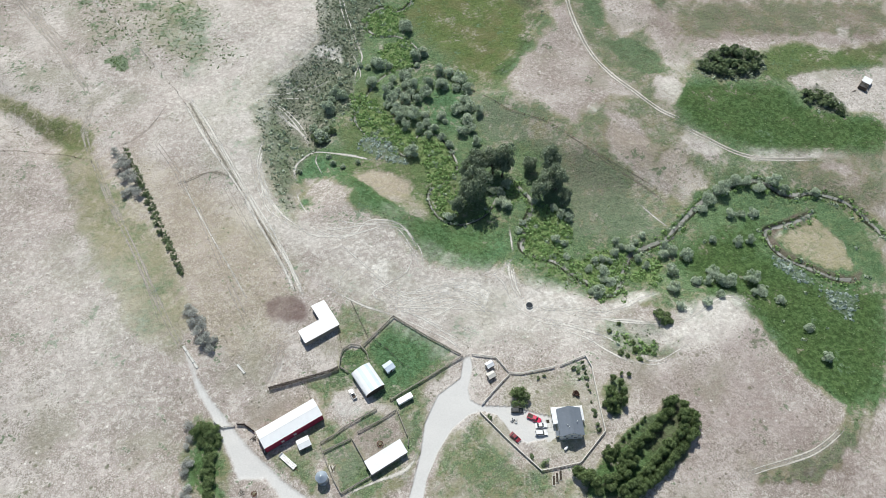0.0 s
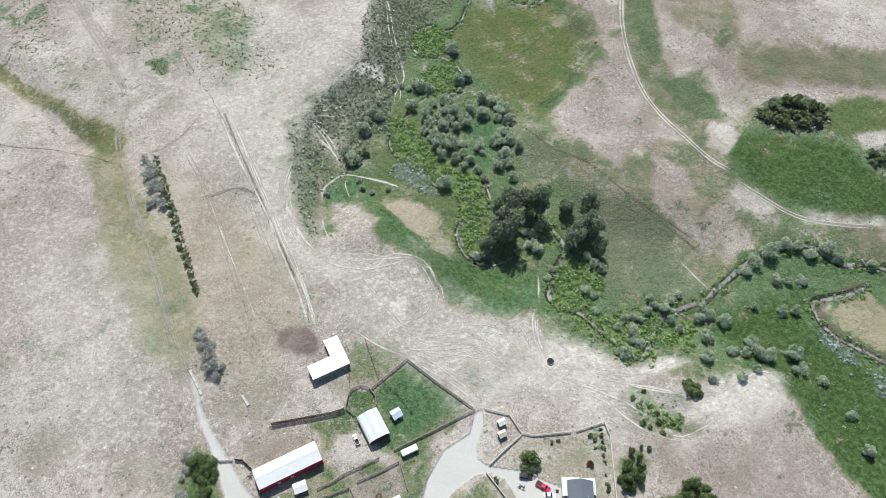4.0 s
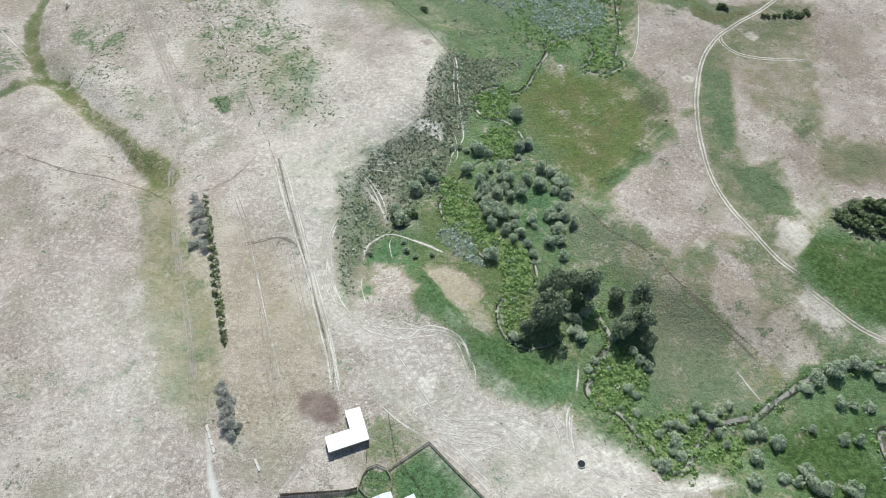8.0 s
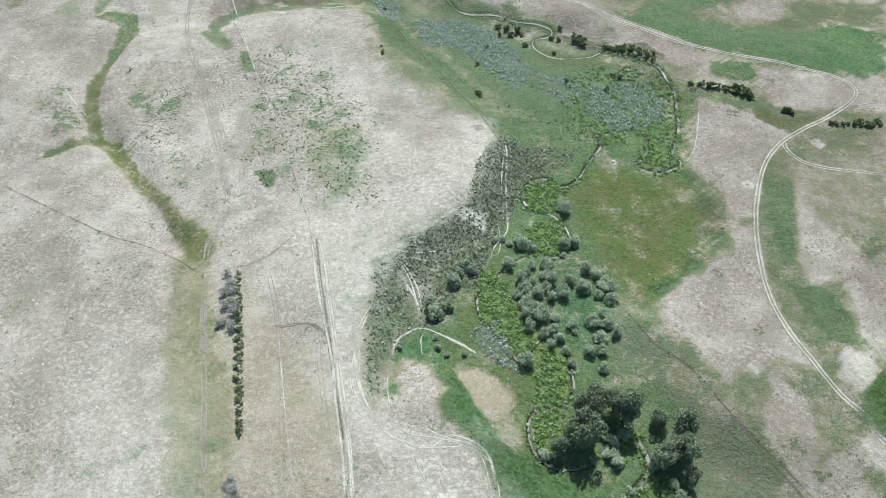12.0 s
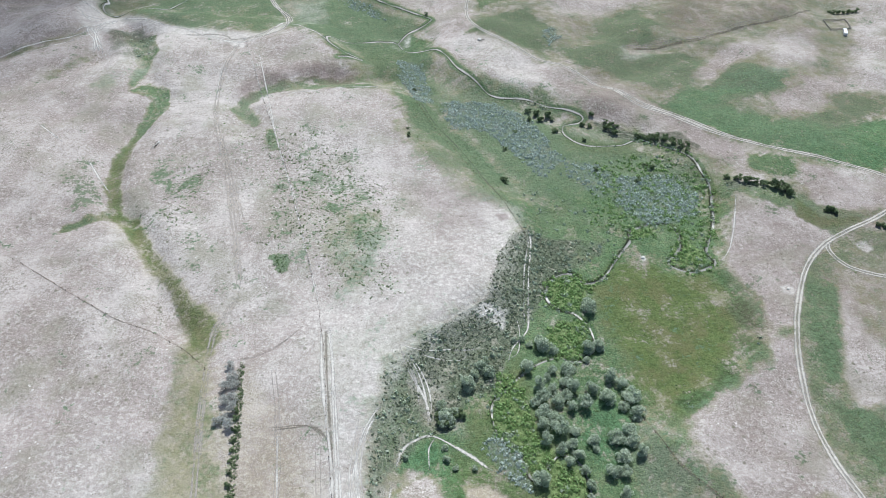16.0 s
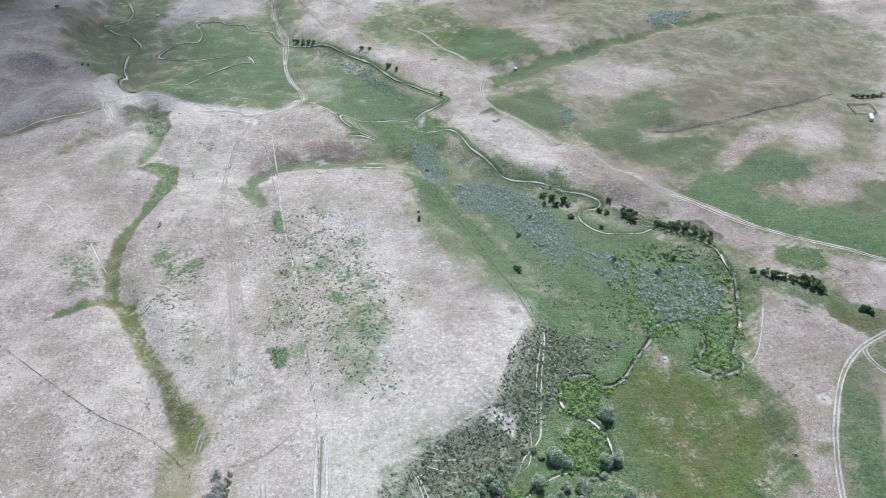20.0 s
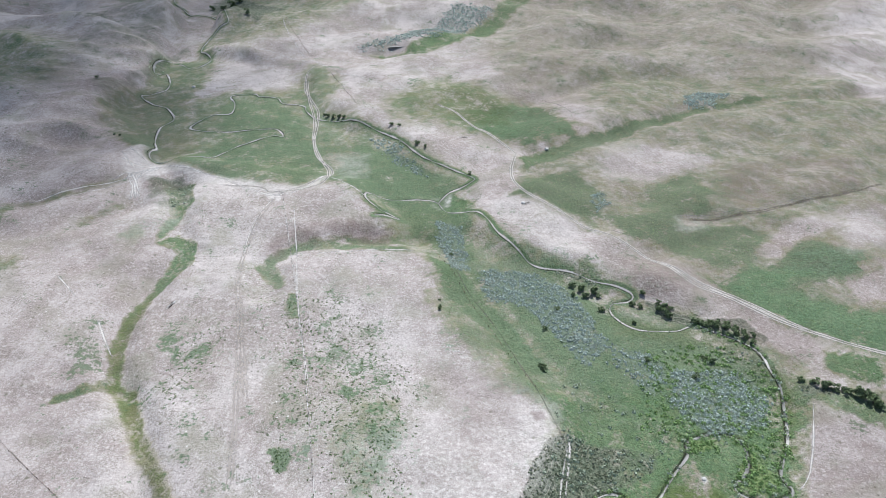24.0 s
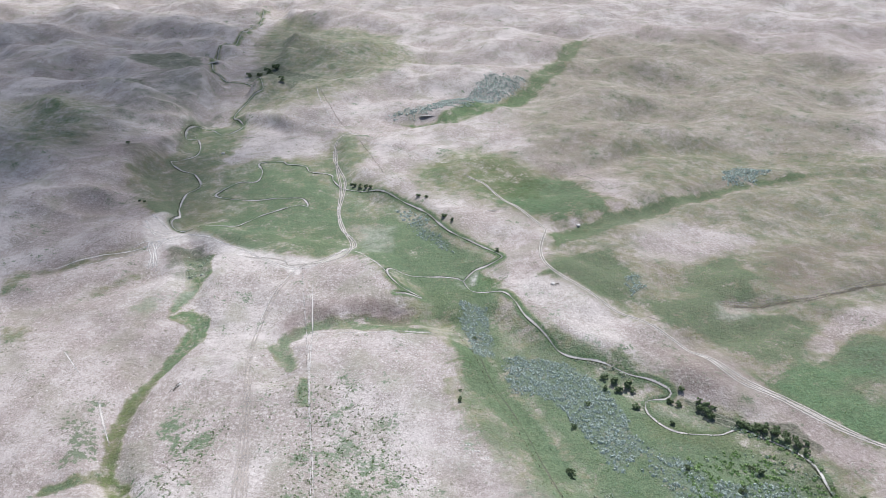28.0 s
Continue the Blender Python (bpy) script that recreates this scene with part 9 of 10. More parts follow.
# ---- where the shrubs and trees stand: x, y and the crown's half width ----
WILLOWS_A = [(103.2, -10.2, 4.2), (124.0, -12.1, 2.6), (128.5, -12.4, 2.9), (122.1, -19.9, 2.1), (130.7, -29.7, 3.5), (135.1, -33.5, 3.1), (137.9, -40.6, 4.4), (138.3, -49.1, 3.8), (126.9, -41.4, 3.8), (121.6, -36.4, 3.3), (116.9, -43.5, 3.5), (113.1, -24.7, 3.5), (110.2, -31.3, 3.4), (113.2, -35.0, 3.3), (105.5, -24.8, 2.2), (94.1, -23.5, 3.0), (98.4, -32.9, 3.0), (103.9, -35.7, 3.0), (104.8, -42.3, 2.7), (99.2, -39.8, 3.0), (95.4, -42.1, 2.4), (98.1, -47.8, 2.9), (102.6, -49.1, 3.5), (103.6, -55.3, 4.2), (97.1, -53.5, 2.9), (97.6, -60.7, 2.4)]
WILLOWS_B = [(103.5, -65.3, 2.4), (108.0, -63.3, 2.4), (110.1, -68.1, 2.4), (105.8, -71.2, 2.3), (117.2, -62.0, 2.9), (118.1, -64.8, 1.8), (126.7, -60.7, 3.2), (132.3, -58.3, 3.2), (132.8, -63.4, 3.5), (135.6, -68.1, 2.4), (128.3, -69.5, 3.2), (127.4, -75.8, 2.6), (122.4, -75.6, 2.9), (125.9, -84.6, 2.6), (93.4, -78.5, 3.3), (112.6, -81.1, 2.1), (111.4, -74.5, 2.1), (56.4, -48.2, 3.9), (66.3, -31.9, 3.2), (76.4, -25.8, 2.7), (72.8, -21.9, 2.5), (93.4, -120.3, 2.9), (120.8, -126.1, 2.9), (109.8, -56.0, 2.4), (110.9, -45.2, 2.4), (109.1, -39.2, 2.4), (102.4, -28.7, 1.9), (133.2, -45.5, 2.2)]
WILLOWS_C = [(170.7, -189.0, 2.9), (165.0, -197.8, 2.8), (176.8, -198.1, 2.6), (186.6, -197.4, 2.9), (181.0, -200.7, 2.0), (186.1, -203.0, 3.1), (189.2, -205.5, 2.7), (199.9, -207.6, 3.3), (200.7, -214.4, 2.9), (196.4, -213.7, 1.8), (204.9, -221.0, 2.2), (161.7, -206.6, 2.2), (173.2, -210.0, 2.2), (181.1, -208.7, 1.8), (173.1, -179.8, 2.8), (181.7, -184.7, 2.8), (161.2, -170.2, 2.8), (157.0, -164.9, 1.9), (146.8, -170.1, 2.1), (141.4, -178.3, 2.7), (141.6, -183.2, 2.7), (133.6, -185.8, 2.6), (131.1, -184.1, 1.6), (132.9, -162.5, 1.9), (198.3, -182.6, 1.7), (213.6, -190.1, 2.1), (207.2, -189.7, 1.5)]
WILLOWS_D = [(219.5, -176.6, 2.1), (225.1, -177.9, 2.7), (214.7, -174.4, 2.4), (208.4, -188.2, 2.3), (211.7, -163.0, 3.8), (219.1, -161.5, 3.5), (235.9, -167.8, 3.5), (243.3, -168.8, 3.3), (228.1, -160.1, 3.3), (204.8, -165.7, 2.7), (232.6, -163.1, 2.5), (246.1, -174.0, 2.4), (258.5, -181.6, 2.2), (206.5, -237.2, 2.4), (202.9, -250.8, 2.3), (129.1, 11.1, 3.9), (123.8, -13.2, 2.8), (129.1, -12.7, 2.5), (128.8, 14.7, 2.9), (108.4, -13.3, 2.5)]
COTTONWOODS = [(108.2, -116.2, 6.7), (118.7, -103.3, 5.3), (127.6, -109.2, 5.7), (141.5, -111.2, 4.3), (147.6, -118.2, 5.6), (147.8, -126.5, 5.2), (138.2, -127.3, 5.1), (145.5, -136.6, 3.9), (99.0, -120.5, 3.4), (124.5, -105.7, 4.8), (143.8, -126.1, 4.4), (112.1, -105.5, 5.0)]
SHELTER_A = [(135.4, -248.4, 2.1), (133.9, -252.2, 2.2), (130.1, -255.4, 2.2), (126.2, -257.1, 2.1), (122.6, -257.8, 2.0), (119.2, -259.0, 2.2), (116.1, -259.9, 2.1), (113.0, -261.4, 2.2), (109.9, -262.2, 2.0), (106.8, -262.5, 2.2), (103.9, -263.2, 2.1), (101.1, -263.7, 2.2), (98.0, -264.0, 2.1), (95.6, -264.1, 2.2), (134.1, -244.1, 2.2), (131.5, -248.7, 2.0), (128.1, -252.1, 2.1), (123.3, -254.0, 2.0), (119.0, -255.0, 2.2), (115.5, -256.4, 2.0), (111.4, -257.7, 2.1), (108.0, -259.1, 2.0), (104.9, -259.9, 2.1), (101.8, -260.9, 2.0), (98.3, -261.5, 2.1), (95.1, -261.9, 2.0)]
SHELTER_B = [(128.8, -240.4, 1.9), (132.5, -240.8, 2.0), (127.3, -244.3, 2.1), (123.0, -244.8, 2.0), (120.0, -247.2, 2.0), (116.1, -248.3, 2.0), (113.2, -248.8, 1.8), (109.6, -249.4, 2.0), (107.0, -250.6, 1.9), (104.2, -251.1, 2.0), (101.3, -252.5, 2.0), (102.6, -255.0, 1.9), (105.9, -253.8, 1.7), (98.8, -254.4, 2.0), (99.7, -256.8, 1.9), (96.2, -256.5, 2.0), (99.3, -246.2, 1.4), (99.4, -248.7, 1.5), (102.2, -247.4, 1.3), (97.5, -250.1, 1.5), (97.4, -247.2, 1.2)]
SHELTER_C = [(84.7, -248.9, 2.7), (85.1, -252.2, 2.8), (88.0, -251.3, 2.0), (88.2, -255.9, 2.2), (91.5, -256.3, 2.2), (87.9, -258.3, 2.1), (92.0, -259.4, 2.2), (116.8, -223.2, 1.5), (117.5, -226.1, 1.7), (113.1, -226.8, 1.9), (116.5, -229.6, 1.9), (110.8, -228.3, 1.8), (113.0, -230.9, 2.0), (109.9, -231.8, 1.9), (114.2, -233.0, 1.7), (110.5, -234.6, 1.8), (107.8, -234.1, 1.4), (107.9, -230.8, 1.3), (123.4, -224.1, 0.9), (120.9, -222.3, 0.9), (109.1, -244.5, 0.9), (112.0, -243.9, 0.9), (114.4, -243.3, 0.8), (116.7, -242.7, 0.8), (118.4, -242.0, 0.7), (106.6, -245.2, 0.9)]
RANGE_HEDGE = [(393.8, 336.1, 2.0), (396.2, 333.2, 2.0), (399.5, 332.3, 2.2), (403.7, 332.5, 2.0), (407.9, 333.5, 2.2), (411.9, 334.1, 2.0), (416.1, 334.5, 2.2)]
HEDGE_LINE = [(-34.1, -22.1), (-31.5, -41.7), (-29.6, -61.1), (-27.8, -82.5), (-25.5, -104.2)]
BEND_BUSHES = [(297.5, 62.6, 1.5), (300.5, 61.7, 1.8), (303.5, 60.9, 1.6), (307.1, 61.2, 1.7), (310.9, 60.5, 1.9), (314.0, 59.7, 2.0), (317.5, 59.0, 2.0), (321.9, 59.6, 1.8), (325.3, 59.0, 1.6), (273.5, 74.7, 1.6), (278.0, 75.5, 1.8), (191.6, 157.4, 1.8), (195.9, 156.9, 2.0), (200.5, 156.1, 2.0), (204.5, 153.3, 2.1), (208.3, 150.7, 2.0), (211.7, 147.1, 1.9), (215.4, 143.1, 1.7), (170.1, 173.7, 1.8), (173.4, 171.3, 1.9), (176.9, 169.4, 1.7)]
BOTTOM_BUSHES = [(54.3, -43.2, 2.4), (57.0, -47.5, 2.6), (54.7, -51.6, 2.4), (59.9, -46.2, 2.0), (58.0, -51.3, 2.2), (66.2, -30.4, 2.0), (69.8, -26.3, 2.2), (73.9, -24.4, 2.0), (67.0, -34.4, 1.8), (75.5, -18.7, 1.7), (79.2, -15.0, 1.5), (55.8, -67.8, 1.6), (55.3, -62.6, 1.4), (59.1, -71.8, 1.3), (38.9, -67.1, 1.3), (66.9, -72.2, 1.2), (89.7, -6.8, 1.8), (93.5, -6.3, 1.7), (96.7, -9.5, 1.6), (101.0, -7.7, 1.9), (119.0, -114.9, 2.6), (121.8, -118.3, 2.8), (126.2, -116.3, 2.4), (121.7, -122.4, 2.4), (118.2, -123.2, 2.2), (123.2, -137.4, 2.0), (119.6, -140.7, 1.8), (142.8, -169.9, 2.0), (144.1, -175.0, 2.2), (149.0, -172.2, 2.0), (140.2, -180.6, 2.1), (137.9, -172.7, 1.8), (153.7, -169.6, 2.0), (157.9, -168.0, 2.2), (160.8, -169.8, 2.0), (132.8, -152.1, 2.0), (135.3, -155.1, 1.9), (141.8, -141.1, 2.2), (144.4, -144.1, 2.0), (140.7, -137.0, 2.2), (134.7, -129.1, 2.0), (161.1, -177.0, 1.9), (162.4, -181.9, 1.8), (175.7, -176.4, 2.0), (177.3, -180.2, 2.2), (170.6, -166.8, 1.8), (165.1, -168.2, 1.7)]
YARD_BUSHES = [(105.1, -212.5, 1.1), (106.0, -214.5, 1.1), (104.8, -217.3, 0.9), (100.2, -222.3, 1.6), (90.3, -210.0, 1.1), (92.9, -210.3, 0.9), (72.6, -236.3, 1.5), (75.6, -241.0, 1.8), (65.5, -216.4, 1.5), (110.0, -211.4, 1.0), (109.1, -213.7, 1.1), (108.5, -216.1, 1.1), (107.5, -218.3, 1.1), (106.4, -220.9, 1.0), (105.7, -223.3, 1.0), (103.9, -227.7, 0.8), (102.8, -231.3, 1.4), (102.2, -232.9, 1.2), (101.1, -236.3, 1.3), (100.5, -238.4, 1.1)]
GROVE_GREEN = [(-35.7, -174.3, 1.9), (-33.4, -174.9, 1.9), (-30.9, -176.5, 2.0), (-37.3, -176.4, 2.0), (-32.5, -178.6, 2.1), (-36.9, -179.3, 1.8), (-33.5, -180.9, 2.0), (-34.7, -183.1, 2.0), (-34.4, -186.0, 2.0), (-35.9, -188.0, 1.9), (-35.2, -190.6, 1.8), (-37.3, -191.9, 1.9), (-36.9, -194.7, 1.9), (-38.5, -196.2, 1.8), (-38.2, -198.6, 1.9), (-39.4, -200.5, 1.8), (-40.6, -202.4, 1.7), (-40.2, -205.1, 1.7), (-37.9, -174.4, 1.4), (-29.7, -180.4, 1.3), (-31.1, -182.9, 1.1)]
GROVE_GREY = [(-39.3, -171.6, 2.3), (-40.1, -176.4, 2.1), (-42.1, -178.9, 1.7), (-43.5, -184.6, 2.5), (-44.9, -187.7, 2.5), (-41.8, -186.0, 2.1), (-45.1, -194.3, 2.3), (-46.8, -195.6, 2.0), (-45.7, -198.3, 2.3), (-47.2, -200.4, 2.0)]
ROW_GREY = [(-38.7, -23.9, 3.0), (-37.1, -29.7, 3.3), (-35.3, -34.5, 3.5), (-38.8, -35.1, 3.0), (-34.7, -41.0, 3.5), (-37.5, -42.2, 2.9), (-33.6, -46.1, 3.4), (-36.4, -50.4, 3.4), (-33.8, -53.9, 2.9), (-39.4, -52.3, 2.3), (-26.9, -123.3, 2.6), (-25.5, -126.8, 2.8), (-24.0, -130.2, 2.8), (-27.5, -130.0, 2.6), (-24.0, -134.4, 3.0), (-26.3, -136.0, 2.8), (-23.5, -139.0, 2.8), (-22.5, -141.5, 2.5), (-25.8, -140.7, 2.7), (-23.9, -144.0, 2.3), (-20.7, -140.7, 1.8), (-28.5, -125.1, 1.9)]
ROW_LOW = [(-31.5, -55.2, 1.3), (-31.4, -60.0, 1.3), (-31.0, -64.5, 1.3), (-30.4, -69.1, 1.3), (-30.0, -74.1, 1.3), (-29.5, -79.8, 1.3), (-28.7, -84.6, 1.2), (-28.1, -90.1, 1.2), (-27.2, -95.0, 1.2), (-26.6, -99.7, 1.0), (-26.0, -103.2, 1.2), (-25.5, -105.5, 1.0), (-31.9, -50.7, 1.6), (-32.1, -46.6, 1.6)]
NORTH_BUSHES = [(234.2, 104.8, 2.4), (238.1, 102.9, 2.8), (242.8, 101.2, 2.8), (248.1, 98.8, 3.1), (253.0, 95.7, 3.5), (257.3, 91.9, 3.8), (259.8, 90.0, 2.7), (275.9, 75.9, 2.4), (278.3, 73.6, 2.0), (325.0, 62.0, 2.3), (314.9, 62.8, 2.0), (319.9, 59.0, 2.0), (227.8, 107.2, 1.8), (40.0, 155.0, 1.8), (98.2, 113.6, 1.7), (53.7, -46.2, 2.3), (61.5, -47.0, 3.1), (57.1, -51.3, 2.6), (53.3, -50.8, 2.1)]
NORTH_BUSHES_B = [(154.8, 174.0, 1.9), (159.1, 172.7, 1.9), (170.4, 169.5, 2.5), (172.8, 166.5, 2.5), (174.6, 163.6, 2.1), (162.0, 181.9, 1.9), (188.5, 158.6, 2.4), (193.3, 155.7, 2.7), (198.2, 153.5, 2.6), (202.7, 150.3, 2.6), (206.8, 146.4, 2.6), (210.8, 142.5, 2.3), (214.2, 138.4, 2.2), (128.0, 181.6, 2.6), (133.1, 185.1, 2.6), (125.5, 188.0, 2.6), (121.0, 191.3, 2.3), (135.9, 182.0, 2.2), (135.6, 168.2, 2.2), (120.1, 181.3, 1.9), (109.5, 167.8, 1.9), (100.7, 149.1, 1.8)]
NORTH_BUSHES_C = [(-84.5, 453.2, 2.1), (-78.3, 449.7, 2.1), (-72.4, 447.4, 2.6), (-67.5, 444.4, 2.1), (-88.4, 456.3, 1.6), (-20.2, 424.0, 2.5), (-11.9, 419.2, 2.0), (7.1, 381.3, 2.4), (14.8, 374.5, 1.9), (53.6, 330.3, 1.7), (-315.4, 850.2, 5.0), (-310.5, 873.5, 6.0), (-304.3, 894.5, 6.1), (-331.9, 848.2, 4.2), (-254.1, 770.7, 4.6), (-321.8, 487.8, 2.3), (-255.4, 384.5, 1.5), (-261.0, 387.3, 1.5), (43.4, 222.9, 1.4), (97.3, 116.2, 2.2), (39.3, 164.0, 1.2), (153.3, 157.0, 1.5), (185.9, 128.1, 1.9), (189.2, 125.5, 1.9), (154.2, 124.9, 1.7), (177.8, 113.1, 2.4)]
GREEN_BUSHES = [(151.3, -208.5, 3.5), (150.7, -205.9, 2.6), (153.2, -210.8, 2.3), (126.2, -214.5, 1.7), (132.1, -215.9, 1.7), (137.4, -218.2, 1.5), (131.4, -220.2, 1.5), (128.0, -216.8, 1.3), (138.3, -220.9, 1.3), (127.3, -204.2, 1.2), (132.6, -203.1, 1.2), (131.7, -209.7, 1.1), (133.1, -212.7, 1.1)]
THICKET = [(259.0, -91.6, 4.0), (268.0, -88.2, 4.0), (275.3, -88.8, 4.0), (280.8, -91.4, 4.0), (285.0, -95.8, 3.7), (287.3, -100.6, 3.4), (261.3, -95.0, 3.9), (268.0, -96.0, 4.3), (273.7, -98.4, 4.3), (278.8, -101.8, 4.0), (282.7, -105.0, 3.0), (262.9, -99.9, 3.3), (267.9, -103.1, 3.3), (274.1, -104.8, 3.0), (296.0, -130.2, 2.7), (298.2, -134.3, 3.0), (300.2, -138.6, 2.9), (302.8, -142.2, 2.9), (305.1, -145.6, 2.6), (302.3, -133.0, 2.4), (305.1, -137.2, 2.4), (294.2, -134.6, 2.1), (304.9, -148.4, 1.7)]


# ---- trees, bushes and grass ----
def leaf_cloud(rng, centres, radii, count, size, squash=1.0, thin=0.55):
    """Small leaf sprays on the outside of several lobes: corner places and quads."""
    pick = rng.choice(len(centres), count, p=np.array([r[0] ** 2 for r in radii]) / sum(r[0] ** 2 for r in radii))
    way = rng.normal(size=(count, 3))
    way /= np.linalg.norm(way, axis=1)[:, None]
    way[:, 2] = np.where(way[:, 2] < -0.35, -way[:, 2] * 0.6, way[:, 2])
    shell = rng.uniform(0.62, 1.08, count)[:, None] ** 0.7
    middle = np.array(centres)[pick] + way * np.array(radii)[pick] * shell
    face = way * 0.75 + rng.normal(size=(count, 3)) * 0.55 + np.array([0, 0, 0.35])
    face /= np.linalg.norm(face, axis=1)[:, None]
    side = np.cross(face, rng.normal(size=(count, 3)))
    side /= np.linalg.norm(side, axis=1)[:, None]
    over = np.cross(face, side)
    s = (size * rng.uniform(0.6, 1.4, count))[:, None]
    lift = face * s * 0.25
    co = np.stack([middle - side * s - over * s * thin, middle + side * s * 0.8 - over * s * thin + lift, middle + side * s + over * s * thin, middle - side * s * 0.7 + over * s * thin + lift], 1)
    co[..., 2] *= squash
    return co.reshape(-1, 3)


def leaf_mesh(name, co, material):
    mesh = bpy.data.meshes.new(name)
    n = len(co) // 4
    mesh.vertices.add(len(co))
    mesh.vertices.foreach_set("co", co.astype(np.float32).ravel())
    mesh.loops.add(len(co))
    mesh.loops.foreach_set("vertex_index", np.arange(len(co), dtype=np.int32))
    mesh.polygons.add(n)
    mesh.polygons.foreach_set("loop_start", np.arange(0, len(co), 4, dtype=np.int32))
    mesh.update(calc_edges=True)
    mesh.materials.append(material)
    return mesh


def limb(bm, a, b, ra, rb, sides=6):
    a, b = Vector(a), Vector(b)
    turn = (b - a).to_track_quat("Z", "Y").to_matrix()
    rings = []
    for p, r in ((a, ra), (b, rb)):
        rings.append([bm.verts.new(p + turn @ Vector((r * math.cos(k * 2 * math.pi / sides), r * math.sin(k * 2 * math.pi / sides), 0))) for k in range(sides)])
    for k in range(sides):
        bm.faces.new((rings[0][k], rings[0][(k + 1) % sides], rings[1][(k + 1) % sides], rings[1][k]))


def plant(name, seed, tall, leaves, leaf, material, lobes, label, category, group, bare=0.25, spread=0.62):
    """A tree or bush one metre in half width and tall metres high, to be copied: a forked trunk and a lobed crown."""
    rng = np.random.RandomState(seed)
    ob = tagged(new(name), label, category, group)
    centres, radii = [], []
    for k in range(lobes):
        a, d = rng.uniform(0, 6.283), spread * math.sqrt(rng.uniform(0.02, 1))
        r = rng.uniform(0.28, 0.46) * (1.15 - 0.35 * d)
        z = tall * (bare + (1 - bare) * rng.uniform(0.25, 0.95) * (1 - 0.45 * d * d)) - r * 0.6
        centres.append((d * math.cos(a), d * math.sin(a), max(z, r * 0.5)))
        radii.append((r, r, r * rng.uniform(0.7, 1.1)))
    bm = bmesh.new()
    fork = Vector((rng.uniform(-0.05, 0.05), rng.uniform(-0.05, 0.05), tall * bare * 0.9 + 0.05))
    limb(bm, (0, 0, -0.15 * tall), fork, 0.06 * tall ** 0.5 + 0.02, 0.045 * tall ** 0.5)
    for c in centres:
        limb(bm, fork, c, 0.035 * tall ** 0.5, 0.012, 5)
    part("trunk", bm, BARK, ob)
    crown = new("crown", leaf_mesh("crown", leaf_cloud(rng, centres, radii, leaves, leaf), material))
    crown.parent = ob
    return ob


def kinds(name, material, tall, leaves, leaf, lobes, label, category, group, count=3, seed=10, **more):
    return [plant(name, seed + k, tall * (0.9 + 0.15 * k), leaves, leaf, material, lobes, label, category, group, **more) for k in range(count)]


def between(places):
    """Halfway places between neighbours in a row of trees."""
    return [((a[0] + b[0]) / 2, (a[1] + b[1]) / 2, (a[2] + b[2]) / 2.2) for a, b in zip(places[:-1], places[1:]) if math.hypot(a[0] - b[0], a[1] - b[1]) < 9]


def planted(models, *lists, stretch=1.0, seed=5, grown=1.0):
    """Stands copies of the models at the given places, and at last each model itself at one of them."""
    rng = random.Random(seed)
    places = [p for some in lists for p in some]
    for k, (x, y, r) in enumerate(places):
        s = grown * r * rng.uniform(0.92, 1.12)
        m = pose(x, y, level(x, y), rng.uniform(-4, 4), rng.uniform(-4, 4), rng.uniform(0, 360)) @ Matrix.Diagonal((s, s * rng.uniform(0.88, 1.1), s * stretch * rng.uniform(0.85, 1.15), 1))
        left = len(places) - k
        if left <= len(models):
            models[left - 1].matrix_world = m
        else:
            copy_thing(models[rng.randrange(len(models))], m)


planted(kinds("willow_bush", LEAF_WILLOW, 1.25, 1500, 0.06, 12, "rounded grey-green willow bush in the creek bottom", "willow", "willows along the creek", 4, 10, bare=0.12), WILLOWS_A, WILLOWS_B, WILLOWS_C, WILLOWS_D, BOTTOM_BUSHES, grown=1.22)
planted(kinds("cottonwood", LEAF_COTTON, 2.0, 3200, 0.052, 20, "tall dark cottonwood tree by the creek", "tree", "cottonwoods by the creek", 4, 30, bare=0.16), COTTONWOODS, grown=1.2, stretch=1.35)
planted(kinds("shelter_tree", LEAF_GREEN, 1.5, 1400, 0.066, 13, "dense green shelterbelt tree on dry ground", "tree", "shelterbelt trees east of the house", 4, 50, bare=0.15), SHELTER_A, SHELTER_B, SHELTER_C, between(SHELTER_A), between(SHELTER_B), grown=1.22, stretch=1.35)
planted(kinds("ridge_bush", LEAF_GREEN, 1.1, 900, 0.07, 9, "rounded green bush on the pale eroded ridge", "bush", "bushes on the eroded ridge", 2, 55, bare=0.1), GREEN_BUSHES, grown=1.05)
planted(kinds("grove_tree", LEAF_GREEN, 1.5, 1400, 0.066, 13, "dense green tree of the roadside grove", "tree", "roadside grove", 2, 60, bare=0.15), GROVE_GREEN, grown=1.4)
planted(kinds("silver_tree", LEAF_SILVER, 1.5, 700, 0.06, 11, "silvery half-bare olive tree in a row", "tree", "silvery trees in the west field", 4, 70, bare=0.2), GROVE_GREY, ROW_GREY, grown=1.0, stretch=0.7)
planted(kinds("dark_bush", LEAF_DARK, 1.2, 240, 0.15, 6, "low dark green bush", "bush", "bushes of the valley", 3, 80, bare=0.1), ROW_LOW, NORTH_BUSHES, NORTH_BUSHES_B, NORTH_BUSHES_C, THICKET, RANGE_HEDGE, BEND_BUSHES, grown=1.1)
planted(kinds("garden_bush", LEAF_DARK, 1.25, 240, 0.15, 6, "clipped dark garden bush beside the fence", "bush", "garden bushes", 2, 90, bare=0.1), YARD_BUSHES[:3] + YARD_BUSHES[4:])
planted(kinds("bronze_bush", LEAF_RED, 1.2, 300, 0.13, 7, "bronze-leaved round bush in the house yard", "bush", "", 1, 95, bare=0.1), YARD_BUSHES[3:4])
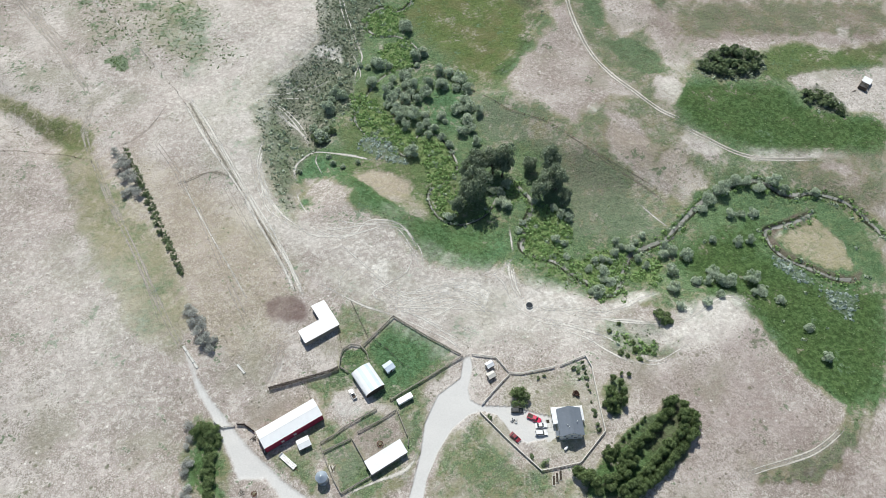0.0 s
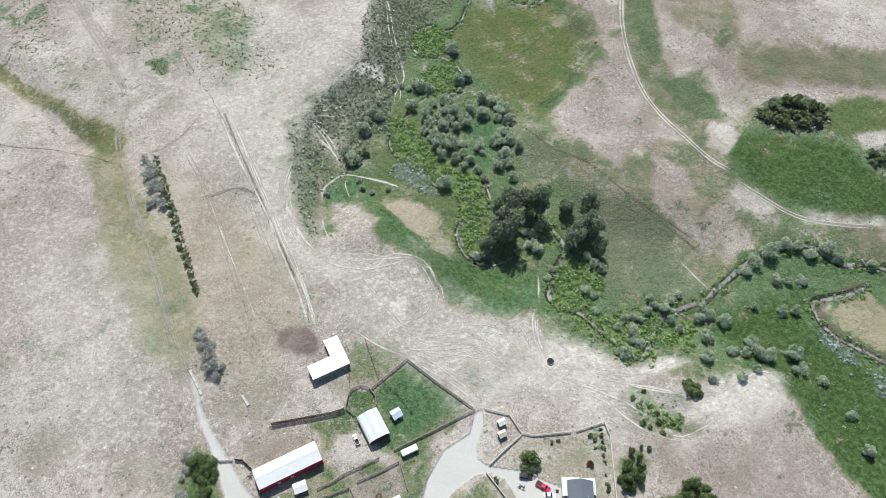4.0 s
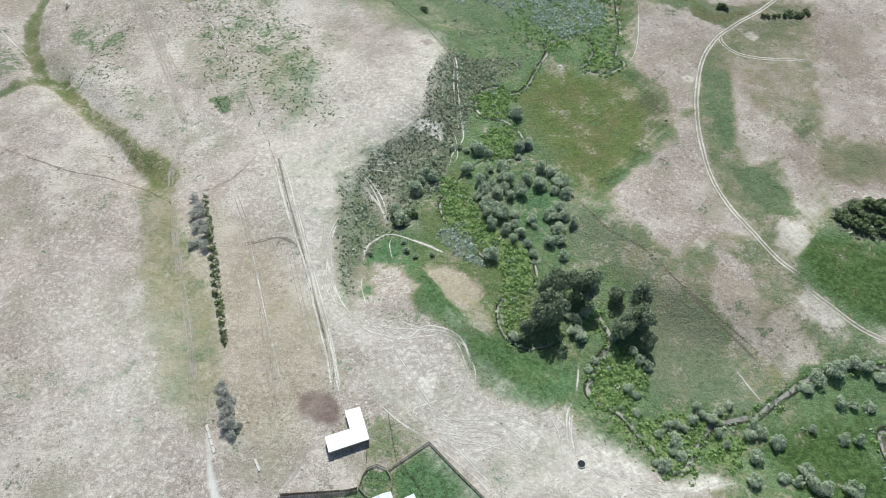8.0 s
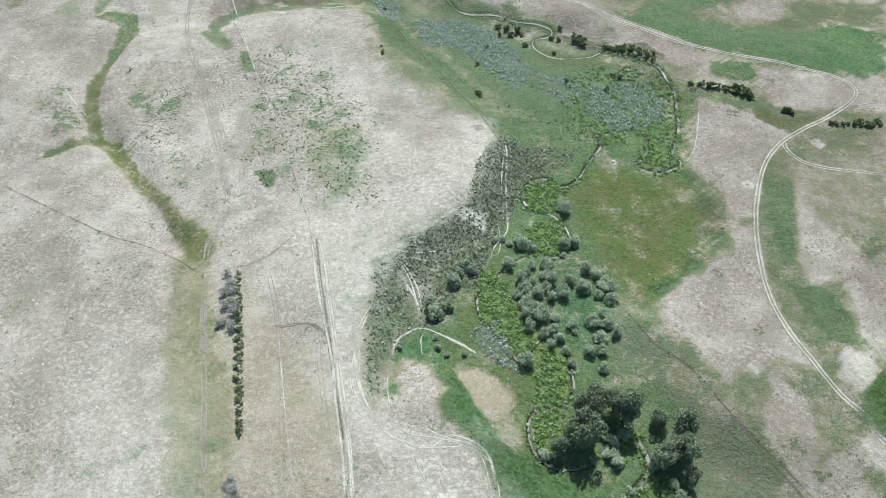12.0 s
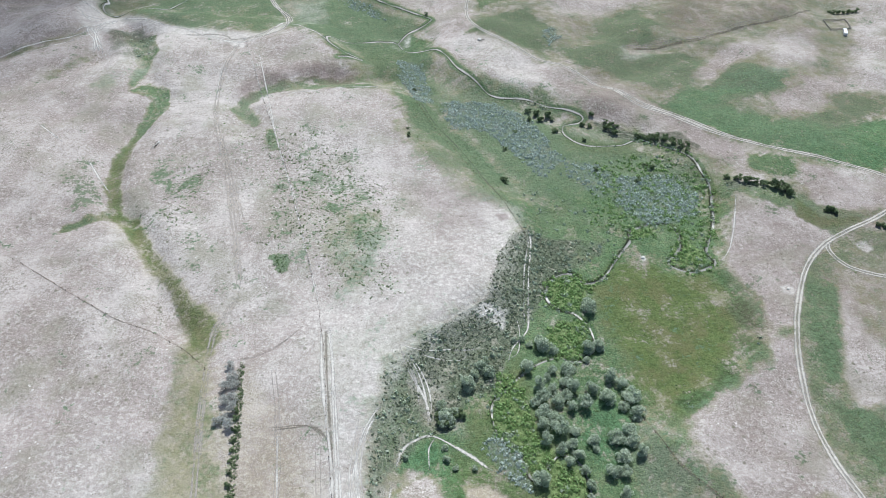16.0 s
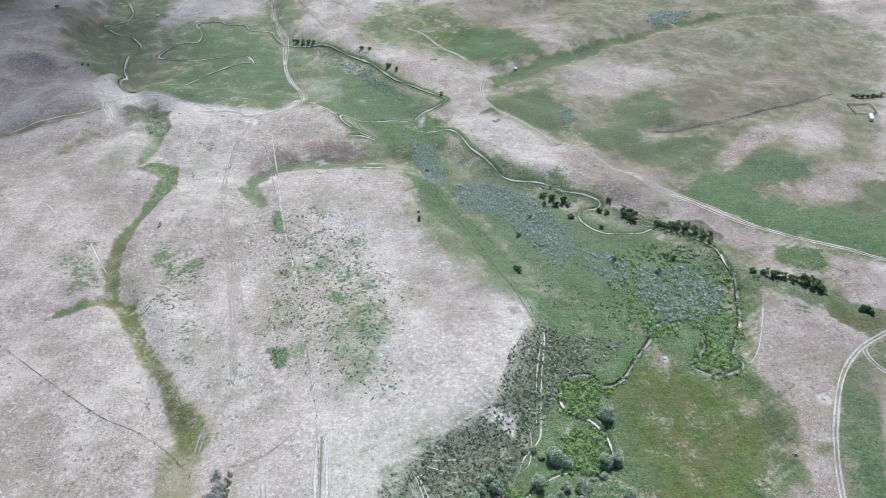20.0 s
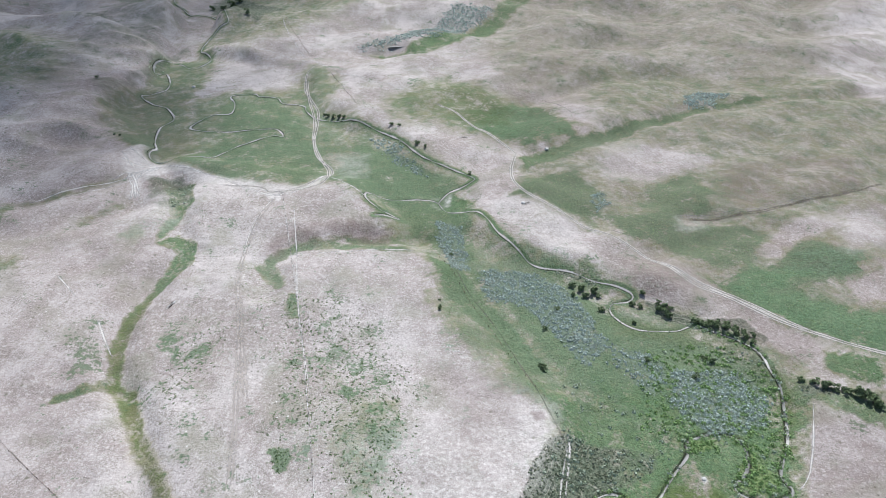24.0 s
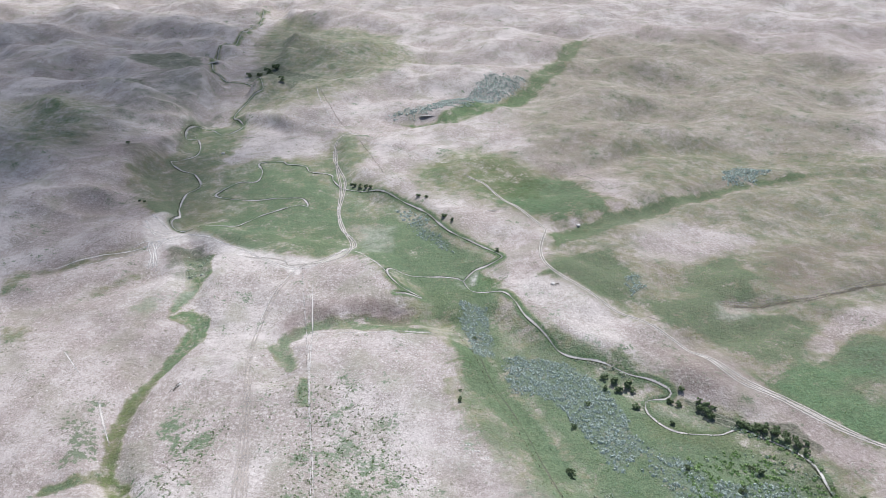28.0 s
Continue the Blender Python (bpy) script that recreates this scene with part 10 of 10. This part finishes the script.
planted(kinds("yard_tree", LEAF_GREEN, 1.2, 1800, 0.055, 14, "broad bright green shade tree in the house yard", "tree", "", 1, 97, bare=0.2), [(79.0, -214.5, 4.4)])


def cover_at(name, x, y):
    j, i = np.clip(np.searchsorted(gy, y), 0, len(gy) - 1), np.clip(np.searchsorted(gx, x), 0, len(gx) - 1)
    return COVER[name][j, i]


def sown(name, chance, area, tries, low, high, sprays, material, label, seed, tall=0.8, spray=0.5):
    """Clumps sown over an area where chance(x, y) allows, all in one mesh."""
    rng = np.random.RandomState(seed)
    x, y = rng.uniform(area[0], area[1], tries), rng.uniform(area[2], area[3], tries)
    keep = rng.uniform(size=tries) < chance(x, y)
    x, y = x[keep], y[keep]
    n, s = len(x), rng.uniform(low, high, len(x)) ** 1.0
    base = np.stack([x, y, height(x, y)], 1).repeat(sprays, 0)
    size = s.repeat(sprays)[:, None]
    way = rng.normal(size=(n * sprays, 3)) * np.array([1, 1, 0.5])
    way[:, 2] = np.abs(way[:, 2]) + 0.25
    way /= np.linalg.norm(way, axis=1)[:, None]
    middle = base + way * size * rng.uniform(0.3, 0.9, (n * sprays, 1)) * np.array([1, 1, tall])
    side = np.cross(way, rng.normal(size=(n * sprays, 3)))
    side /= np.linalg.norm(side, axis=1)[:, None]
    over = np.cross(way, side)
    k = size * spray * rng.uniform(0.6, 1.3, (n * sprays, 1))
    co = np.stack([middle - side * k - over * k * 0.6, middle + side * k - over * k * 0.7, middle + side * k * 0.8 + over * k * 0.6 + way * k * 0.3, middle - side * k * 0.9 + over * k * 0.6], 1)
    tagged(new(name, leaf_mesh(name, co.reshape(-1, 3), material)), label, kind="stuff")


def patchy(x, y, size, seed, low, high):
    return smooth(swell(x, y, size, seed) * 0.5 + swell(x, y, size * 0.4, seed + 1) * 0.5, low, high)


sown("sagebrush", lambda x, y: cover_at("sage", x, y) ** 1.5 * (0.35 + 0.65 * patchy(x, y, 13, 31, -0.2, 0.3)), (-70, 330, -260, 380), 190000, 0.55, 1.5, 12, LEAF_SAGE, "silvery blue-grey sagebrush in the valley bottom", 1, tall=0.95, spray=0.3)
sown("far_sagebrush", lambda x, y: cover_at("sage", x, y), (-150, 420, 380, 1000), 80000, 0.9, 1.9, 5, LEAF_SAGE, "distant grey sagebrush on a slope", 2)
sown("slope_scrub", lambda x, y: np.maximum(cover_at("dark", x, y) - 0.35, 0) * 1.6 * (0.25 + 0.75 * patchy(x, y, 7, 33, -0.4, 0.4)), (10, 330, -240, 110), 120000, 0.3, 0.95, 7, LEAF_SCRUB, "dark low scrub on the bank and thickets", 3, tall=0.7, spray=0.4)
sown("creek_thicket", lambda x, y: cover_at("lime", x, y) * (0.4 + 0.6 * patchy(x, y, 9, 35, -0.3, 0.4)), (20, 300, -230, 200), 75000, 0.8, 1.9, 18, LEAF_LIME, "yellow-green thicket beside the creek", 4, spray=0.24)
sown("bottom_brush", lambda x, y: np.clip(cover_at("lime", x, y) * 0.35 + cover_at("dark", x, y) * (cover_at("green", x, y) > 0.6) * 0.5, 0, 1) * patchy(x, y, 15, 45, -0.1, 0.5), (20, 300, -240, 200), 42000, 0.9, 2.0, 16, LEAF_WILLOW, "grey-green brush scattered along the creek bottom", 10, spray=0.24)
sown("meadow_grass", lambda x, y: cover_at("green", x, y) * (cover_at("green", x, y) > 0.45) * (0.15 + 0.85 * patchy(x, y, 22, 37, -0.5, 0.6)), (0, 330, -290, 330), 60000, 0.2, 0.55, 4, LEAF_GRASS, "tussocks of green meadow grass", 5, tall=0.35)
sown("dry_tussocks", lambda x, y: (1 - np.clip(cover_at("green", x, y) * 2 + cover_at("gravel", x, y) * 2, 0, 1)) * patchy(x, y, 30, 39, -0.5, 1.0) * 0.8, (-240, 260, -290, 280), 46000, 0.18, 0.45, 2, LEAF_DRY, "scattered dry grass tussocks and weeds", 6)
sown("plateau_weeds", lambda x, y: cover_at("weed", x, y) * (0.1 + 0.9 * patchy(x, y, 6, 41, -0.4, 0.3)), (-100, 110, 0, 300), 70000, 0.4, 1.0, 6, LEAF_GRASS, "patches of green weeds on the dry plateau", 8, tall=0.25, spray=0.35)
sown("creek_side_bushes", lambda x, y: (cover_at("dark", x, y) > 0.35) * (cover_at("green", x, y) > 0.6) * 0.5 * patchy(x, y, 18, 47, -0.3, 0.3), (-320, 330, -230, 620), 90000, 0.5, 1.3, 6, LEAF_WILLOW, "low willow scrub along the creek banks", 7)
sown("field_hedge", lambda x, y: smooth(-along(x, y, HEDGE_LINE)[0], -1.7, -0.7) * (0.45 + 0.55 * patchy(x, y, 7, 43, -0.5, 0.2)), (-45, -15, -115, -15), 9000, 0.35, 0.8, 8, LEAF_DARK, "thin dark hedge of low shrubs along the field edge", 9, tall=1.1, spray=0.35)


# ---- things out on the range ----
def wire_fence(points, gap, label):
    ob = thing("wire_fence", *points[0], 0, label, "fence", "range fences")
    line = curved(np.array(points, float), gap)
    feet = [Vector((x, y, level(x, y))) for x, y in line]
    for f in feet:
        timber("post", ob, f - Vector((0, 0, 0.3)), f + Vector((0, 0, 1.3)), 0.2, 0.2, DARK_WOOD)
    for p, q in zip(feet[:-1], feet[1:]):
        for z in (0.6, 1.15):
            timber("wire", ob, p + Vector((0, 0, z)), q + Vector((0, 0, z)), 0.03, 0.03, RUST)


WIRE = "old wire fence with dark wooden posts across grassland"
wire_fence([(-201, 763), (-155, 655), (-118, 597), (-84, 524), (-59, 468)], 11, WIRE)
wire_fence([(-86, 287), (-67, 227), (-49, 170), (-34, 125), (-16, 60), (-2, 6)], 8, WIRE)
wire_fence([(-2, 4), (3, -22), (6, -51), (10, -78), (14.5, -107), (16, -132)], 7, WIRE)
wire_fence([(-165, 50), (-129, 26), (-97, 6), (-71, -6), (-50, -24)], 8, WIRE)
wire_fence([(141, -52), (148, -75), (160, -91), (171, -115), (184, -133), (192, -147)], 8, WIRE)
wire_fence([(29, 233), (60, 165), (82, 116), (96, 88), (106, 68)], 8, WIRE)
timber_heap(-118.4, 150.5, 80, 9.0, 16, "collapsed dark timber heap on the dry plateau", name="collapsed_hut", seed=11)
boulder(-117.2, 153.2, 1.0, seed=3)
timber_heap(96.0, 280.8, 35, 7.0, 12, "dark collapsed boards beside the dirt track", name="collapsed_shelter", seed=12)
boulder(93.6, 281.2, 1.6, "large white boulder beside the dirt track", seed=4)
boulder(118.3, 382.9, 1.9, "large white boulder on green pasture", seed=5)
boulder(164.9, 47.3, 1.1, "white boulder on a bare mound in the meadow", seed=6)
boulder(229.7, 17.8, 0.8, "white stone on a bare salt lick", seed=7)
boulder(-244.5, 531.6, 1.9, "white boulder near the far creek", seed=8)
timber_heap(46.0, 405.0, 10, 9.0, 14, "dark heap of old boards on the far slope", name="collapsed_hut", seed=13)
for k in range(9):
    boulder(44.0 + 1.6 * k, 123.0 - 1.15 * k + (k % 3) * 1.3, 0.35 + 0.12 * (k % 3), "dark crumbling bank stone on the slope", seed=20 + k)
stock_trailer(386.5, 293.2, 70, 9.0, 2.6, 2.4, "white trailer beside an old timber corral")
fence([(378, 300), (396, 302), (398, 318), (380, 318), (378, 300)], "old timber corral out on the range", GREY_WOOD, thick=0.2, gap=3)


# ---- a drifting cloud above the north-west hills, which darkens them ----
def cloud(x, y, z, long, wide, turn, thick, seed):
    """A flat-based heap of vapour, dense in the middle and thinning out towards its ragged rim."""
    rng = np.random.RandomState(seed)
    bm = bmesh.new()
    bmesh.ops.create_grid(bm, x_segments=48, y_segments=48, size=1.0)
    lumps = [(rng.uniform(-0.7, 0.7), rng.uniform(-0.7, 0.7), rng.uniform(0.12, 0.35)) for _ in range(40)]
    for v in bm.verts:
        d = math.hypot(v.co.x, v.co.y)
        v.co.z = 0.12 * max(0, 1 - d) + sum(0.06 * math.exp(-((v.co.x - a) ** 2 + (v.co.y - b) ** 2) / (r * r * 0.4)) for a, b, r in lumps) * max(0, 1 - d)
    mesh = bpy.data.meshes.new("cloud")
    bm.to_mesh(mesh)
    bm.free()
    n = Nodes("cloud_vapour")
    own = n.tree.nodes.new("ShaderNodeTexCoord").outputs["Object"]
    length = n.tree.nodes.new("ShaderNodeVectorMath")
    length.operation = "LENGTH"
    n.put(own, length.inputs[0])
    reach = n.math("MULTIPLY_ADD", n.math("SUBTRACT", n.noise(0.45, 4, 0.55, vector=own), 0.5), 0.7, length.outputs["Value"])
    n.put(n.step(reach, 0.6, 1.0, thick, 0.0), n.shader.inputs["Alpha"])
    n.done(n.mix(n.noise(90), (0.8, 0.8, 0.82), (0.9, 0.9, 0.9)), 1.0, spec=0.0)
    mesh.materials.append(n.material)
    ob = new("cloud", mesh)
    ob.matrix_world = pose(x, y, z, 0, 0, turn) @ Matrix.Diagonal((long, wide, wide, 1))
    tagged(ob, "thin white fair-weather cloud drifting above the hills", "cloud", kind="structure")


REACH = 900 / math.tan(SUN_HEIGHT)
cloud(-700 + SUN_TOWARDS.x * REACH, 720 + SUN_TOWARDS.y * REACH, 900, 620, 700, 0, 0.7, 3)
cloud(-385 + SUN_TOWARDS.x * REACH, 375 + SUN_TOWARDS.y * REACH, 902, 285, 200, 0, 0.5, 4)
